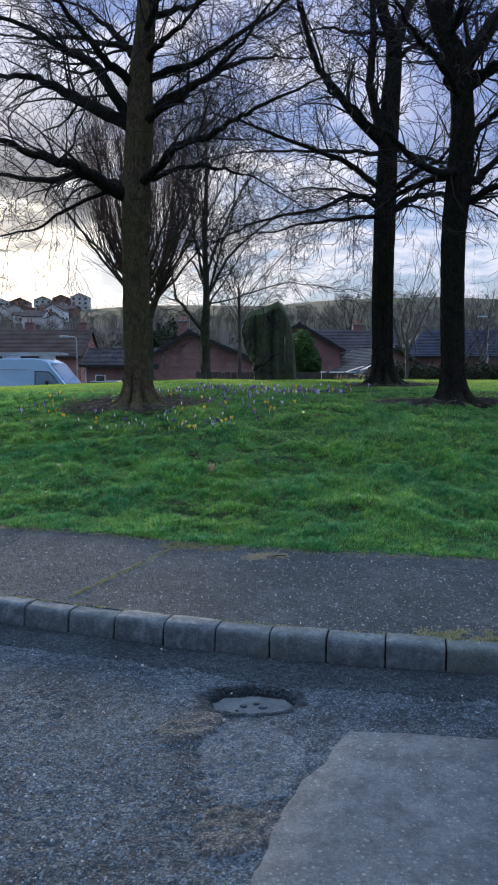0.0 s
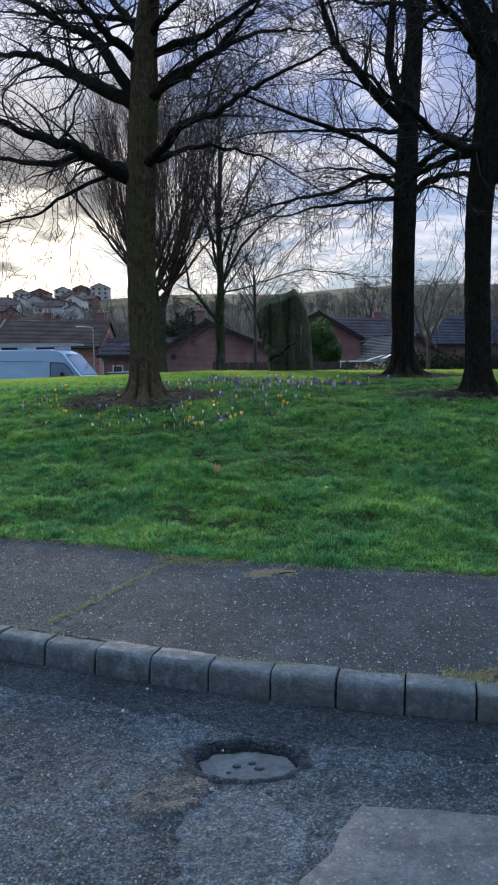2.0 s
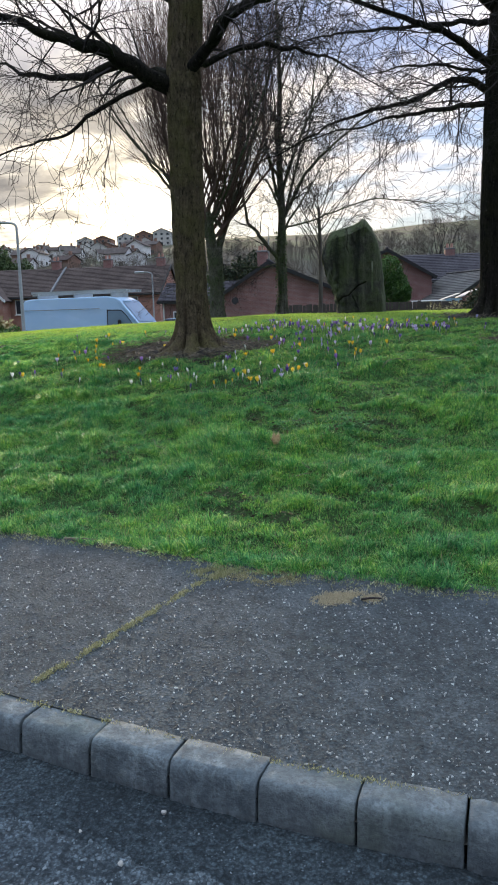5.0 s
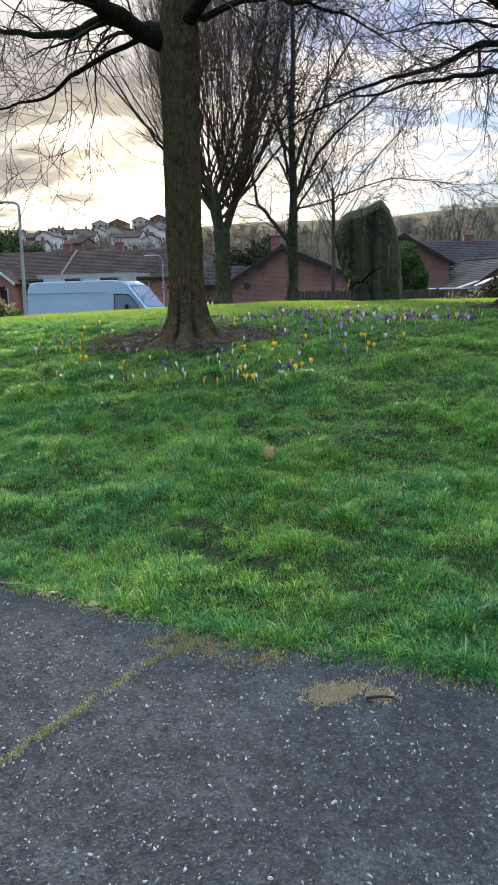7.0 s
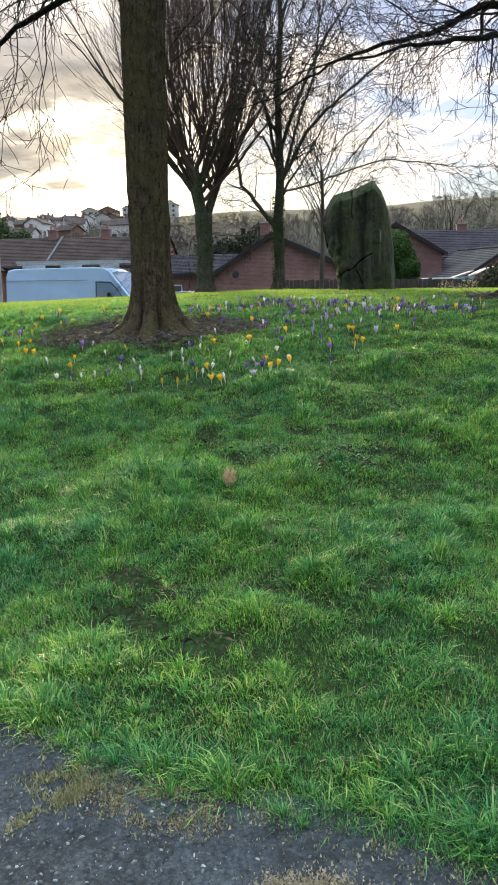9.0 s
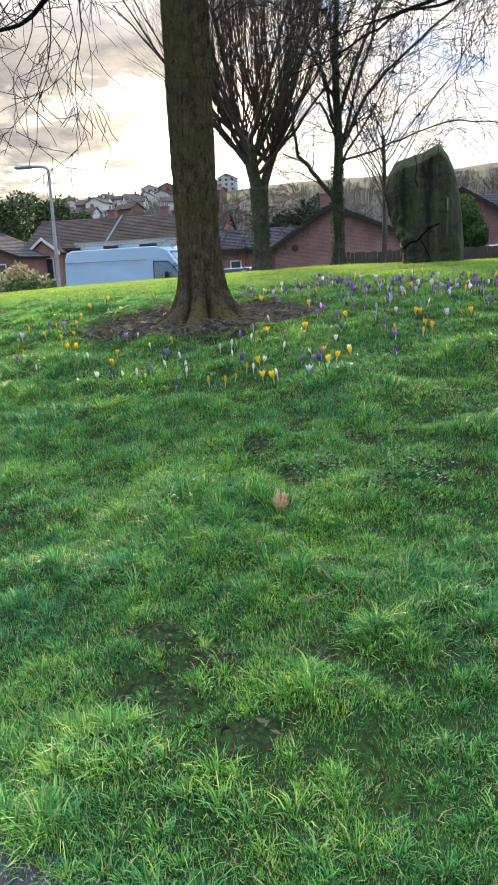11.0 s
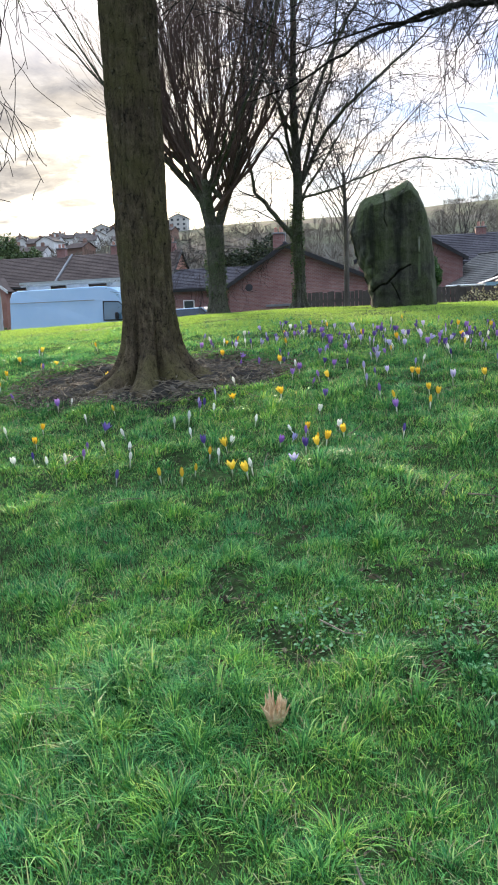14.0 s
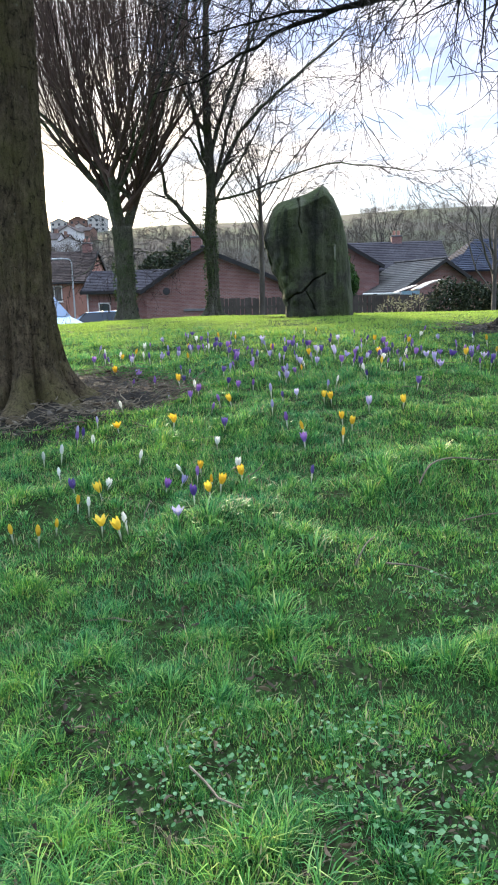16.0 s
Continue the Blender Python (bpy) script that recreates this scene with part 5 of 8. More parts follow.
# right-hand house: brick gable wing before a long dark roof
gable_house((2.7, 56.0, -1.5), [(-3.0, 0), (-3.0, 5.2), (0.4, 6.85), (3.4, 5.1), (3.4, 0)], 5.0, "brick gabled wing of a house with a dark roof", MAT_BRICK, MAT_TILE_DARK)
b4 = empty("house", (3.0, 60.0, -1.6), "long brick house with a dark slate-coloured roof", "house")
w4 = part("wall", prism_bm([(0, 0), (0, 5.0), (3.2, 6.9), (6.4, 5.0), (6.4, 0)], 9.0), MAT_BRICK, b4)
w4.rotation_euler, w4.location = (0, 0, radians(90)), (8.2, 0, 0)
for e0 in (-0.3, 6.7):
    roof_slab(b4, (-1.0, e0, 4.9), (8.4, e0, 4.9), (8.4, 3.2, 6.95), (-1.0, 3.2, 6.95), 0.1, MAT_TILE_DARK, tile_rows=16)
chimney_part(b4, (5.2, 3.2, 6.5), 0.7, 0.55, 0.85, MAT_BRICK)
part("gutter", box_bm((9.4, 0.12, 0.12), (3.7, -0.36, 4.85), 0.03), MAT_FASCIA, b4)
part("downpipe", cyl_bm(0.05, 0.05, 4.8, (4.2, -0.1, 0.0), 8), MAT_WHITE, b4, "white downpipe")
window_part(b4, (5.6, -0.04, 3.9), 1.3, 1.1)

# grey-tiled bungalow, turned
gable_house((9.64, 54.0, -2.15), [(-3.24, 0), (-3.24, 3.9), (0, 5.8), (3.24, 3.9), (3.24, 0)], 5.0, "low bungalow with a grey tiled roof behind the fence", MAT_BRICK, MAT_TILE_GREY, rz=24, rows=18)
# blue-black hipped roof by the hedge
b6 = empty("house", (17.3, 63.0, -1.4), "house with a blue-black tiled hipped roof behind the hedge", "house")
part("wall", box_bm((11.4, 9.4, 4.6), (0, 0, 2.3)), MAT_BRICK, b6)
e_, r_, ex_, ey_, rx_ = 4.45, 6.75, 6.2, 5.2, 3.6
for sy in (-1, 1):
    roof_slab(b6, (-ex_ * -sy, ey_ * sy, e_), (ex_ * -sy, ey_ * sy, e_), (rx_ * -sy, 0, r_), (-rx_ * -sy, 0, r_), 0.12, MAT_TILE_NAVY, tile_rows=18)
for sx in (-1, 1):
    roof_slab(b6, (ex_ * sx, -ey_ * sx, e_), (ex_ * sx, ey_ * sx, e_), (rx_ * sx, 0, r_), (rx_ * sx, 0, r_), 0.12, MAT_TILE_NAVY, tile_rows=18)
chimney_part(b6, (-1.2, 0.4, r_ - 0.4), 0.7, 0.7, 1.1, MAT_BRICK)
window_part(b6, (-2.5, -4.74, 2.6), 1.6, 1.2)


# ---- fence, hedge, shrubs ----
def fence(x0, x1, y, zb, height):
    f = empty("fence", (x0, y, zb), "weathered vertical-board garden fence", "fence")
    n = int((x1 - x0) / 0.13)
    bm = box_bm((0.12, 0.02, height), (0, 0, height / 2), 0.004)
    first = part("board", bm, MAT_FENCE, f)
    rng = random.Random(3)
    for i in range(n):
        o = first if i == 0 else new("board", first.data)
        o.parent, o.location = f, (i * 0.13, rng.uniform(-0.006, 0.006), rng.uniform(-0.03, 0.02))
        o.rotation_euler = (0, rng.uniform(-0.01, 0.01), 0)
    for zz in (0.4, height - 0.3):
        part("rail", box_bm((x1 - x0, 0.05, 0.09), ((x1 - x0) / 2, 0.04, zz)), MAT_FENCE, f)
    for i in range(int((x1 - x0) / 1.8) + 1):
        part("post", box_bm((0.1, 0.1, height + 0.06), (i * 1.8, 0.09, height / 2)), MAT_FENCE, f)
    return f


fence(-2.4, 5.0, 32.0, -0.35, 2.08)
MAT_AWNING = plain("faded_awning_cloth", (0.38, 0.34, 0.325), (0.48, 0.44, 0.425), 2.0, 0.8, 6, 0.3)
MAT_AWNING_BLUE = plain("faded_blue_awning_cloth", (0.22, 0.36, 0.46), (0.32, 0.46, 0.55), 2.0, 0.8, 6, 0.3)
canopy = empty("garden_canopy", (5.5, 36.0, -0.7), "low faded cloth canopy with a white rail in a back garden", "canopy")
part("sheet", prism_bm([(-0.40, 2.60), (0.10, 2.84), (0.50, 2.94), (0.85, 2.78), (0.85, 2.75), (0.50, 2.90), (0.10, 2.80), (-0.40, 2.56)], 1.8), MAT_AWNING, canopy)
part("sheet", prism_bm([(-1.15, 2.52), (-0.42, 2.76), (-0.42, 2.73), (-1.15, 2.49)], 1.4), MAT_AWNING, canopy)
part("side_sheet", box_bm((0.7, 0.02, 0.22), (-0.72, 0.02, 2.43), 0.004), MAT_AWNING_BLUE, canopy, "faded blue cloth")
part("rail", box_bm((1.5, 0.06, 0.06), (-1.75, 0.03, 2.46), 0.02), MAT_WHITE, canopy)
for px in (-2.45, -1.05, -0.4, 0.8):
    part("post", box_bm((0.06, 0.06, 2.45), (px, 0.1, 1.22)), MAT_WHITE, canopy)


def leaf_cloud(n, rng_seed, place, size, squash=1.0):
    """n small leaves as bent quads at the places given by place(rng)."""
    rng = random.Random(rng_seed)
    v, f = [], []
    for _ in range(n):
        p, out = place(rng)
        a = Vector((rng.gauss(0, 1), rng.gauss(0, 1), rng.gauss(0, 1))).normalized()
        b = a.cross(out + rnd_dir(rng, 0.6)).normalized()
        s = size * rng.uniform(0.6, 1.3)
        k = len(v)
        c = p + a * s + out * 0.3 * s
        v += [tuple(p - b * s * 0.45), tuple(p + b * s * 0.45), tuple(c + b * s * 0.2), tuple(c - b * s * 0.2)]
        f.append((k, k + 1, k + 2, k + 3))
    return v, f


def blob_place(parts):
    def place(rng):
        cx, cy, cz, rx, ry, rz_ = parts[rng.randrange(len(parts))]
        d = Vector((rng.gauss(0, 1), rng.gauss(0, 1), rng.gauss(0, 1))).normalized()
        q = 0.72 + 0.32 * rng.random() + 0.16 * noise.noise(d * 2.5 + Vector((cx, cy, cz)))
        return Vector((cx + d.x * rx * q, cy + d.y * ry * q, cz + d.z * rz_ * q)), d
    return place


def shrub(name, base, parts, n, size, mat, label, category, seed, stems=5):
    s = empty(name, base, label, category)
    v, f = leaf_cloud(n, seed, blob_place(parts), size)
    tagged(obj_from("foliage", v, f, mat, s), kind="stuff")
    tw = Tubes()
    rng = random.Random(seed)
    for p in parts:
        for _ in range(stems):
            grow(tw, rng, Vector((p[0] + rng.uniform(-0.2, 0.2) * p[3], p[1], 0)), Vector((rng.uniform(-0.3, 0.3), 0, 1)), p[2] + p[5] * 0.7, 0.03, 1, 0.0, (4, 4), (5, 4, 3), 0.12)
    tw.object("stems", MAT_TWIG, s, "", False)
    return s


rh = random.Random(8)
shrub("hedge", (7.6, 28.5, -0.1), [(-3.0 + i * 0.62, rh.uniform(-0.1, 0.2), 1.0 + rh.uniform(-0.05, 0.1), 0.6, 0.55, 1.15) for i in range(11)], 52000, 0.06, MAT_HEDGE, "dense dark evergreen garden hedge", "hedge", 12, 2)
shrub("bush", (3.9, 31.0, -0.3), [(-0.5, 0, 1.2, 0.6, 0.4, 0.75), (0.3, 0.1, 1.3, 0.6, 0.4, 0.7), (0.0, -0.1, 0.6, 0.8, 0.4, 0.6)], 1600, 0.06, MAT_STRAW, "straggly pale yellowish bush over the fence", "bush", 13, 6)
shrub("conifer_bush", (3.1, 50.0, -1.4), [(-0.15, 0, 4.75, 0.80, 0.7, 1.25), (-0.35, 0.1, 3.2, 0.72, 0.7, 2.0), (0.35, -0.1, 3.9, 0.62, 0.6, 1.2), (0.48, -0.55, 3.75, 0.60, 0.5, 0.62), (0.40, -0.5, 2.6, 0.7, 0.5, 0.9)], 30000, 0.075, MAT_SHRUB, "bushy light-green evergreen behind the stone", "bush", 14, 2)
shrub("bush", (-11.2, 27.5, -0.25), [(-0.8, 0, 0.75, 0.8, 0.6, 0.95), (0.1, 0, 0.65, 0.7, 0.6, 0.85), (0.75, 0, 0.4, 0.5, 0.5, 0.6)], 9000, 0.06, MAT_SHRUB, "low green garden bush by the lamp post", "bush", 15, 2)
shrub("bush", (-12.4, 28.0, -0.25), [(0.0, 0, 0.95, 0.75, 0.5, 1.15), (0.7, 0, 0.8, 0.55, 0.5, 0.95)], 3500, 0.10, MAT_STRAW, "tall straw-coloured feathery garden plant", "bush", 17, 5)
shrub("evergreen_tree", (-45.0, 95.0, -2.6), [(-7, 0, 8.6, 4.2, 3, 5.0), (-2, 0, 8.4, 3.6, 3, 5.2), (2.2, 0, 8.0, 2.8, 3, 4.6), (5.2, 1, 6.6, 2.6, 2.6, 4.4), (9.0, 1, 5.2, 3.0, 2.6, 3.4)], 34000, 0.27, MAT_IVY, "tall dark evergreen trees behind the terrace", "tree", 18, 2)
shrub("conifer_tree", (-12.0, 95.0, -2.6), [(-2.2, 0, 5.6, 2.4, 2.4, 4.0), (0.9, 0, 6.6, 2.5, 2.4, 4.2), (3.4, 0.5, 4.8, 2.2, 2.2, 3.6)], 14000, 0.26, MAT_HEDGE, "dark evergreen trees behind the houses", "tree", 16, 2)


# ---- lamp posts ----
def lamp_post(base, height, arm, lean, label, r=0.07):
    p = empty("street_lamp", base, label, "street lamp")
    p.rotation_euler = (0, radians(lean), 0)
    part("column", cyl_bm(r, r * 0.6, height - 0.3, (0, 0, 0), 12), MAT_LAMP, p)
    part("base", cyl_bm(r * 1.5, r * 1.4, 1.0, (0, 0, -0.1), 12), MAT_LAMP, p)
    t = Tubes()
    t.add(smooth_line([(0, 0, height - 0.35), (-0.02, 0, height - 0.1), (-0.15, 0, height), (-arm, 0, height + 0.03)], 10), [r * 0.6] * 11, 8)
    t.object("arm", MAT_LAMP, p)
    part("lantern", box_bm((0.55, 0.2, 0.11), (-arm - 0.25, 0, height + 0.03), 0.04), MAT_LAMP, p, "grey lantern head")
    return p


lamp_post((-10.5, 27.0, -0.35), 4.95, 0.55, 0.5, "tall grey street lamp column with a short arm")
lamp_post((-10.75, 46.0, -0.95), 4.85, 0.5, 0, "slim pale street lamp in front of the terrace", 0.06)
lamp_post((11.95, 40.0, -0.9), 5.5, 0.1, 0, "pale grey lamp column near the hedge", 0.06)


# ---- vehicles ----
def vehicle(name, base, rz, profile, glass, width, paint, label, category, wheels, wheel_r, taper=0.12):
    """A body from its side outline, drawn in at the top; panes, bumpers, lamps and wheels of their own."""
    v = empty(name, base, label, category, rz=rz)
    zmax = max(p[1] for p in profile)
    bm = bmesh.new()
    n = len(profile)
    rings = []
    cols = (-1.0, -0.93, -0.6, 0.0, 0.6, 0.93, 1.0)
    for s in cols:
        ring = []
        for px, pz in profile:
            inset = taper * max(0.0, (pz - zmax * 0.5) / (zmax * 0.5)) ** 1.5
            edge = 1.0 if abs(s) < 0.95 else 0.985
            cx = sum(p[0] for p in profile) / n
            ring.append(bm.verts.new((cx + (px - cx) * edge, s * (width / 2 - inset), (pz - 0.8) * edge + 0.8)))
        rings.append(ring)
    for r0, r1 in zip(rings, rings[1:]):
        for i in range(n):
            j = (i + 1) % n
            bm.faces.new((r0[i], r0[j], r1[j], r1[i]))
    bm.faces.new(rings[0]), bm.faces.new(rings[-1][::-1])
    bmesh.ops.recalc_face_normals(bm, faces=bm.faces)
    part("body", bm, paint, v, smooth=False)
    for poly, side_y in glass:
        for s in ((-1, 1) if side_y else (0,)):
            bm = bmesh.new()
            if side_y:
                pts = [(x, s * (width / 2 + 0.012 - taper * max(0.0, (z - zmax * 0.5) / (zmax * 0.5)) ** 1.5), z) for x, z in poly]
            else:
                (xa, za), (xb, zb) = poly
                w0, w1 = width / 2 - 0.16, width / 2 - 0.10
                pts = [(xa + 0.015, -w0, za + 0.01), (xa + 0.015, w0, za + 0.01), (xb + 0.015, w1, zb + 0.01), (xb + 0.015, -w1, zb + 0.01)]
            if side_y:
                mx, mz = sum(p[0] for p in pts) / len(pts), sum(p[2] for p in pts) / len(pts)
                seal = bmesh.new()
                sf = seal.faces.new([seal.verts.new((mx + (x - mx) * 1.09, y - s * 0.006, mz + (z - mz) * 1.14)) for x, y, z in pts])
                se = bmesh.ops.extrude_face_region(seal, geom=[sf])
                bmesh.ops.translate(seal, vec=(0, s * 0.004, 0), verts=[q for q in se["geom"] if isinstance(q, bmesh.types.BMVert)])
                part("window_seal", seal, MAT_RUBBER, v, "black rubber window seal")
            vs = [bm.verts.new(p) for p in pts]
            f = bm.faces.new(vs)
            ext = bmesh.ops.extrude_face_region(bm, geom=[f])
            bmesh.ops.translate(bm, vec=(0, 0, 0.004) if not side_y else (0, s * 0.006, 0), verts=[q for q in ext["geom"] if isinstance(q, bmesh.types.BMVert)])
            part("side_window" if side_y else "windscreen", bm, MAT_VAN_GLASS if taper < 0.15 else MAT_GLASS, v)
    for wx in wheels:
        for s in (-1, 1):
            wh = new("wheel")
            wh.parent, wh.location = v, (wx, s * (width / 2 - 0.11), wheel_r)
            rot = Matrix.Rotation(radians(90), 4, "X")
            part("tyre", cyl_bm(wheel_r, wheel_r, 0.22, (0, 0.11, 0), 22, rot=rot), MAT_RUBBER, wh)
            part("rim", cyl_bm(wheel_r * 0.62, wheel_r * 0.58, 0.235, (0, 0.1175, 0), 18, rot=rot), MAT_METAL, wh)
    x0, x1 = min(p[0] for p in profile), max(p[0] for p in profile)
    part("front_bumper", box_bm((0.16, width * 0.96, 0.28), (x1 - 0.04, 0, 0.48), 0.05), MAT_RUBBER, v)
    part("rear_bumper", box_bm((0.12, width * 0.96, 0.22), (x0 + 0.03, 0, 0.48), 0.04), MAT_RUBBER, v)
    for s in (-1, 1):
        part("headlight", box_bm((0.1, 0.3, 0.24), (x1 - 0.10, s * (width / 2 - 0.26), 0.86), 0.05), MAT_GLASS, v)
        part("tail_light", box_bm((0.05, 0.14, 0.42), (x0 + 0.01, s * (width / 2 - 0.12), 1.05), 0.02), MAT_BRICK_ORANGE, v, "red tail light")
        part("mirror", box_bm((0.1, 0.2, 0.26), (x1 - 1.42, s * (width / 2 + 0.12), 1.45), 0.04), MAT_RUBBER, v, "black door mirror")
    return v


VAN = [(-3.0, 0.42), (-3.02, 0.9), (-2.98, 2.2), (-2.88, 2.45), (-2.6, 2.52), (0.9, 2.55), (1.35, 2.50), (1.62, 2.38), (2.45, 1.42), (2.95, 1.18), (3.05, 0.95), (3.05, 0.45)]
van = vehicle("van", (-10.5, 34.6, -0.22), -8, VAN,
              [([(1.06, 1.32), (2.20, 1.32), (1.90, 1.72), (1.66, 1.94), (1.06, 1.96)], True), ([(1.68, 2.34), (2.42, 1.46)], False)], 2.0, MAT_VAN, "pale blue-white high-roofed panel van parked with a ladder rack", "van", (-1.75, 1.95), 0.36)
rack = part("roof_rack", box_bm((4.2, 0.06, 0.05), (-0.4, -0.75, 2.68)), MAT_LADDER, van, "steel roof rack")
box = bmesh.new()
for yy in (-0.75, -0.45, 0.15, 0.5, 0.8):
    box_bm((4.4, 0.05, 0.09), (-0.35, yy, 2.78), bm=box)
part("ladder_rail", box, MAT_LADDER, van, "aluminium ladder rails on the roof")
box = bmesh.new()
for i in range(16):
    box_bm((0.04, 0.34, 0.04), (-2.4 + i * 0.28, -0.6, 2.79), bm=box)
    box_bm((0.04, 0.38, 0.04), (-2.4 + i * 0.28, 0.32, 2.79), bm=box)
part("ladder_rungs", box, MAT_LADDER, van)
for i in range(3):
    part("rack_bar", box_bm((0.05, 1.7, 0.2), (-2.2 + i * 1.7, 0, 2.62)), MAT_LADDER, van)
part("side_rail", box_bm((3.4, 0.03, 0.06), (-1.1, -1.01, 0.80), 0.01), MAT_RUBBER, van, "black rubbing strip")
part("panel_seam", box_bm((3.6, 0.012, 0.03), (-1.1, -0.985, 2.05)), MAT_METAL, van)

CAR = [(-2.0, 0.32), (-2.1, 0.6), (-2.05, 0.95), (-1.75, 1.02), (-1.15, 1.42), (0.2, 1.46), (0.95, 1.02), (1.85, 0.88), (2.1, 0.62), (2.05, 0.32)]
vehicle("car", (-7.4, 40.5, -0.12), -6, CAR, [([(-1.5, 1.0), (0.72, 1.0), (0.18, 1.38), (-1.1, 1.36)], True), ([(0.24, 1.44), (0.93, 1.04)], False), ([(-1.72, 1.04), (-1.17, 1.40)], False)], 1.72, MAT_CAR,
        "silver-blue hatchback car parked beyond the green", "car", (-1.3, 1.3), 0.31, 0.2)


# ---- far hillside: houses, flats and bare woods ----
def hill_house(x, y, w, d, h, roof, wall_mat, roof_mat, rz, label, group, category="house"):
    z = float(rough_land(x, y)) - 0.4
    t = empty("hill_house", (x, y, z), label, category, group, rz=rz)
    part("wall", prism_bm([(-w / 2, 0), (-w / 2, h), (0, h + roof), (w / 2, h), (w / 2, 0)] if category == "flats" else [(-w / 2, 0), (-w / 2, h), (w / 2, h), (w / 2, 0)], d), wall_mat, t)
    if category == "flats":
        for s in (-1, 1):
            roof_slab(t, (s * (w / 2 + 0.4), -0.4, h - 0.3), (s * (w / 2 + 0.4), d + 0.4, h - 0.3), (0, d + 0.4, h + roof), (0, -0.4, h + roof), 0.25, roof_mat)
    else:
        for e0 in (-0.4, d + 0.4):
            roof_slab(t, (-w / 2 - 0.3, e0, h - 0.1), (w / 2 + 0.3, e0, h - 0.1), (w / 2 + 0.3, d / 2, h + roof), (-w / 2 - 0.3, d / 2, h + roof), 0.2, roof_mat)
        for s in (-1, 1):
            part("gable", prism_bm([(0, 0), (d / 2, roof), (d, 0)], 0.2, at=(0, 0, h)), wall_mat, t).matrix_local = Matrix.Translation((s * (w / 2 - 0.1) + 0.1, 0, 0)) @ Matrix.Rotation(radians(90), 4, "Z")
        part("chimney", box_bm((0.9, 0.7, 1.8), (w * 0.3, d / 2, h + roof + 0.3)), MAT_FARBRICK, t)
    storeys = max(1, int(h / 2.6))
    cols = max(2, int(w / 3.2))
    for s in range(storeys):
        for c in range(cols):
            part("window", box_bm((1.3, 0.08, 1.2), (-w / 2 + w * (c + 0.5) / cols, -0.05, 1.6 + s * 2.6)), MAT_GLASS, t)
    return t


rf = random.Random(77)
for yy, count in ((235, 5), (275, 7), (315, 8), (360, 8), (405, 7)):
    for i in range(count):
        x = yy * (-0.47 + 0.24 * (i + 0.5) / count) + rf.uniform(-2.5, 2.5)
        wm = rf.choice([MAT_RENDER, MAT_WHITE, MAT_FARBRICK, MAT_WHITE, MAT_WHITE])
        hill_house(x, yy + rf.uniform(-12, 12), rf.uniform(5.5, 8.5), rf.uniform(5, 6.5), rf.choice([3.0, 4.2, 4.8]), rf.uniform(1.4, 2.1), wm, rf.choice([MAT_TILE_BROWN, MAT_TILE_FAR, MAT_TILE_FAR]), rf.uniform(-30, 30) + rf.choice([0, 0, 90]),
                   "pale rendered house on the far hillside" if wm is not MAT_FARBRICK else "brick house on the far hillside", "houses on the far hillside")
for i, x in enumerate((-153, -142, -128, -117, -106)):
    hill_house(x, 455, 10.4, 10, 8.0, 2.0, MAT_FARBRICK if i % 2 else MAT_RENDER, MAT_TILE_FAR, 4, "three-storey gabled block of flats on the skyline", "flats on the skyline", "flats")
# twig brown made paler, so the colour itself holds the haze of distance
MAT_WOOD_FAR = plain("bare_wood_haze", (0.115, 0.100, 0.082), (0.180, 0.156, 0.128), 0.03, 0.95, 0.6, 0.1)


def far_woods():
    """Bare trees on the hill, each a fan of thin upright twigs on a stem."""
    rng = random.Random(31)
    v, f = [], []
    spots = []
    for _ in range(3000):
        y = rng.choice([rng.uniform(90, 200), rng.uniform(130, 260), rng.uniform(200, 330)])
        x = rng.uniform(-0.42, 0.42) * y + rng.uniform(-4, 4)
        if x < -0.22 * y and 215 < y < 420 and rng.random() < 0.25:
            continue
        spots.append((x, y))
    for _ in range(700):
        y = rng.uniform(330, 720)
        spots.append((y * rng.uniform(0.10, 0.45), y))
    for x, y in spots:
        z = float(rough_land(x, y))
        h = rng.uniform(2.6, 5.4)
        r = h * rng.uniform(0.38, 0.62)
        for _ in range(64):
            d = Vector((rng.gauss(0, 1), rng.gauss(0, 1), rng.gauss(0, 0.9) + 0.25)).normalized()
            e = rng.uniform(0.25, 1.0)
            c = Vector((x + d.x * r * e, y + d.y * r * e, z + h * 0.52 + d.z * h * 0.45 * e))
            t = (d + rnd_dir(rng, 0.5) + Vector((0, 0, 0.3))).normalized() * h * rng.uniform(0.07, 0.16)
            wd = h * 0.009
            k = len(v)
            v += [tuple(c - t + Vector((wd, 0, 0))), tuple(c - t - Vector((wd, 0, 0))), tuple(c + t)]
            f.append((k, k + 1, k + 2))
        k = len(v)
        v += [(x - h * 0.02, y, z - 0.2), (x + h * 0.02, y, z - 0.2), (x, y, z + h * 0.7)]
        f.append((k, k + 1, k + 2))
    ob = obj_from("far_woods", v, f, MAT_WOOD_FAR)
    tagged(ob, "brown bare woods on the far hillside", "woods", kind="stuff")


far_woods()


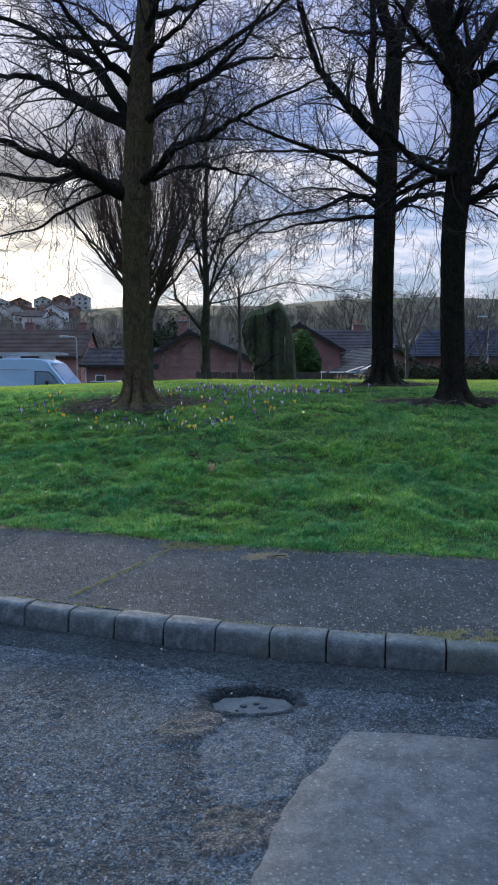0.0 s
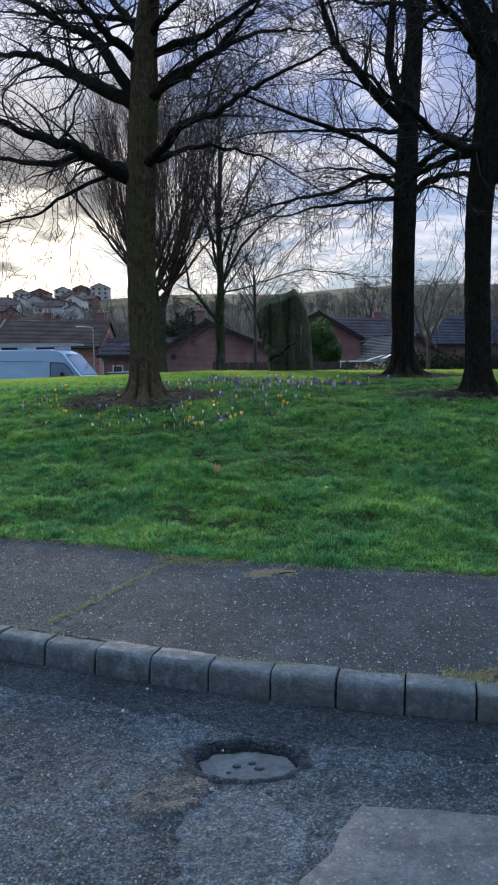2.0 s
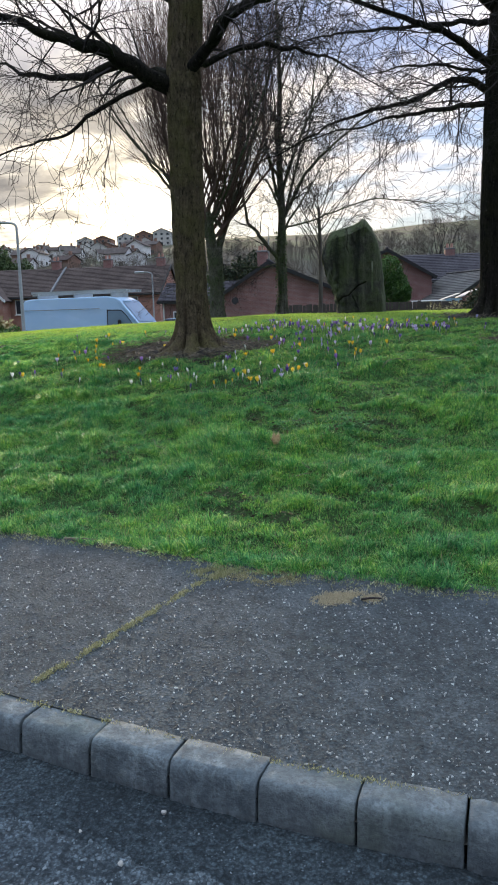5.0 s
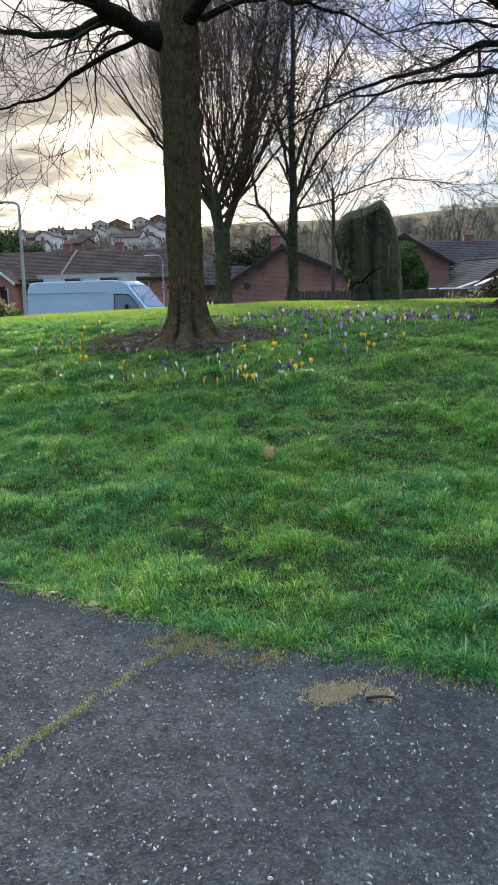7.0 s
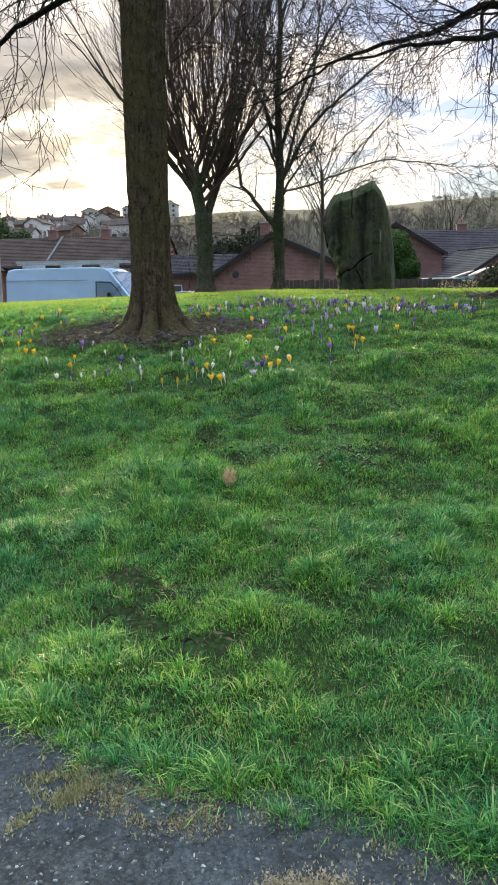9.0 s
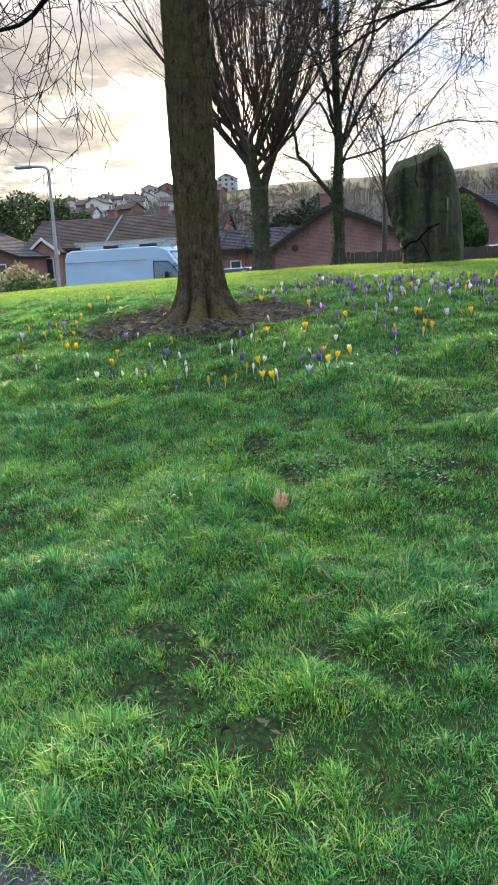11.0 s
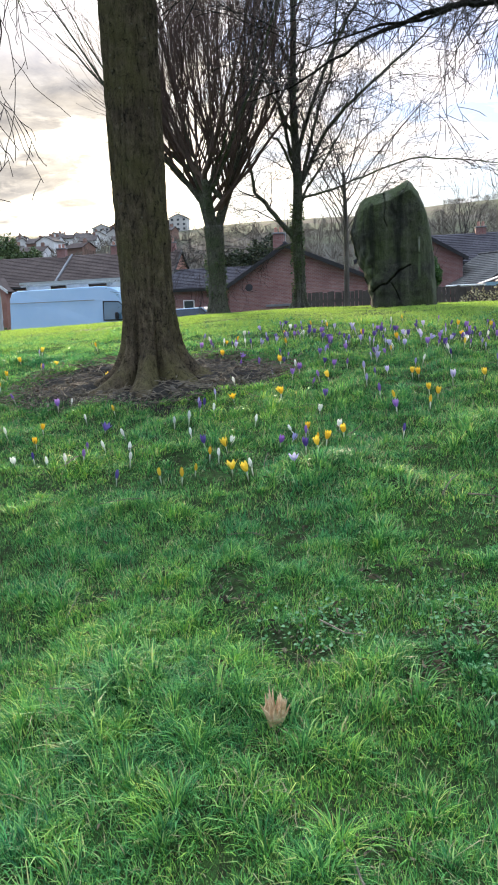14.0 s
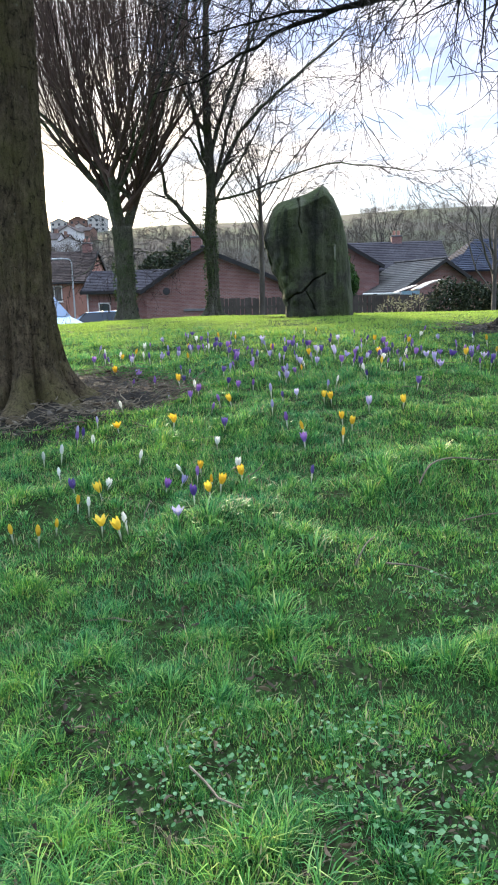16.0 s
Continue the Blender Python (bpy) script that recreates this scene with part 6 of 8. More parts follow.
def small_tree(base, height, seed, label, spread_=0.9, n=9, mat=None, thick=0.75):
    t = empty("tree", base, label, "tree", "bare trees beyond the green")
    rng = random.Random(seed)
    mat = mat or MAT_TWIG
    tr = Tubes()
    tr.add(smooth_line([(0, 0, -0.1), (0.03, 0, height * 0.3), (0, 0, height * 0.55)], 8), [height * 0.012 * (1 - 0.06 * i) for i in range(9)], 8)
    tr.object("trunk", mat, t)
    tw = Tubes()
    for j in range(n):
        a = j * 2.4
        d = Vector((math.cos(a) * spread_ * 0.6, math.sin(a) * spread_ * 0.6, 1))
        grow(tw, rng, Vector((0, 0, height * (0.28 + 0.27 * j / n))), d, height * rng.uniform(0.4, 0.62), height * 0.0050 * thick, 1, -0.02, (7, 6, 5), (5, 4, 3, 3), 0.13, (0.4, 0.7), 0.6, 0.003)
    tagged(tw.object("crown", mat, t, "", False), kind="stuff")
    return t


small_tree((4.75, 24.5, 0.0), 5.6, 5, "bare garden tree with pale branches near the hedge", 1.0, 11, MAT_TWIG_PALE)
small_tree((-0.45, 22.0, 0.95), 5.6, 71, "young slender bare tree beside the standing stone", 1.35, 22, MAT_TWIG_PALE, 0.5)
small_tree((9.6, 33.0, -0.5), 6.2, 6, "bare rounded tree beyond the hedge", 1.0, 11, MAT_TWIG_PALE)
small_tree((7.9, 30.0, -0.4), 4.6, 7, "thin bare tree beyond the fence", 0.9, 9)
small_tree((12.6, 38.0, -0.8), 6.5, 8, "bare tree beside the blue-black roof", 1.0, 10)
for i, (x, y, hh) in enumerate(((15.6, 130, 18), (19.5, 132, 11), (12.0, 128, 9), (24, 140, 8), (-10, 120, 9), (-4, 115, 8), (2, 118, 8), (9, 118, 7), (30, 125, 8), (-36, 150, 9), (-44, 160, 10))):
    small_tree((x, y, float(rough_land(x, y)) - 0.2), hh, 100 + i, "bare tree in the valley behind the houses", 0.45 if i < 3 else 0.9, 14 if i == 0 else 10)


# ---- soil, twigs and roots below the trees ----
def soil_patch(cx, cy, rx, ry, seed, label):
    n, rings = 56, 9
    rng = random.Random(seed)
    v, f = [], []
    for i in range(rings + 1):
        q = i / rings
        for s in range(n):
            a = 2 * math.pi * s / n
            e = 1 + 0.22 * noise.noise(Vector((math.cos(a) * 1.6, math.sin(a) * 1.6, seed))) + 0.07 * noise.noise(Vector((math.cos(a) * 6, math.sin(a) * 6, seed)))
            x, y = cx + math.cos(a) * rx * q * e, cy + math.sin(a) * ry * q * e
            z = float(rough_land(x, y)) + 0.045 * (1 - q ** 4) - 0.02 * q ** 6 + 0.02 * noise.noise(Vector((x * 5, y * 5, seed)))
            v.append((x, y, z))
    for i in range(rings):
        for s in range(n):
            s2 = (s + 1) % n
            f.append((i * n + s, i * n + s2, (i + 1) * n + s2, (i + 1) * n + s))
    tagged(obj_from("soil_patch", v, f, MAT_SOIL, smooth=True), label, "soil", kind="structure")


SOIL = [(-1.70, 11.55, 1.08, 0.84), (2.75, 11.15, 1.25, 0.65), (2.45, 14.2, 1.0, 0.6)]
for i, (cx, cy, rx, ry) in enumerate(SOIL):
    soil_patch(cx, cy, rx, ry, 3 + i, "bare dark soil strewn with twigs round a trunk")


def in_soil(x, y, grow_=1.0):
    m = np.zeros(np.shape(x), bool)
    for cx, cy, rx, ry in SOIL:
        m |= ((x - cx) / (rx * grow_)) ** 2 + ((y - cy) / (ry * grow_)) ** 2 < 1
    return m


def litter(count, seed, area, lo, hi, mat, name, label, category, flat=True, r=0.004):
    rng = random.Random(seed)
    t = Tubes()
    for _ in range(count):
        x, y = area(rng)
        z = float(rough_land(x, y)) + rng.uniform(0.02, 0.07)
        a = rng.uniform(0, 6.28)
        ln = rng.uniform(lo, hi)
        d = Vector((math.cos(a), math.sin(a), rng.uniform(-0.05, 0.12)))
        p = Vector((x, y, z))
        pts = [p]
        for i in range(3):
            d = (d + rnd_dir(rng, 0.16)).normalized()
            p = p + d * ln / 3
            p.z = max(p.z, float(rough_land(p.x, p.y)) + 0.015)
            pts.append(p.copy())
        rr = r * rng.uniform(0.5, 1.4)
        t.add(pts, [rr, rr * 0.9, rr * 0.8, rr * 0.5], 4)
    tagged(t.object(name, mat, smooth=False), label, category, kind="stuff")


def soil_area(rng):
    cx, cy, rx, ry = SOIL[0] if rng.random() < 0.7 else SOIL[rng.randint(1, 2)]
    a, q = rng.uniform(0, 6.28), math.sqrt(rng.random()) * 1.05
    return cx + math.cos(a) * rx * q, cy + math.sin(a) * ry * q


litter(1900, 4, soil_area, 0.03, 0.15, MAT_LITTER, "fallen_twigs", "thin fallen twigs lying on bare soil", "twigs", r=0.0032)
litter(50, 5, lambda g: (g.uniform(-1.6, 2.2), g.uniform(7.0, 12.0)), 0.08, 0.3, MAT_LITTER, "lawn_twigs", "thin fallen twigs lying in the lawn", "twigs", r=0.0025)


def one_twig(name, line, r, label, mat=None):
    t = Tubes()
    pts = []
    for x, y, h in line:
        pts.append((x, y, float(rough_land(x, y)) + h if y > float(grass_y(x)) + 0.02 else float(pave_z(x, y)) + h))
    pts = smooth_line(pts, 12)
    t.add(pts, [r * (1 - 0.5 * i / 12) for i in range(13)], 6)
    tagged(t.object(name, mat or MAT_LITTER), label, "branch")


one_twig("fallen_branch", [(0.49, 9.65, 0.03), (0.55, 9.73, 0.06), (0.66, 9.81, 0.06), (0.84, 9.84, 0.06), (1.2, 9.86, 0.05)], 0.0045, "thin pale fallen branch lying in the grass")
one_twig("fallen_branch", [(0.28, 9.04, 0.04), (0.38, 9.02, 0.05), (0.47, 9.0, 0.05)], 0.0035, "short pale fallen branch lying in the grass")
one_twig("fallen_branch", [(0.61, 9.43, 0.04), (0.73, 9.43, 0.05), (0.9, 9.44, 0.04)], 0.0035, "short grey fallen branch lying in the grass")
one_twig("fallen_branch", [(0.18, 9.03, 0.04), (0.22, 9.10, 0.06), (0.26, 9.18, 0.05)], 0.0035, "crooked twig lying in the grass")
one_twig("pavement_twig", [(-1.47, 6.50, 0.012), (-1.37, 6.475, 0.018), (-1.27, 6.47, 0.012)], 0.006, "thin pale twig on the pavement edge")
one_twig("pavement_twig", [(0.20, 5.70, 0.012), (0.245, 5.705, 0.016), (0.29, 5.71, 0.012)], 0.006, "short dark stick on the pavement", MAT_TWIG)


rg_ = random.Random(33)
for variant in range(3):
    bm = bmesh.new()
    bmesh.ops.create_icosphere(bm, subdivisions=2, radius=0.028)
    for vtx in bm.verts:
        vtx.co *= 1 + 0.35 * noise.noise(vtx.co * 40 + Vector((variant * 3, 0, 0)))
    gm = bpy.data.meshes.new("pebble")
    bm.to_mesh(gm), bm.free()
    gm.materials.append(MAT_SOIL_STONE)
    for _ in range(7):
        x, y = rg_.uniform(-2.15, -0.9), rg_.uniform(10.86, 11.15)
        o = new("pebble", gm)
        o.location, o.rotation_euler = (x, y, float(rough_land(x, y)) + 0.042), (rg_.random(), rg_.random(), rg_.random() * 6)
        o.scale = (rg_.uniform(0.35, 1.0), rg_.uniform(0.35, 0.9), rg_.uniform(0.3, 0.6))
        tagged(o, "small grey stone lying on bare soil by the roots", "stone", "stones by the roots")

# the splintered stub in the lawn
stub = empty("broken_stub", (-0.362, 7.84, float(rough_land(-0.362, 7.84)) + 0.03), "splintered pale orange wooden stub standing in grass", "stub")
rs2 = random.Random(2)
for i in range(30):
    t = Tubes()
    a, lean_, top = i * 2.4 + rs2.uniform(-0.4, 0.4), rs2.uniform(0.1, 1.0), rs2.uniform(0.045, 0.105)
    top *= 1 - 0.45 * lean_
    p0 = Vector((math.cos(a) * 0.012, math.sin(a) * 0.012, -0.02))
    p1 = Vector((math.cos(a) * 0.046 * lean_, math.sin(a) * 0.046 * lean_, top * 0.92))
    w_ = rs2.uniform(0.0035, 0.0075)
    t.add([p0, p0.lerp(p1, 0.55) + rnd_dir(rs2, 0.004), p1], [w_ * 1.4, w_, 0.0008], 4)
    t.object("splinter", MAT_CUT, stub, smooth=False)


def leaf_litter(count, seed, area, size, mat, name, label, category, tilt=0.35, height=0.03, curl=0.5, round_=0.0):
    """Loose leaves: pointed blades three strips wide, curled along and across."""
    rng = random.Random(seed)
    v, f = [], []
    for _ in range(count):
        x, y = area(rng)
        z = float(rough_land(x, y)) + height * rng.uniform(0.6, 1.7)
        a, s = rng.uniform(0, 6.28), size * rng.uniform(0.55, 1.3)
        d = Vector((math.cos(a), math.sin(a), rng.uniform(-tilt, tilt))).normalized()
        w = Vector((-math.sin(a), math.cos(a), rng.uniform(-tilt, tilt))).normalized()
        up = d.cross(w)
        c1, c2 = rng.uniform(-1, 1) * curl, rng.uniform(0.2, 1.3) * curl
        k = len(v)
        p = Vector((x, y, z))
        for r in range(5):
            u = r / 4
            half = (0.30 + 0.16 * round_) * s * max(0.04, math.sin(math.pi * (0.06 + 0.90 * u)) ** (0.9 - 0.4 * round_))
            c = p + d * s * (u - 0.5) + up * s * c1 * (u - 0.5) ** 2 * 1.6
            for q in (-1, 0, 1):
                e = half * (1 + rng.uniform(-0.18, 0.18)) * q
                v.append(tuple(c + w * e * (1 - 0.25 * c2) + up * abs(e) * c2))
        for r in range(4):
            for q in (0, 1):
                i = k + r * 3 + q
                f.append((i, i + 1, i + 4, i + 3))
    tagged(obj_from(name, v, f, mat), label, category, kind="stuff")


CLUMPS = [(-0.41, 8.87), (-0.57, 8.50), (-0.55, 8.35), (-0.21, 8.31), (-0.29, 8.15), (-0.39, 8.24), (0.02, 8.21), (0.18, 8.22), (0.36, 8.28), (0.31, 8.07), (0.08, 8.07), (0.26, 8.13), (-0.06, 8.59), (0.12, 8.62), (0.52, 8.85), (-0.57, 8.01), (0.05, 7.99), (-0.89, 7.38), (-0.42, 6.94), (-0.08, 6.99), (-0.65, 7.08), (-0.46, 6.95), (-0.50, 6.77), (-0.61, 6.86), (-0.26, 6.62)]
WEEDS = [(-0.25, 8.24), (-0.30, 8.28), (-0.14, 8.28), (0.09, 8.32), (0.21, 8.09), (0.25, 8.02), (0.20, 8.17), (0.4, 8.9), (0.75, 9.1)]


hr_ = np.random.default_rng(40)
HOLLOWS = np.array([(x, y, 0.055 if y > 7.2 else 0.075) for x, y in CLUMPS] + [(x, y, r) for x, y, r in zip(hr_.uniform(-2.2, 2.0, 75), hr_.uniform(6.5, 11.0, 75), 0.02 + 0.040 * hr_.random(75) ** 2)])


def clump_area(s, spots):
    def area(g):
        cx, cy = spots[g.randrange(len(spots))]
        return cx + g.gauss(0, s), cy + g.gauss(0, s)
    return area


leaf_litter(170, 9, clump_area(0.05, CLUMPS), 0.030, MAT_LEAF_DEAD, "dead_leaves", "curled brown dead leaves lying in the lawn", "leaves", 0.5, 0.026, 1.2, -0.6)
leaf_litter(900, 10, clump_area(0.085, WEEDS), 0.0115, MAT_WEED, "clover_weeds", "small round-leaved weeds growing in the lawn", "weeds", 0.5, 0.045, 0.3, 1.0)
leaf_litter(60, 14, lambda g: (g.uniform(-1.3, 1.6), g.uniform(6.6, 10.5)), 0.028, MAT_LEAF_DEAD, "dead_leaves", "scattered brown dead leaves in the lawn", "leaves", 0.4, 0.026, 1.0, -0.6)
leaf_litter(5200, 16, clump_area(0.05, [(float(h[0]), float(h[1])) for h in HOLLOWS]), 0.013, MAT_LEAF_DEAD, "leaf_crumbs", "crumbled brown leaf bits in bare pockets of the lawn", "leaves", 0.5, 0.010, 0.5, -0.4)
leaf_litter(3600, 15, soil_area, 0.032, MAT_LITTER, "bark_mulch", "small pale wood chips strewn over bare soil", "chips", 0.6, 0.03, 0.6, -0.7)
leaf_litter(300, 12, soil_area, 0.05, MAT_LEAF_DEAD, "soil_leaves", "brown leaves lying on bare soil", "leaves", 0.4, 0.035, 0.9, -0.5)



# ---- crocuses ----
def petal_cup(n, height, width, openness, twist):
    """Pointed petals set round a cup."""
    v, f = [], []
    for p in range(n):
        a = 2 * math.pi * p / n + twist
        ca, sa = math.cos(a), math.sin(a)
        rows = 5
        lift = 0.94 if p % 2 else 1.0
        for r in range(rows + 1):
            u = r / rows
            out = width * (0.12 + 0.88 * math.sin(min(1.0, u * 1.25) * math.pi / 2)) * (1 + openness * u * u) * (0.92 if p % 2 else 1.0)
            if openness < 0.2:
                out *= 1 - 0.55 * max(0.0, u - 0.5) * 2
            half = width * 0.75 * math.sin(math.pi * (0.12 + 0.85 * u)) ** 0.8
            z = height * u * lift
            for s in (-1, 0, 1):
                k = out * (1.0 if s == 0 else 0.93)
                v.append((ca * k - sa * half * s, sa * k + ca * half * s, z))
        b = p * (rows + 1) * 3
        for r in range(rows):
            for s in (0, 1):
                i = b + r * 3 + s
                f.append((i, i + 1, i + 4, i + 3))
    return v, f


def crocus_mesh(style):
    height, width, op = {"bud": (0.046, 0.0085, 0.0), "cup": (0.046, 0.0135, 0.25), "open": (0.042, 0.016, 1.1)}[style]
    v, f = petal_cup(6, height, width, op, 0.3)
    me = bpy.data.meshes.new("flower_" + style)
    me.from_pydata(v, [], f)
    me.polygons.foreach_set("use_smooth", [True] * len(me.polygons))
    return me


def build_crocus(colour, style):
    c = empty("crocus", (0, 0, -5), {"purple": "bright purple crocus standing in the grass", "violet": "dark violet crocus standing in the grass", "lilac": "pale lilac crocus standing in the grass", "white": "slim white crocus standing in the grass", "yellow": "golden yellow crocus standing in the grass"}[colour], "crocus", "crocuses on the lawn")
    me = crocus_mesh(style)
    me.materials.append(MAT_PETAL[colour])
    fl = new("flower", me)
    fl.parent, fl.location = c, (0, 0, 0.050)
    if style != "bud":
        fl.rotation_euler = (0.12, 0.05, 0)
    part("stalk", cyl_bm(0.0030, 0.0038, 0.060, (0, 0, -0.005), 6), MAT_STALK, c, "pale flower stalk", True)
    for i in range(4):
        a = i * 1.7 + 0.4
        t = Tubes()
        pts = smooth_line([(0, 0, -0.01), (math.cos(a) * 0.02, math.sin(a) * 0.02, 0.05), (math.cos(a) * 0.05, math.sin(a) * 0.05, 0.085 - 0.01 * i)], 5)
        t.add(pts, [0.0022, 0.0024, 0.0022, 0.002, 0.0016, 0.0006], 3)
        t.object("leaf", MAT_CROCUS_LEAF, c, smooth=False)
    return c


PATCH = {}
PATCH["white"] = [(-0.95, 10.95), (-1.19, 10.22), (-1.11, 10.23), (-0.81, 9.87), (-0.82, 9.59), (-0.62, 9.4), (-0.6, 11.52), (-0.37, 10.37), (-2.04, 10.8), (-1.77, 10.38), (-1.73, 9.67), (-1.63, 9.66), (-1.49, 9.9), (-1.34, 9.81)]
PATCH["white"] += [(-1.95, 9.75), (-1.42, 10.05), (-1.02, 9.92), (-0.72, 10.15), (-0.48, 9.98), (-1.28, 9.62), (-0.98, 10.35), (-0.25, 10.05), (-2.2, 10.2)]
PATCH["yellow"] = [(-0.9, 10.59), (-0.8, 9.76), (-0.87, 9.61), (-0.9, 9.41), (-0.95, 9.36), (-1.06, 9.4), (-0.72, 9.39), (-0.64, 9.36), (-0.41, 10.0), (-0.35, 9.87), (-0.31, 9.77), (-0.34, 9.7), (-0.22, 9.84), (-0.61, 10.73), (-0.62, 10.63), (-0.34, 11.11), (0.27, 10.66), (0.31, 10.57), (0.24, 10.3), (0.07, 10.41), (0.2, 11.12), (0.24, 11.1), (0.59, 10.71), (0.09, 11.73), (-1.63, 10.51), (-1.95, 10.03), (-2.49, 10.44), (-2.88, 11.52), (-3.21, 13.09), (-1.99, 10.23), (-2.99, 11.87)]
PATCH["lilac"] = [(-1.14, 10.64), (-1.03, 10.66), (-0.44, 9.4), (-0.5, 9.89), (-0.76, 11.4), (0.42, 10.8), (-0.1, 10.73), (-0.11, 11.21), (0.04, 11.22)]
PATCH["purple"] = [(-1.1, 10.47), (-0.55, 9.83), (-0.42, 9.9), (-0.45, 10.93), (-0.4, 11.04), (-0.6, 11.21), (-0.56, 11.33), (-0.02, 10.55), (0.06, 10.25), (-2.6, 11.19), (-2.11, 10.76), (-1.55, 9.7), (-1.65, 10.02)]
PATCH["violet"] = [(-1.08, 10.52), (-0.39, 9.55), (-0.35, 10.56), (-0.92, 9.78), (0.07, 9.8), (-0.04, 11.12), (-1.64, 10.29), (-1.32, 9.5), (-1.86, 9.8)]
rc = random.Random(19)
# the looser drifts behind: mostly purple and lilac, thinning outwards
DRIFT = [(-0.2, 12.3, 0.55, 0.5, 42), (0.35, 12.6, 0.5, 0.45, 40), (-0.9, 12.7, 0.45, 0.35, 24), (0.95, 12.2, 0.4, 0.25, 20), (-0.4, 13.6, 0.7, 0.4, 26), (0.9, 13.4, 0.6, 0.3, 14), (1.2, 12.3, 0.25, 0.4, 16), (0.5, 11.8, 0.45, 0.3, 14), (-1.1, 13.0, 0.4, 0.4, 12), (-2.7, 11.9, 0.6, 0.8, 20), (-3.2, 10.6, 0.5, 0.5, 12)]
for cx, cy, sx, sy, count in DRIFT:
    for _ in range(count):
        pick = rc.choices(["purple", "violet", "lilac", "white", "yellow"], [22, 28, 32, 10, 8] if cx > -2 else [18, 12, 10, 10, 50])[0]
        PATCH[pick].append((cx + rc.gauss(0, sx), cy + rc.gauss(0, sy)))
for colour, places in PATCH.items():
    proto = {}
    for x, y in places:
        style = rc.choices(["bud", "cup", "open"], {"white": [80, 18, 2], "yellow": [40, 45, 15]}.get(colour, [58, 36, 6]))[0]
        m = pose(x, y, float(rough_land(x, y)) + rc.uniform(-0.015, 0.01), rc.gauss(0, 9), rc.gauss(0, 9), rc.uniform(0, 360))
        s = rc.uniform(0.82, 1.15)
        if style not in proto:
            proto[style] = build_crocus(colour, style)
            proto[style].matrix_basis = m @ Matrix.Diagonal((s, s, s, 1))
        else:
            copy_thing(proto[style], m).scale = (s, s, s)


# ---- road and pavement details ----
def slab(name, outline, surface, mat, label, category, thick=0.004, wobble=0.02, seed=1, sub=10):
    """A thin patch with an uneven edge, laid 4 mm over the surface below."""
    rng = random.Random(seed)
    ring = []
    for i, a in enumerate(outline):
        b = outline[(i + 1) % len(outline)]
        for s in range(sub):
            u = s / sub
            x, y = a[0] + (b[0] - a[0]) * u, a[1] + (b[1] - a[1]) * u
            ring.append((x + wobble * noise.noise(Vector((x * 7, y * 7, seed))) + rng.uniform(-1, 1) * wobble * 0.2, y + wobble * noise.noise(Vector((x * 7, y * 7, seed + 9))) + rng.uniform(-1, 1) * wobble * 0.2))
    cx, cy = sum(p[0] for p in ring) / len(ring), sum(p[1] for p in ring) / len(ring)
    v, f = [], []
    rings = [(0.0, thick), (0.5, thick), (0.97, thick), (1.0, -0.006)]
    for q, dz in rings:
        for x, y in ring:
            px, py = cx + (x - cx) * q, cy + (y - cy) * q
            v.append((px, py, float(surface(px, py)) + dz))
    n = len(ring)
    for r in range(len(rings) - 1):
        for s in range(n):
            s2 = (s + 1) % n
            f.append((r * n + s, r * n + s2, (r + 1) * n + s2, (r + 1) * n + s))
    return tagged(obj_from(name, v, f, mat, smooth=True), label, category, kind="structure")


def worn_patch(name, outline, mat, label, seed, lift=0.002, rough=0.0):
    """A ragged area of other dressing that follows the road's own lumps, in cells of 9 mm."""
    pts = np.array(outline)
    lo, hi = pts.min(0) - 0.09, pts.max(0) + 0.09
    gx, gy = np.meshgrid(np.arange(lo[0], hi[0], 0.009), np.arange(lo[1], hi[1], 0.009))
    wx, wy = gx + 0.05 * (value_noise(gx, gy, 16, seed) - 0.5) + 0.03 * (value_noise(gx, gy, 50, seed + 1) - 0.5), gy + 0.05 * (value_noise(gx, gy, 16, seed + 2) - 0.5) + 0.03 * (value_noise(gx, gy, 50, seed + 3) - 0.5)
    inside = np.zeros(gx.shape, bool)
    for (x0, y0), (x1, y1) in zip(pts, np.roll(pts, -1, 0)):
        cross = (y0 > wy) != (y1 > wy)
        inside ^= cross & (wx < (x1 - x0) * (wy - y0) / (y1 - y0 if y1 != y0 else 1e-9) + x0)
    # it thins out towards its rim and slips under the road's own surface
    soft = inside.astype(float)
    for _ in range(4):
        pad = np.pad(soft, 1)
        soft = (pad[:-2, 1:-1] + pad[2:, 1:-1] + pad[1:-1, :-2] + pad[1:-1, 2:] + soft) / 5
    rise = np.clip((soft - 0.08) / 0.72, 0, 1)
    inside = soft > 0.03
    z = road_top(gx, gy) - 0.010 * (1 - rise) ** 2 + lift * rise + rough * rise * (0.6 * value_noise(gx, gy, 24, seed + 4) + 0.4 * value_noise(gx, gy, 55, seed + 5))
    w = gx.shape[1]
    i = (np.arange(gx.shape[0] - 1)[:, None] * w + np.arange(w - 1)[None, :])[inside[:-1, :-1]]
    ob = quick_mesh(name, np.stack([gx, gy, z], -1).reshape(-1, 3), np.stack([i, i + 1, i + w + 1, i + w], 1), np.zeros((0, 3), int), mat)
    ob.data.polygons.foreach_set("use_smooth", [True] * len(ob.data.polygons))
    return tagged(ob, label, "road patch", kind="structure")


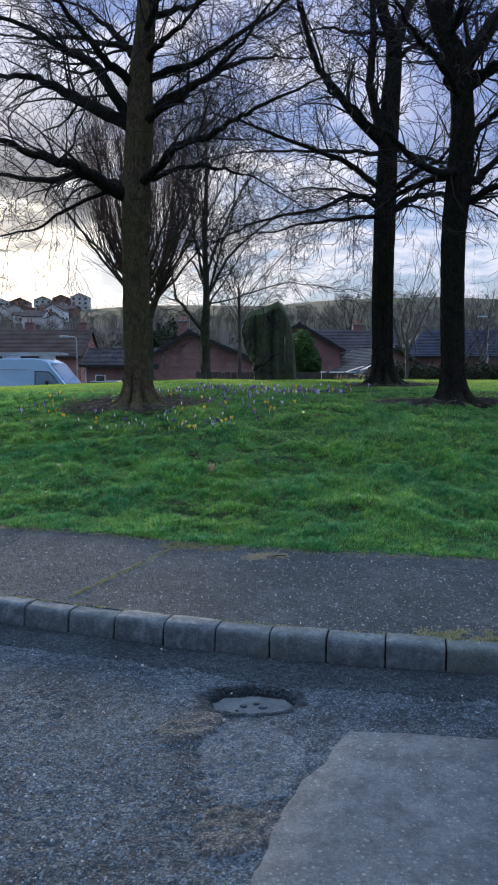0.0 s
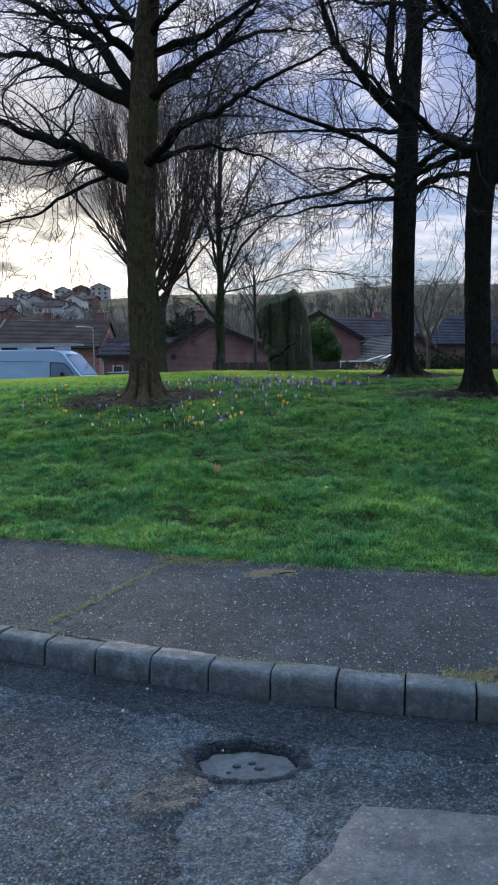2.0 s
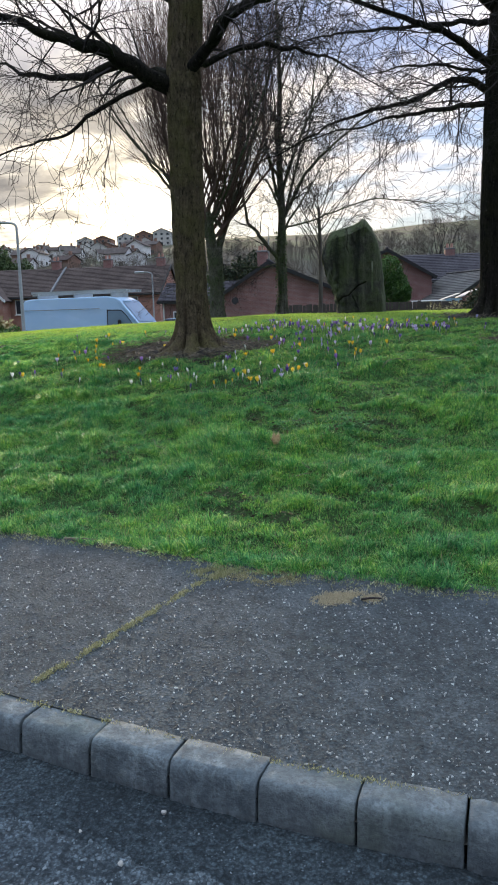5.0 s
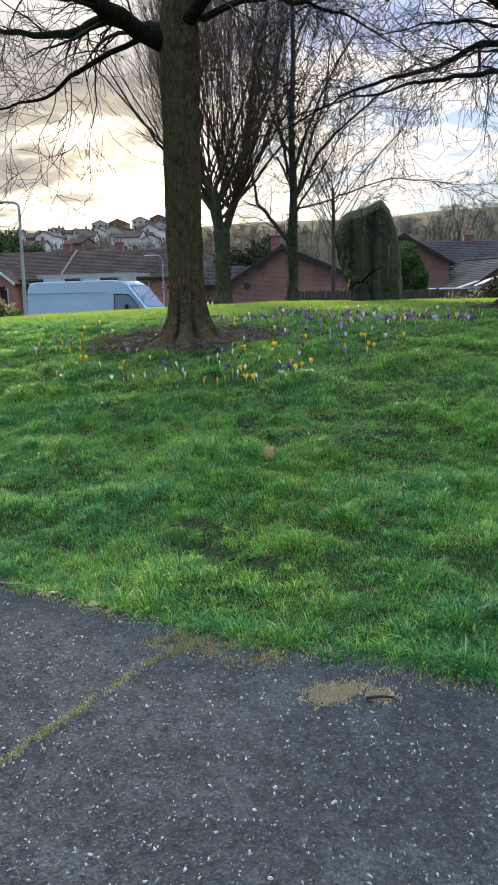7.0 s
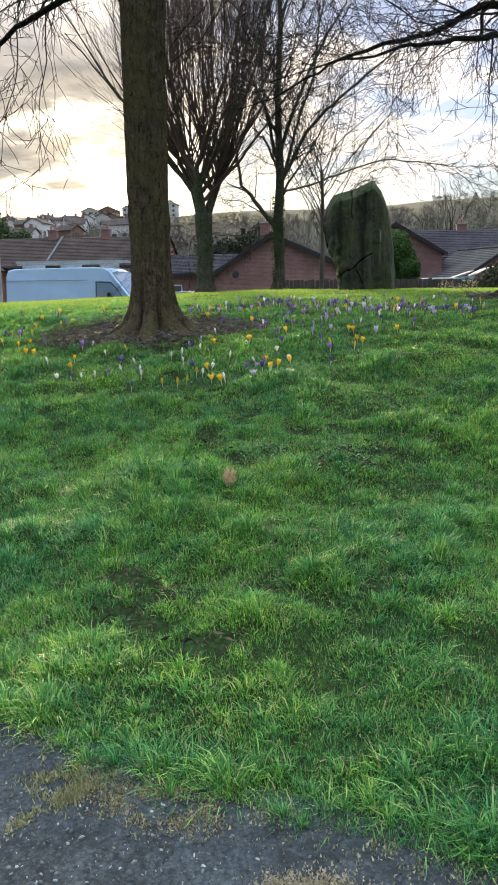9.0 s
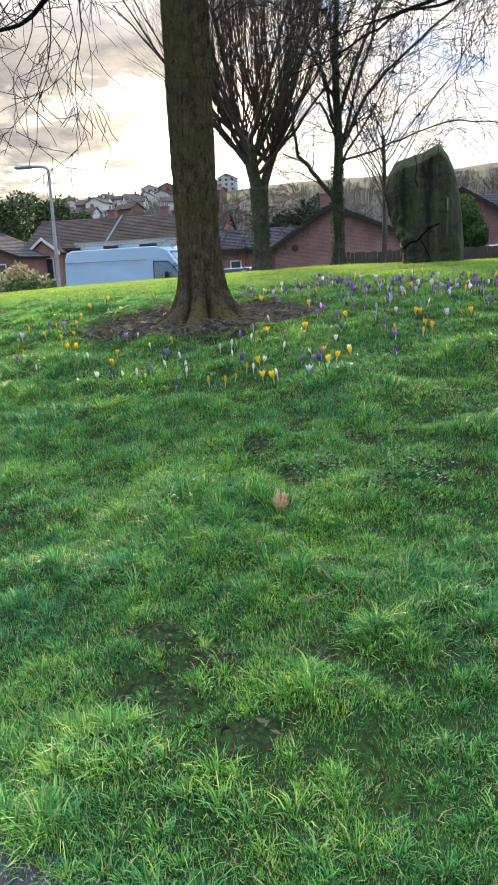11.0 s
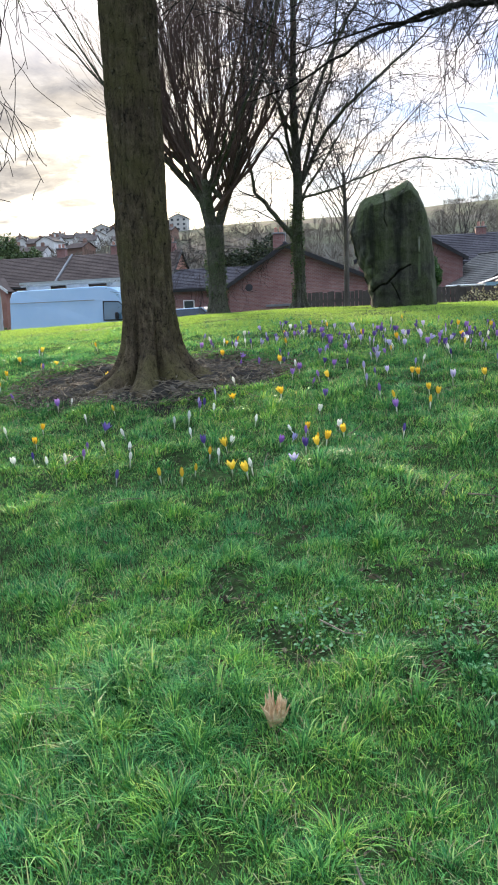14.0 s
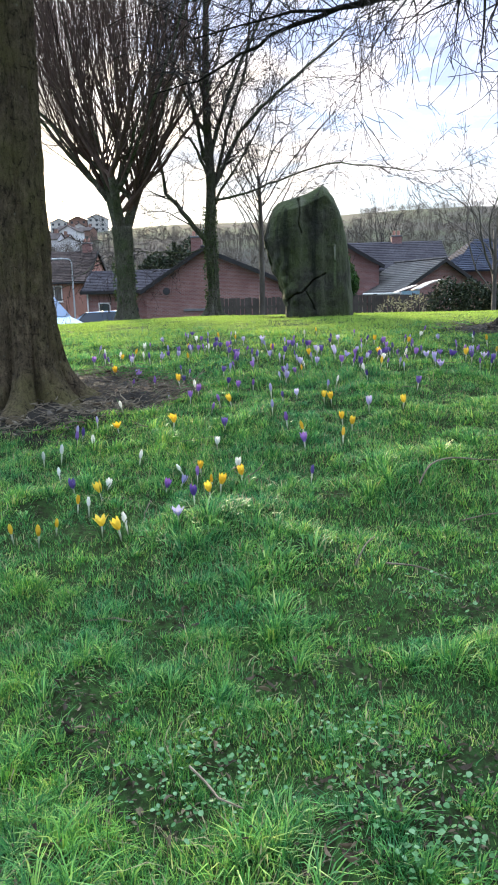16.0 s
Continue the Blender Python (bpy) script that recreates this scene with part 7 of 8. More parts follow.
def blob(cx, cy, rx, ry, turn=0.0, n=14):
    """A rough oval outline."""
    out = []
    for i in range(n):
        a = 2 * math.pi * i / n
        k = 1 + 0.22 * noise.noise(Vector((math.cos(a) * 1.7 + cx * 5, math.sin(a) * 1.7 + cy * 5, 2)))
        x, y = math.cos(a) * rx * k, math.sin(a) * ry * k
        out.append((cx + x * math.cos(turn) - y * math.sin(turn), cy + x * math.sin(turn) + y * math.cos(turn)))
    return out


slab("road_patch", [(0.49, 3.63), (0.83, 3.60), (1.13, 3.55), (0.98, 2.91), (0.83, 2.2), (0.23, 1.8), (0.05, 2.2), (0.08, 2.69), (0.19, 3.10), (0.36, 3.41)], road_z, MAT_REPAIR, "pale smooth repair patch in the road", "road patch", 0.004, 0.022, 4)
worn_patch("road_patch", blob(0.06, 3.42, 0.23, 0.31), MAT_PATCH, "light grey gritty patch of asphalt", 5)
worn_patch("road_patch", blob(-0.19, 3.66, 0.19, 0.095, 0.75), MAT_BROWN, "rough brown-grey worn patch of road", 6, 0.003, 0.016)
worn_patch("road_patch", blob(0.03, 2.94, 0.155, 0.14), MAT_BROWN, "rough brown-grey worn patch of road", 7, 0.003, 0.014)

# a darker band of asphalt along the kerb, with a ragged outer edge
gx = np.arange(-3.2, 3.4, 0.012)
gu = np.linspace(0.0, 1.0, 34)
GX, GU = np.meshgrid(gx, gu)
reach = 0.20 + 0.16 * value_noise(GX, 0 * GX, 1.6, 5) + 0.07 * value_noise(GX, 0 * GX, 7, 6) + 0.03 * value_noise(GX, 0 * GX, 30, 7)
GY = kerb_y(GX) + 0.05 - GU * reach
gi = (np.arange(len(gu) - 1)[:, None] * len(gx) + np.arange(len(gx) - 1)[None, :]).ravel()
gutter = quick_mesh("gutter", np.stack([GX, GY, road_top(GX, GY) + 0.003 - 0.006 * (GU > 0.98)], -1).reshape(-1, 3), np.stack([gi, gi + len(gx), gi + len(gx) + 1, gi + 1], 1), np.zeros((0, 3), int), MAT_GUTTER)
gutter.data.polygons.foreach_set("use_smooth", [True] * len(gutter.data.polygons))
tagged(gutter, "dark uneven asphalt band along the kerb", "gutter", kind="structure")

# sunken iron cover: a broken collar of asphalt, and the cover lying lower
cov = empty("stopcock_cover", (*COVER, float(road_z(*COVER))), "round sunken worn iron cover in the road", "cover")


def ring_part(name, radii, mat, label, wob=0.13, n=72):
    bm = bmesh.new()
    loops = []
    for rr, zz in radii:
        loop = []
        for i in range(n):
            a = 2 * math.pi * i / n
            k = 1 + wob * noise.noise(Vector((math.cos(a) * 2.2, math.sin(a) * 2.2, 1))) + wob * 0.5 * noise.noise(Vector((math.cos(a) * 9, math.sin(a) * 9, 4)))
            loop.append(bm.verts.new((math.cos(a) * rr * k, math.sin(a) * rr * k, zz + 0.004 * noise.noise(Vector((math.cos(a) * 5, math.sin(a) * 5, rr * 20))))))
        loops.append(loop)
    for a_, b_ in zip(loops, loops[1:]):
        for i in range(n):
            bm.faces.new((a_[i], a_[(i + 1) % n], b_[(i + 1) % n], b_[i]))
    return part(name, bm, mat, cov, label, True)


# the collar's dark asphalt also paints in the shade of the hole's wall
ring_part("collar", ((0.275, -0.010), (0.25, -0.002), (0.230, -0.001), (0.210, -0.014), (0.200, -0.038), (0.196, -0.075)), MAT_GUTTER, "broken asphalt lip, darkened like a shaded wall")
part("lid", cyl_bm(0.226, 0.222, 0.012, (0.0, 0.0, -0.060), 44), MAT_COVER, cov, "worn pale iron lid")
for dx, dy, r in ((-0.04, 0.02, 0.02), (0.05, 0.0, 0.024), (0.02, 0.06, 0.018), (-0.07, -0.05, 0.012)):
    bm = bmesh.new()
    bmesh.ops.create_icosphere(bm, subdivisions=1, radius=r, matrix=Matrix.Translation((dx, dy, -0.042)) @ Matrix.Diagonal((1, 0.9, 0.6, 1)))
    part("stone", bm, MAT_COVER, cov)
cov.scale = (1.0, 0.66, 1.0)

# pale pebbles by the kerb
rp = random.Random(4)
bm = bmesh.new()
bmesh.ops.create_icosphere(bm, subdivisions=1, radius=0.013)
for vtx in bm.verts:
    vtx.co *= rp.uniform(0.75, 1.2)
pm = bpy.data.meshes.new("pebble")
bm.to_mesh(pm), bm.free()
pm.materials.append(MAT_PEBBLE)
for x, y in ((-0.43, 4.52), (-0.66, 4.42), (-0.50, 4.30), (-0.68, 3.78), (-0.30, 4.02), (-0.03, 3.97), (-0.05, 3.70), (0.9, 3.9), (1.05, 3.95), (0.55, 3.45), (0.72, 3.3), (-0.9, 4.2)):
    o = new("pebble", pm)
    o.location = (x, y, float(road_z(x, y)) + 0.006)
    o.rotation_euler = (rp.random(), rp.random(), rp.random() * 6)
    o.scale = (rp.uniform(0.35, 0.75),) * 3
    tagged(o, "small pale pebble lying on the road", "pebble", "pebbles on the road")


def moss_line(line, count, name, label, surf, width=0.02, h=0.012, seed=3, mat=None):
    rng = random.Random(seed)
    v, f = [], []
    for _ in range(count):
        i = rng.randrange(len(line) - 1)
        u = rng.random()
        x = line[i][0] + (line[i + 1][0] - line[i][0]) * u + rng.gauss(0, width)
        y = line[i][1] + (line[i + 1][1] - line[i][1]) * u + rng.gauss(0, width)
        if noise.noise(Vector((x * 14, y * 14, seed))) + 0.25 * noise.noise(Vector((x * 60, y * 60, seed))) < rng.uniform(-0.35, 0.25):
            continue
        z = float(surf(x, y))
        a = rng.uniform(0, 6.28)
        s = rng.uniform(0.0015, 0.0045)
        k = len(v)
        v += [(x - math.cos(a) * s, y - math.sin(a) * s, z), (x + math.cos(a) * s, y + math.sin(a) * s, z), (x + rng.gauss(0, s), y + rng.gauss(0, s), z + h * rng.uniform(0.5, 1.5))]
        f.append((k, k + 1, k + 2))
    tagged(obj_from(name, v, f, mat or MAT_MOSS), label, "moss", kind="stuff")


MAT_MOSS = leafy("joint_moss", ((0.0, (0.20, 0.20, 0.09)), (0.5, (0.36, 0.35, 0.18)), (1.0, (0.52, 0.50, 0.32))), trans=0.2, rough=0.9)
moss_line([(-1.05, 5.05), (-0.87, 5.36), (-0.703, 5.66), (-0.52, 6.0)], 6000, "joint_moss", "yellow-green moss along a pavement joint", pave_z, 0.011, 0.006)
moss_line([(0.95, float(kerb_y(0.95)) + 0.17), (1.25, float(kerb_y(1.25)) + 0.20), (1.6, float(kerb_y(1.6)) + 0.18)], 6000, "kerb_moss", "yellowish moss spreading behind the kerb", pave_z, 0.035, 0.008, 11)
moss_line([(-0.60, 6.02), (-0.45, 6.05), (-0.5, 5.98)], 2500, "moss_tuft", "mossy tuft at the end of the pavement joint", pave_z, 0.03, 0.012, 5)
moss_line([(x / 4, float(kerb_y(x / 4)) + 0.145) for x in range(-12, 13)], 5000, "kerb_moss", "thin moss and straw behind the kerb", pave_z, 0.010, 0.006, 6)
moss_line([(x / 4, float(grass_y(x / 4)) - 0.05) for x in range(-12, 13)], 12000, "edge_moss", "moss and crumbs along the grass edge", pave_z, 0.035, 0.007, 7)
moss_line([(-0.40, 6.0), (-0.25, 5.97), (-0.12, 5.95)], 3500, "straw_crumbs", "brown straw crumbs and moss on the pavement", pave_z, 0.045, 0.006, 9, MAT_STRAW)
MAT_SAND = leafy("pale_straw_crumbs", ((0.0, (0.34, 0.29, 0.19)), (1.0, (0.62, 0.55, 0.39))), trans=0.2, rough=0.9)
moss_line([(0.03, 5.72), (0.12, 5.75), (0.26, 5.73)], 9000, "straw_crumbs", "dry straw crumbs on the pavement", pave_z, 0.028, 0.006, 8, MAT_SAND)


def stone_chips():
    """The pale chips that stand proud of the pavement where it is passed nearest."""
    rng = np.random.default_rng(12)
    n = 19000
    x, u = rng.uniform(-2.2, 2.2, n), rng.uniform(0.16, 1.5, n)
    keep = rng.random(n) < np.clip((1.50 - u) / 0.22, 0.12, 1)
    x, u = x[keep], u[keep]
    n = len(x)
    y = kerb_y(x) + u
    z = pave_z(x, y)
    s = 0.0024 + 0.0066 * rng.random(n) ** 2.0
    thin = rng.uniform(0.25, 0.65, n)
    tilt = rng.normal(0, 0.32, (2, n))
    a = rng.uniform(0, 6.28, n)
    ca, sa = np.cos(a), np.sin(a)
    # a low stone with five uneven sides and a tilted flat top
    v = np.zeros((n, 10, 3))
    for k in range(5):
        b = k * 1.2566 + rng.normal(0, 0.22, n)
        r = rng.uniform(0.75, 1.15, n)
        lx, ly = np.cos(b) * r, np.sin(b) * r * thin
        for q, w in ((0, 1.0), (5, 0.72)):
            top = (s * (0.42 + lx * w * tilt[0] + ly * w * tilt[1]) if q else -0.002)
            v[:, k + q] = np.stack([x + (ca * lx - sa * ly) * s * w, y + (sa * lx + ca * ly) * s * w, z + top], 1)
    b = np.arange(n)[:, None] * 10
    tris = [(5, 6, 7), (5, 7, 8), (5, 8, 9)]
    for i in range(5):
        tris += [(i, (i + 1) % 5, 5 + (i + 1) % 5), (i, 5 + (i + 1) % 5, 5 + i)]
    t = np.concatenate([b + np.array([q]) for q in tris])
    k = Mat("pale_chips", 0.6)
    k.colour(k.ramp(k.random(True), (0.0, (0.022, 0.025, 0.027)), (0.52, (0.050, 0.055, 0.058)), (0.70, (0.14, 0.15, 0.15)), (0.88, (0.25, 0.265, 0.262)), (1.0, (0.46, 0.49, 0.475))))
    ob = quick_mesh("stone_chips", v.reshape(-1, 3), np.zeros((0, 4), int), t, k.m)
    tagged(ob, "pale stone chips set in the pavement surface", "chips", kind="stuff")


stone_chips()


def road_chips():
    """The angular chips of the road's dressing, thick in some stretches and worn away in others."""
    rng = np.random.default_rng(21)
    n = 60000
    x, u = rng.uniform(-1.9, 2.0, n), rng.uniform(-2.9, -0.02, n)
    y = kerb_y(x) + u
    worn = 0.5 + 0.5 * np.sin(3.1 * x + 1.7 * y + 1.5 * np.sin(2.2 * y)) * np.sin(2.6 * y - 1.9 * x + 1.0)
    ok = (rng.random(n) < 0.30 + 0.75 * worn) & (np.hypot(x - COVER[0], y - COVER[1]) > 0.26)
    # none on the smooth repair, fewer on the light patch
    ok &= ~((x > 0.14 + 0.34 * np.clip((y - 2.5) / 1.0, 0, 1)) & (x < 1.13) & (y < 3.60)) & ~((np.hypot((x - 0.06) / 0.22, (y - 3.42) / 0.30) < 1) & (rng.random(n) < 0.6))
    x, y = x[ok], y[ok]
    n = len(x)
    z = road_top(x, y)
    s = rng.uniform(0.0028, 0.0078, n)
    a = rng.uniform(0, 6.28, n)
    ca, sa = np.cos(a), np.sin(a)
    v = np.zeros((n, 5, 3))
    for k, (lx, ly) in enumerate(((-1, -0.6), (0.9, -0.75), (1.0, 0.5), (-0.7, 0.7))):
        v[:, k] = np.stack([x + (ca * lx - sa * ly) * s, y + (sa * lx + ca * ly) * s, z - 0.001], 1)
    v[:, 4] = np.stack([x + rng.normal(0, 0.4, n) * s, y + rng.normal(0, 0.4, n) * s, z + s * rng.uniform(0.5, 1.0, n)], 1)
    b = np.arange(n)[:, None] * 5
    t = np.concatenate([b + np.array([[i, (i + 1) % 4, 4]]) for i in range(4)])
    k = Mat("road_chips", 0.75)
    k.colour(k.ramp(k.random(True), (0.0, (0.026, 0.033, 0.038)), (0.55, (0.070, 0.089, 0.104)), (0.94, (0.115, 0.142, 0.162)), (1.0, (0.22, 0.25, 0.27))))
    ob = quick_mesh("road_chips", v.reshape(-1, 3), np.zeros((0, 4), int), t, k.m)
    tagged(ob, "grey angular chips of the road's worn dressing", "chips", kind="stuff")


road_chips()


# ---- lawn grass ----
def blade_mesh(name, x, y, h, a, bend, w, rng, label, mat, segs):
    """Blades rooted at x, y: height, way and amount of bend, and width."""
    n = len(x)
    z = np.where(y < grass_y(x), pave_z(x, y), rough_land(x, y)) - 0.006
    f = a + np.pi / 2 + rng.normal(0, 0.5, n)
    bx, by = np.cos(a) * bend, np.sin(a) * bend
    wx, wy = np.cos(f) * w, np.sin(f) * w
    drop = 1 - 0.30 * np.minimum(bend / h, 1.6)
    if segs == 2:
        v = np.empty((n, 5, 3))
        v[:, 0], v[:, 1] = np.stack([x - wx, y - wy, z], 1), np.stack([x + wx, y + wy, z], 1)
        mx, my, mz = x + bx * 0.34, y + by * 0.34, z + h * 0.62 * (0.5 + 0.5 * drop)
        v[:, 2], v[:, 3] = np.stack([mx + wx * 0.85, my + wy * 0.85, mz], 1), np.stack([mx - wx * 0.85, my - wy * 0.85, mz], 1)
        v[:, 4] = np.stack([x + bx, y + by, z + h * drop], 1)
        b = np.arange(n)[:, None] * 5
        q, t = b + np.array([[0, 1, 2, 3]]), b + np.array([[3, 2, 4]])
    else:
        v = np.empty((n, 3, 3))
        v[:, 0], v[:, 1] = np.stack([x - wx, y - wy, z], 1), np.stack([x + wx, y + wy, z], 1)
        v[:, 2] = np.stack([x + bx, y + by, z + h * drop], 1)
        q, t = np.zeros((0, 4), int), np.arange(n)[:, None] * 3 + np.array([[0, 1, 2]])
    return tagged(quick_mesh(name, v.reshape(-1, 3), q, t, mat), label, "grass", kind="stuff")


def patchy(x, y):
    """Slow changes over the lawn, from 0 (thin, trodden) to 1 (lush)."""
    return 0.5 + 0.5 * (0.5 * np.sin(1.9 * x + 1.1 * y + 0.4) * np.sin(1.7 * y - 0.9 * x) + 0.5 * np.sin(4.1 * x - 2.3 * y + 2.0) * np.sin(3.3 * y + 2.1 * x))


def in_hollow(x, y):
    """Small bare pockets between the tussocks."""
    m = np.zeros(np.shape(x), bool)
    for hx, hy, hr in HOLLOWS:
        m |= ((x - hx) / 1.5) ** 2 + (y - hy) ** 2 < hr * hr * (1 + 0.5 * np.sin(40 * x + 55 * y))
    return m


def tufts(name, seed, x0, x1, d0, d1, per_m2, blades, height, width, radius, label, keep=None, segs=2, mat=None):
    """Tussocks: blades that lean outwards from a common root."""
    rng = np.random.default_rng(seed)
    m = int((x1 - x0) * (d1 - d0) * per_m2)
    cx, cd = rng.uniform(x0, x1, m), rng.uniform(d0, d1, m)
    cy = grass_y(cx) + cd
    ok = (rng.random(m) < (0.50 + 0.6 * patchy(cx, cy)) * (0.60 + 0.55 * np.clip(hummock(cx, cy) + 0.6, 0, 1))) & ~in_soil(cx, cy, 0.95) & ~in_hollow(cx, cy)
    if keep is not None:
        ok &= keep(cx, cy, cd, rng)
    cx, cy, cd = cx[ok], cy[ok], cd[ok]
    m = len(cx)
    size = rng.uniform(0.5, 1.35, m) * (0.40 + 0.40 * patchy(cx, cy) + 0.75 * np.clip(hummock(cx, cy) + 0.3, 0, 1)) + 0.15 * np.exp(-np.abs(cd) / 0.2)
    comb_a = 1.2 * np.sin(1.3 * cx + 0.9 * cy) - 1.6
    k = rng.integers(0, m, m * blades)
    n = len(k)
    ang = rng.uniform(0, 2 * np.pi, n)
    rad = np.abs(rng.normal(0, 1, n)) * radius * size[k]
    x, y = cx[k] + np.cos(ang) * rad, cy[k] + np.sin(ang) * rad
    h = height * size[k] * rng.uniform(0.55, 1.2, n) * np.exp(-0.4 * (rad / radius) ** 2 / 4)
    # outward, and a little combed one way
    ox, oy = np.cos(ang) + 0.55 * np.cos(comb_a[k]), np.sin(ang) + 0.55 * np.sin(comb_a[k])
    a = np.arctan2(oy, ox) + rng.normal(0, 0.35, n)
    bend = h * (0.20 + 0.70 * rad / radius * rng.uniform(0.5, 1.2, n) + np.abs(rng.normal(0, 0.28, n)))
    return blade_mesh(name, x, y, h, a, bend, width * rng.uniform(0.6, 1.35, n), rng, label, mat or MAT_GRASS, segs)


def turf(name, n, seed, x0, x1, d0, d1, height, width, label, keep=None, segs=2, mat=None, lean=0.5, thin=0.3):
    """The short growth between the tussocks."""
    rng = np.random.default_rng(seed)
    x, d = rng.uniform(x0, x1, n), rng.uniform(d0, d1, n)
    y = grass_y(x) + d
    ok = (rng.random(n) < (1 - thin + thin * (0.25 + patchy(x, y))) * (0.70 + 0.45 * np.clip(hummock(x, y) + 0.75, 0, 1))) & ~in_soil(x + rng.normal(0, 0.14, n), y + rng.normal(0, 0.10, n), 0.88) & ~in_hollow(x + rng.normal(0, 0.012, n), y + rng.normal(0, 0.012, n))
    if keep is not None:
        ok &= keep(x, y, d, rng)
    x, y, d = x[ok], y[ok], d[ok]
    n = len(x)
    h = height * rng.uniform(0.5, 1.3, n) * (0.6 + 0.7 * patchy(x, y))
    a = rng.uniform(0, 2 * np.pi, n)
    bend = h * (0.15 + np.abs(rng.normal(0, lean, n)))
    return blade_mesh(name, x, y, h, a, bend, width * rng.uniform(0.6, 1.4, n), rng, label, mat or MAT_GRASS, segs)


def wedge(x, y, d, rng):
    """What lies between the lines of sight to both sides."""
    return np.abs(x + 0.05 * (y - 6)) < 1.25 + 0.40 * (y - 4.4)


def crest_share(x, y, d, rng):
    """The crest's short turf takes over little by little."""
    return rng.random(len(x)) < np.clip(0.22 + (d - 5.8) / 3.4, 0, 1)


def slope_share(x, y, d, rng):
    return rng.random(len(x)) < np.clip(1.0 - (d - 6.2) / 3.4, 0, 1)


turf("lawn_turf", 740000, 1, -3.6, 3.2, -0.02, 2.8, 0.034, 0.0016, "short green turf close by", wedge, 1)
tufts("lawn_tufts", 11, -3.6, 3.2, -0.03, 2.8, 180, 78, 0.058, 0.0017, 0.034, "lush tussocks of long green grass close by", wedge)
turf("lawn_turf", 640000, 2, -4.8, 4.2, 2.7, 6.0, 0.033, 0.0019, "short green turf on the slope", wedge, 1)
tufts("lawn_tufts", 12, -4.8, 4.2, 2.7, 6.0, 125, 58, 0.056, 0.0021, 0.038, "lush tussocks of green grass on the slope", wedge)
turf("lawn_turf", 380000, 3, -8.0, 7.5, 5.6, 14.0, 0.032, 0.0034, "short turf on the crest, coloured yellowish-green as if sunlit", crest_share, 1, MAT_GRASS_CREST)
tufts("lawn_tufts", 13, -7.0, 6.0, 5.6, 12.0, 14, 30, 0.050, 0.0034, 0.05, "tussocks of grass on the crest, coloured yellowish-green as if sunlit", crest_share, 1, MAT_GRASS_CREST)
turf("lawn_turf", 330000, 5, -6.5, 6.0, 5.8, 10.0, 0.034, 0.0026, "green turf thinning out towards the crest", slope_share, 1)
tufts("lawn_tufts", 15, -6.0, 5.5, 5.8, 9.5, 40, 40, 0.052, 0.0024, 0.042, "green tussocks among the crocuses", slope_share)
turf("lawn_turf", 200000, 4, -5.5, 5.0, -0.03, 6.0, 0.055, 0.0036, "green turf to the sides", lambda x, y, d, g: ~wedge(x, y, d, g), 1)
tufts("grass_fringe", 14, -4.0, 4.0, -0.09, 0.10, 190, 60, 0.070, 0.0017, 0.030, "long overhanging grass along the pavement",
      lambda x, y, d, g: d > -0.075 * np.clip(0.3 + np.sin(9.0 * x + 1.0) * np.sin(3.7 * x) + 0.5 * np.sin(23.0 * x), 0, 1))
turf("dry_grass", 36000, 6, -3.5, 3.0, 0.0, 6.0, 0.05, 0.0014, "scattered dry straw-coloured grass blades", wedge, 2, MAT_STRAW, 1.0)


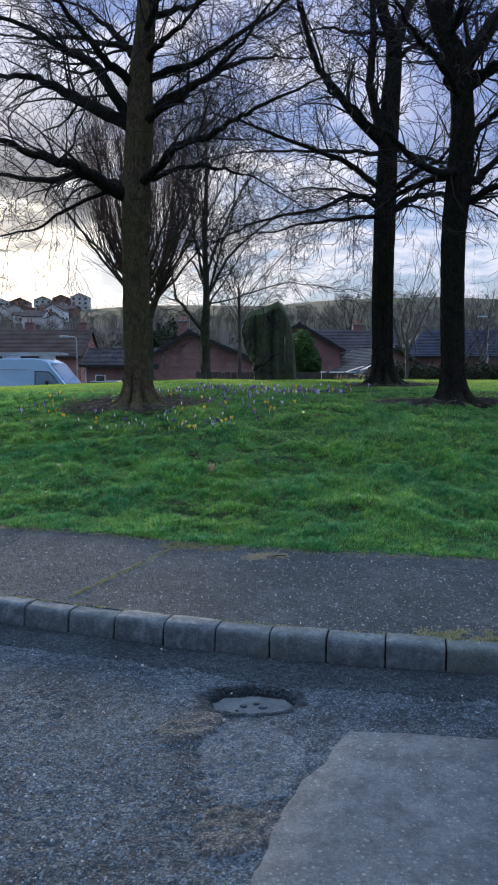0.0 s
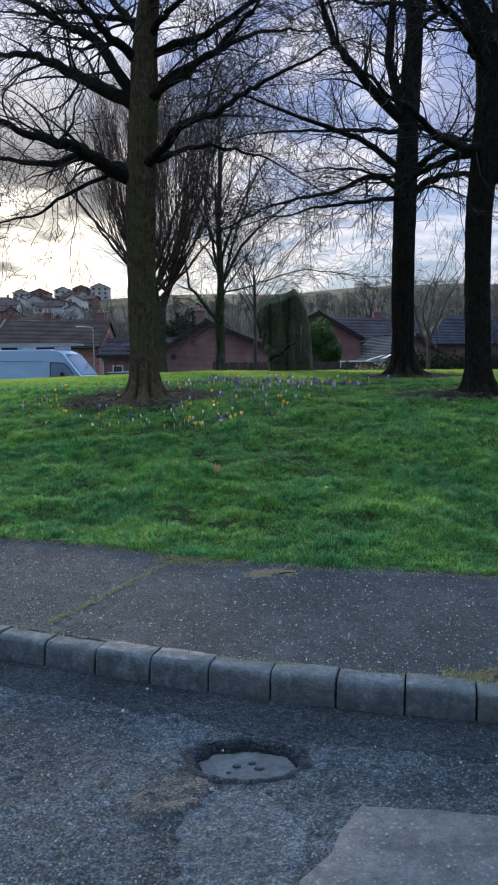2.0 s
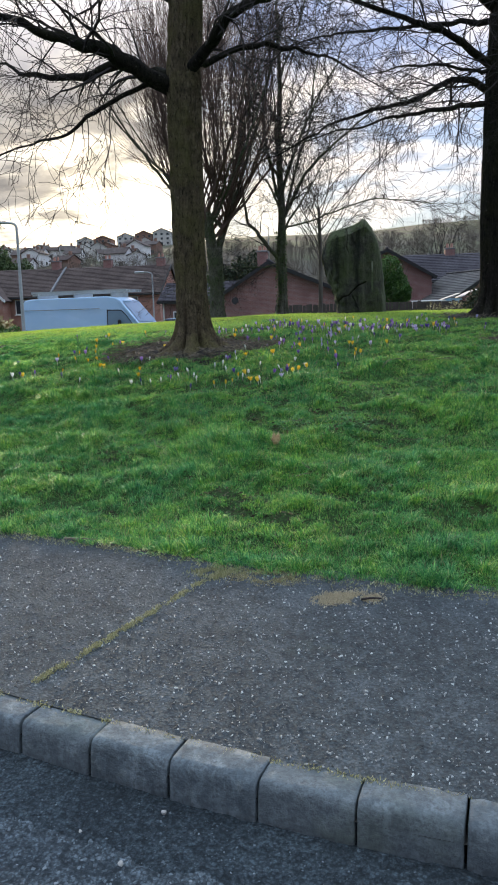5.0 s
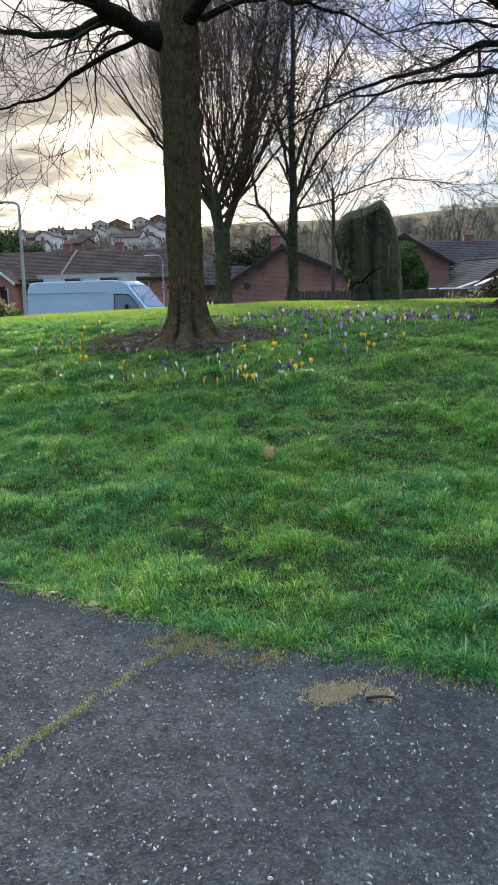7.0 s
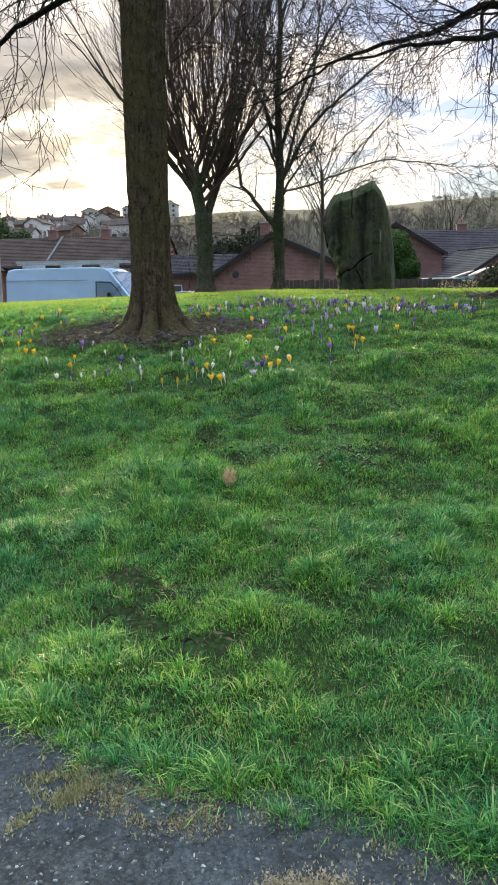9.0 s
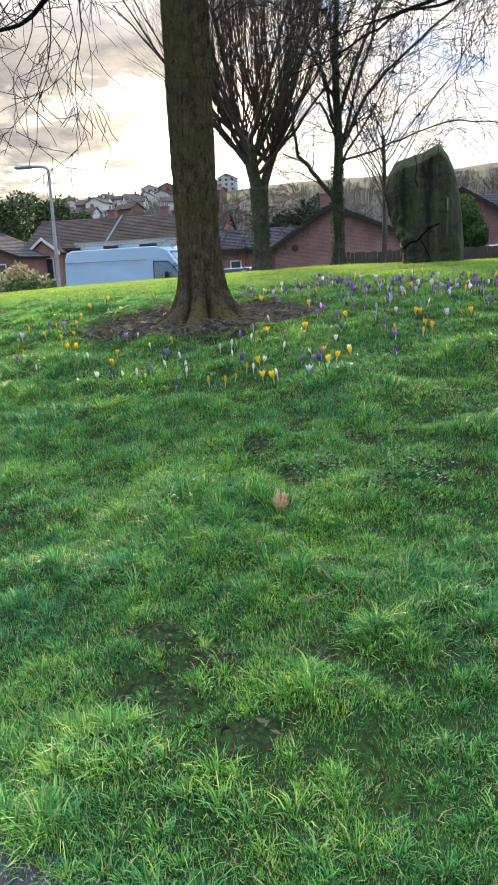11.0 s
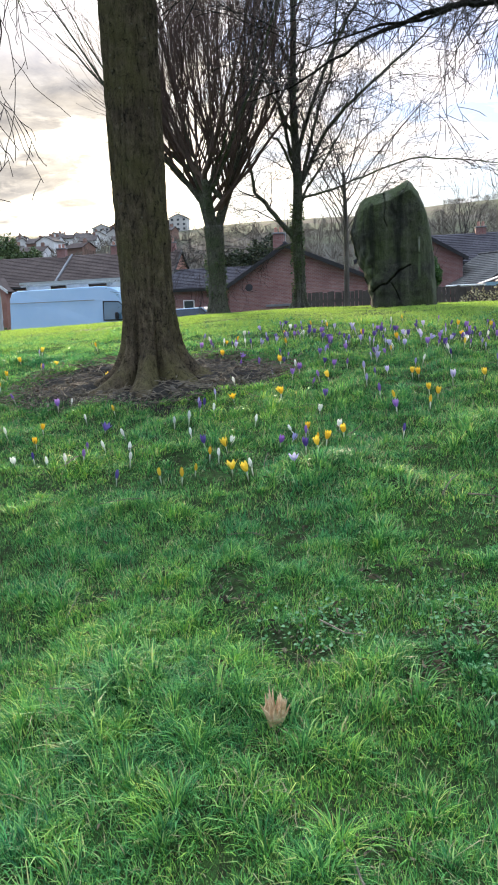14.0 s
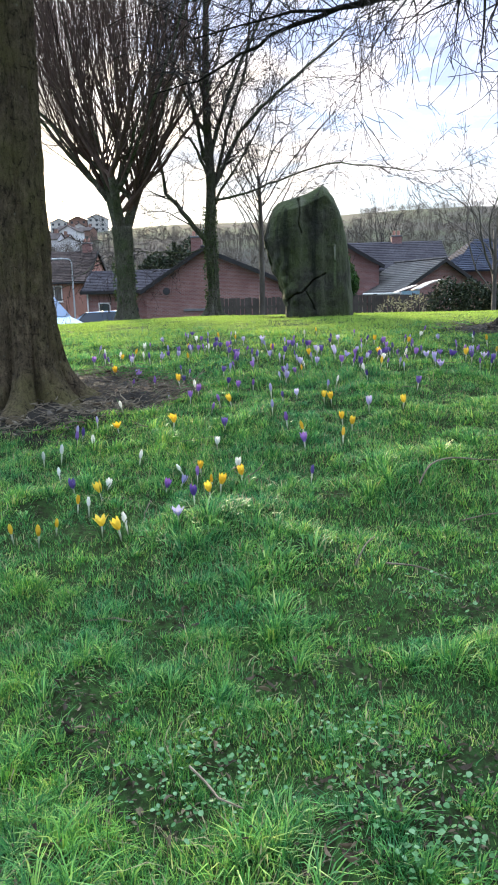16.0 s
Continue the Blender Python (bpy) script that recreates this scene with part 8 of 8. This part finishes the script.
# ---- kerb stones ----
kerb = empty("kerb", (0, 0, 0), "row of short grey concrete kerb stones", "kerb", kind="structure")
section = [(-0.014, -0.12), (-0.004, 0.060), (0.000, 0.112), (0.003, 0.130), (0.009, 0.142), (0.019, 0.149), (0.034, 0.152), (0.085, 0.155), (0.128, 0.155), (0.13, -0.12)]
KL = 0.2965
kerb_meshes = []
for variant in range(6):
    bm = bmesh.new()
    rings = []
    for u in (-0.5, -0.488, -0.46, -0.36, -0.2, 0.0, 0.2, 0.36, 0.46, 0.488, 0.5):
        edge = 0.005 if abs(u) > 0.495 else 0.001 if abs(u) > 0.48 else 0.0
        ring = []
        for i, (py, pz) in enumerate(section):
            w = noise.noise(Vector((u * 7, i * 0.55, variant * 3.7))) * 0.003 + noise.noise(Vector((u * 26, i * 1.3, variant * 5.1))) * 0.002
            # corners knocked off here and there
            chip = max(0.0, noise.noise(Vector((u * 9, variant * 2.3, 1.0))) - 0.15) * 0.045 if 3 <= i <= 6 else 0.0
            ring.append(bm.verts.new((u * KL, py + edge + chip * 0.6 + (w if pz > 0 else 0), pz - (edge + chip * 0.8 - w if pz > 0.1 else 0))))
        rings.append(ring)
    for r0, r1 in zip(rings, rings[1:]):
        for i in range(len(section)):
            j = (i + 1) % len(section)
            bm.faces.new((r0[i], r0[j], r1[j], r1[i]))
    bm.faces.new(rings[0]), bm.faces.new(rings[-1][::-1])
    bmesh.ops.recalc_face_normals(bm, faces=bm.faces)
    me = bpy.data.meshes.new("kerb_stone")
    bm.to_mesh(me), bm.free()
    me.materials.append(MAT_KERB)
    me.polygons.foreach_set("use_smooth", [len(p.vertices) == 4 for p in me.polygons])
    kerb_meshes.append(me)
rk = random.Random(6)


def kerb_run(start, step_sign, count):
    x = start
    for _ in range(count):
        dx = 1e-3
        sl = float(kerb_y(x + dx) - kerb_y(x - dx)) / (2 * dx)
        adv = 0.305 / math.sqrt(1 + sl * sl)
        xm = x + step_sign * adv / 2
        sl = float(kerb_y(xm + dx) - kerb_y(xm - dx)) / (2 * dx)
        o = new("kerb_stone", kerb_meshes[rk.randrange(6)])
        o.parent = kerb
        o.location = (xm, float(kerb_y(xm)) + 0.028 + rk.uniform(-0.005, 0.005), rk.uniform(-0.005, 0.004) + 0.008)
        o.rotation_euler = (rk.uniform(-0.012, 0.012), rk.uniform(-0.008, 0.008), math.atan(sl) + rk.uniform(-0.012, 0.012))
        x += step_sign * adv


kerb_run(-0.138, 1, 40)
kerb_run(-0.138, -1, 40)
grid_mesh("kerb_bed", spread(-4, 4, 0.2, 14, 1.5), np.array([0.03, 0.07, 0.115]), kerb_y, lambda x, y: 0.10 + 0 * x, MAT_JOINT, label="dark mortar bed between the kerb stones", category="kerb")
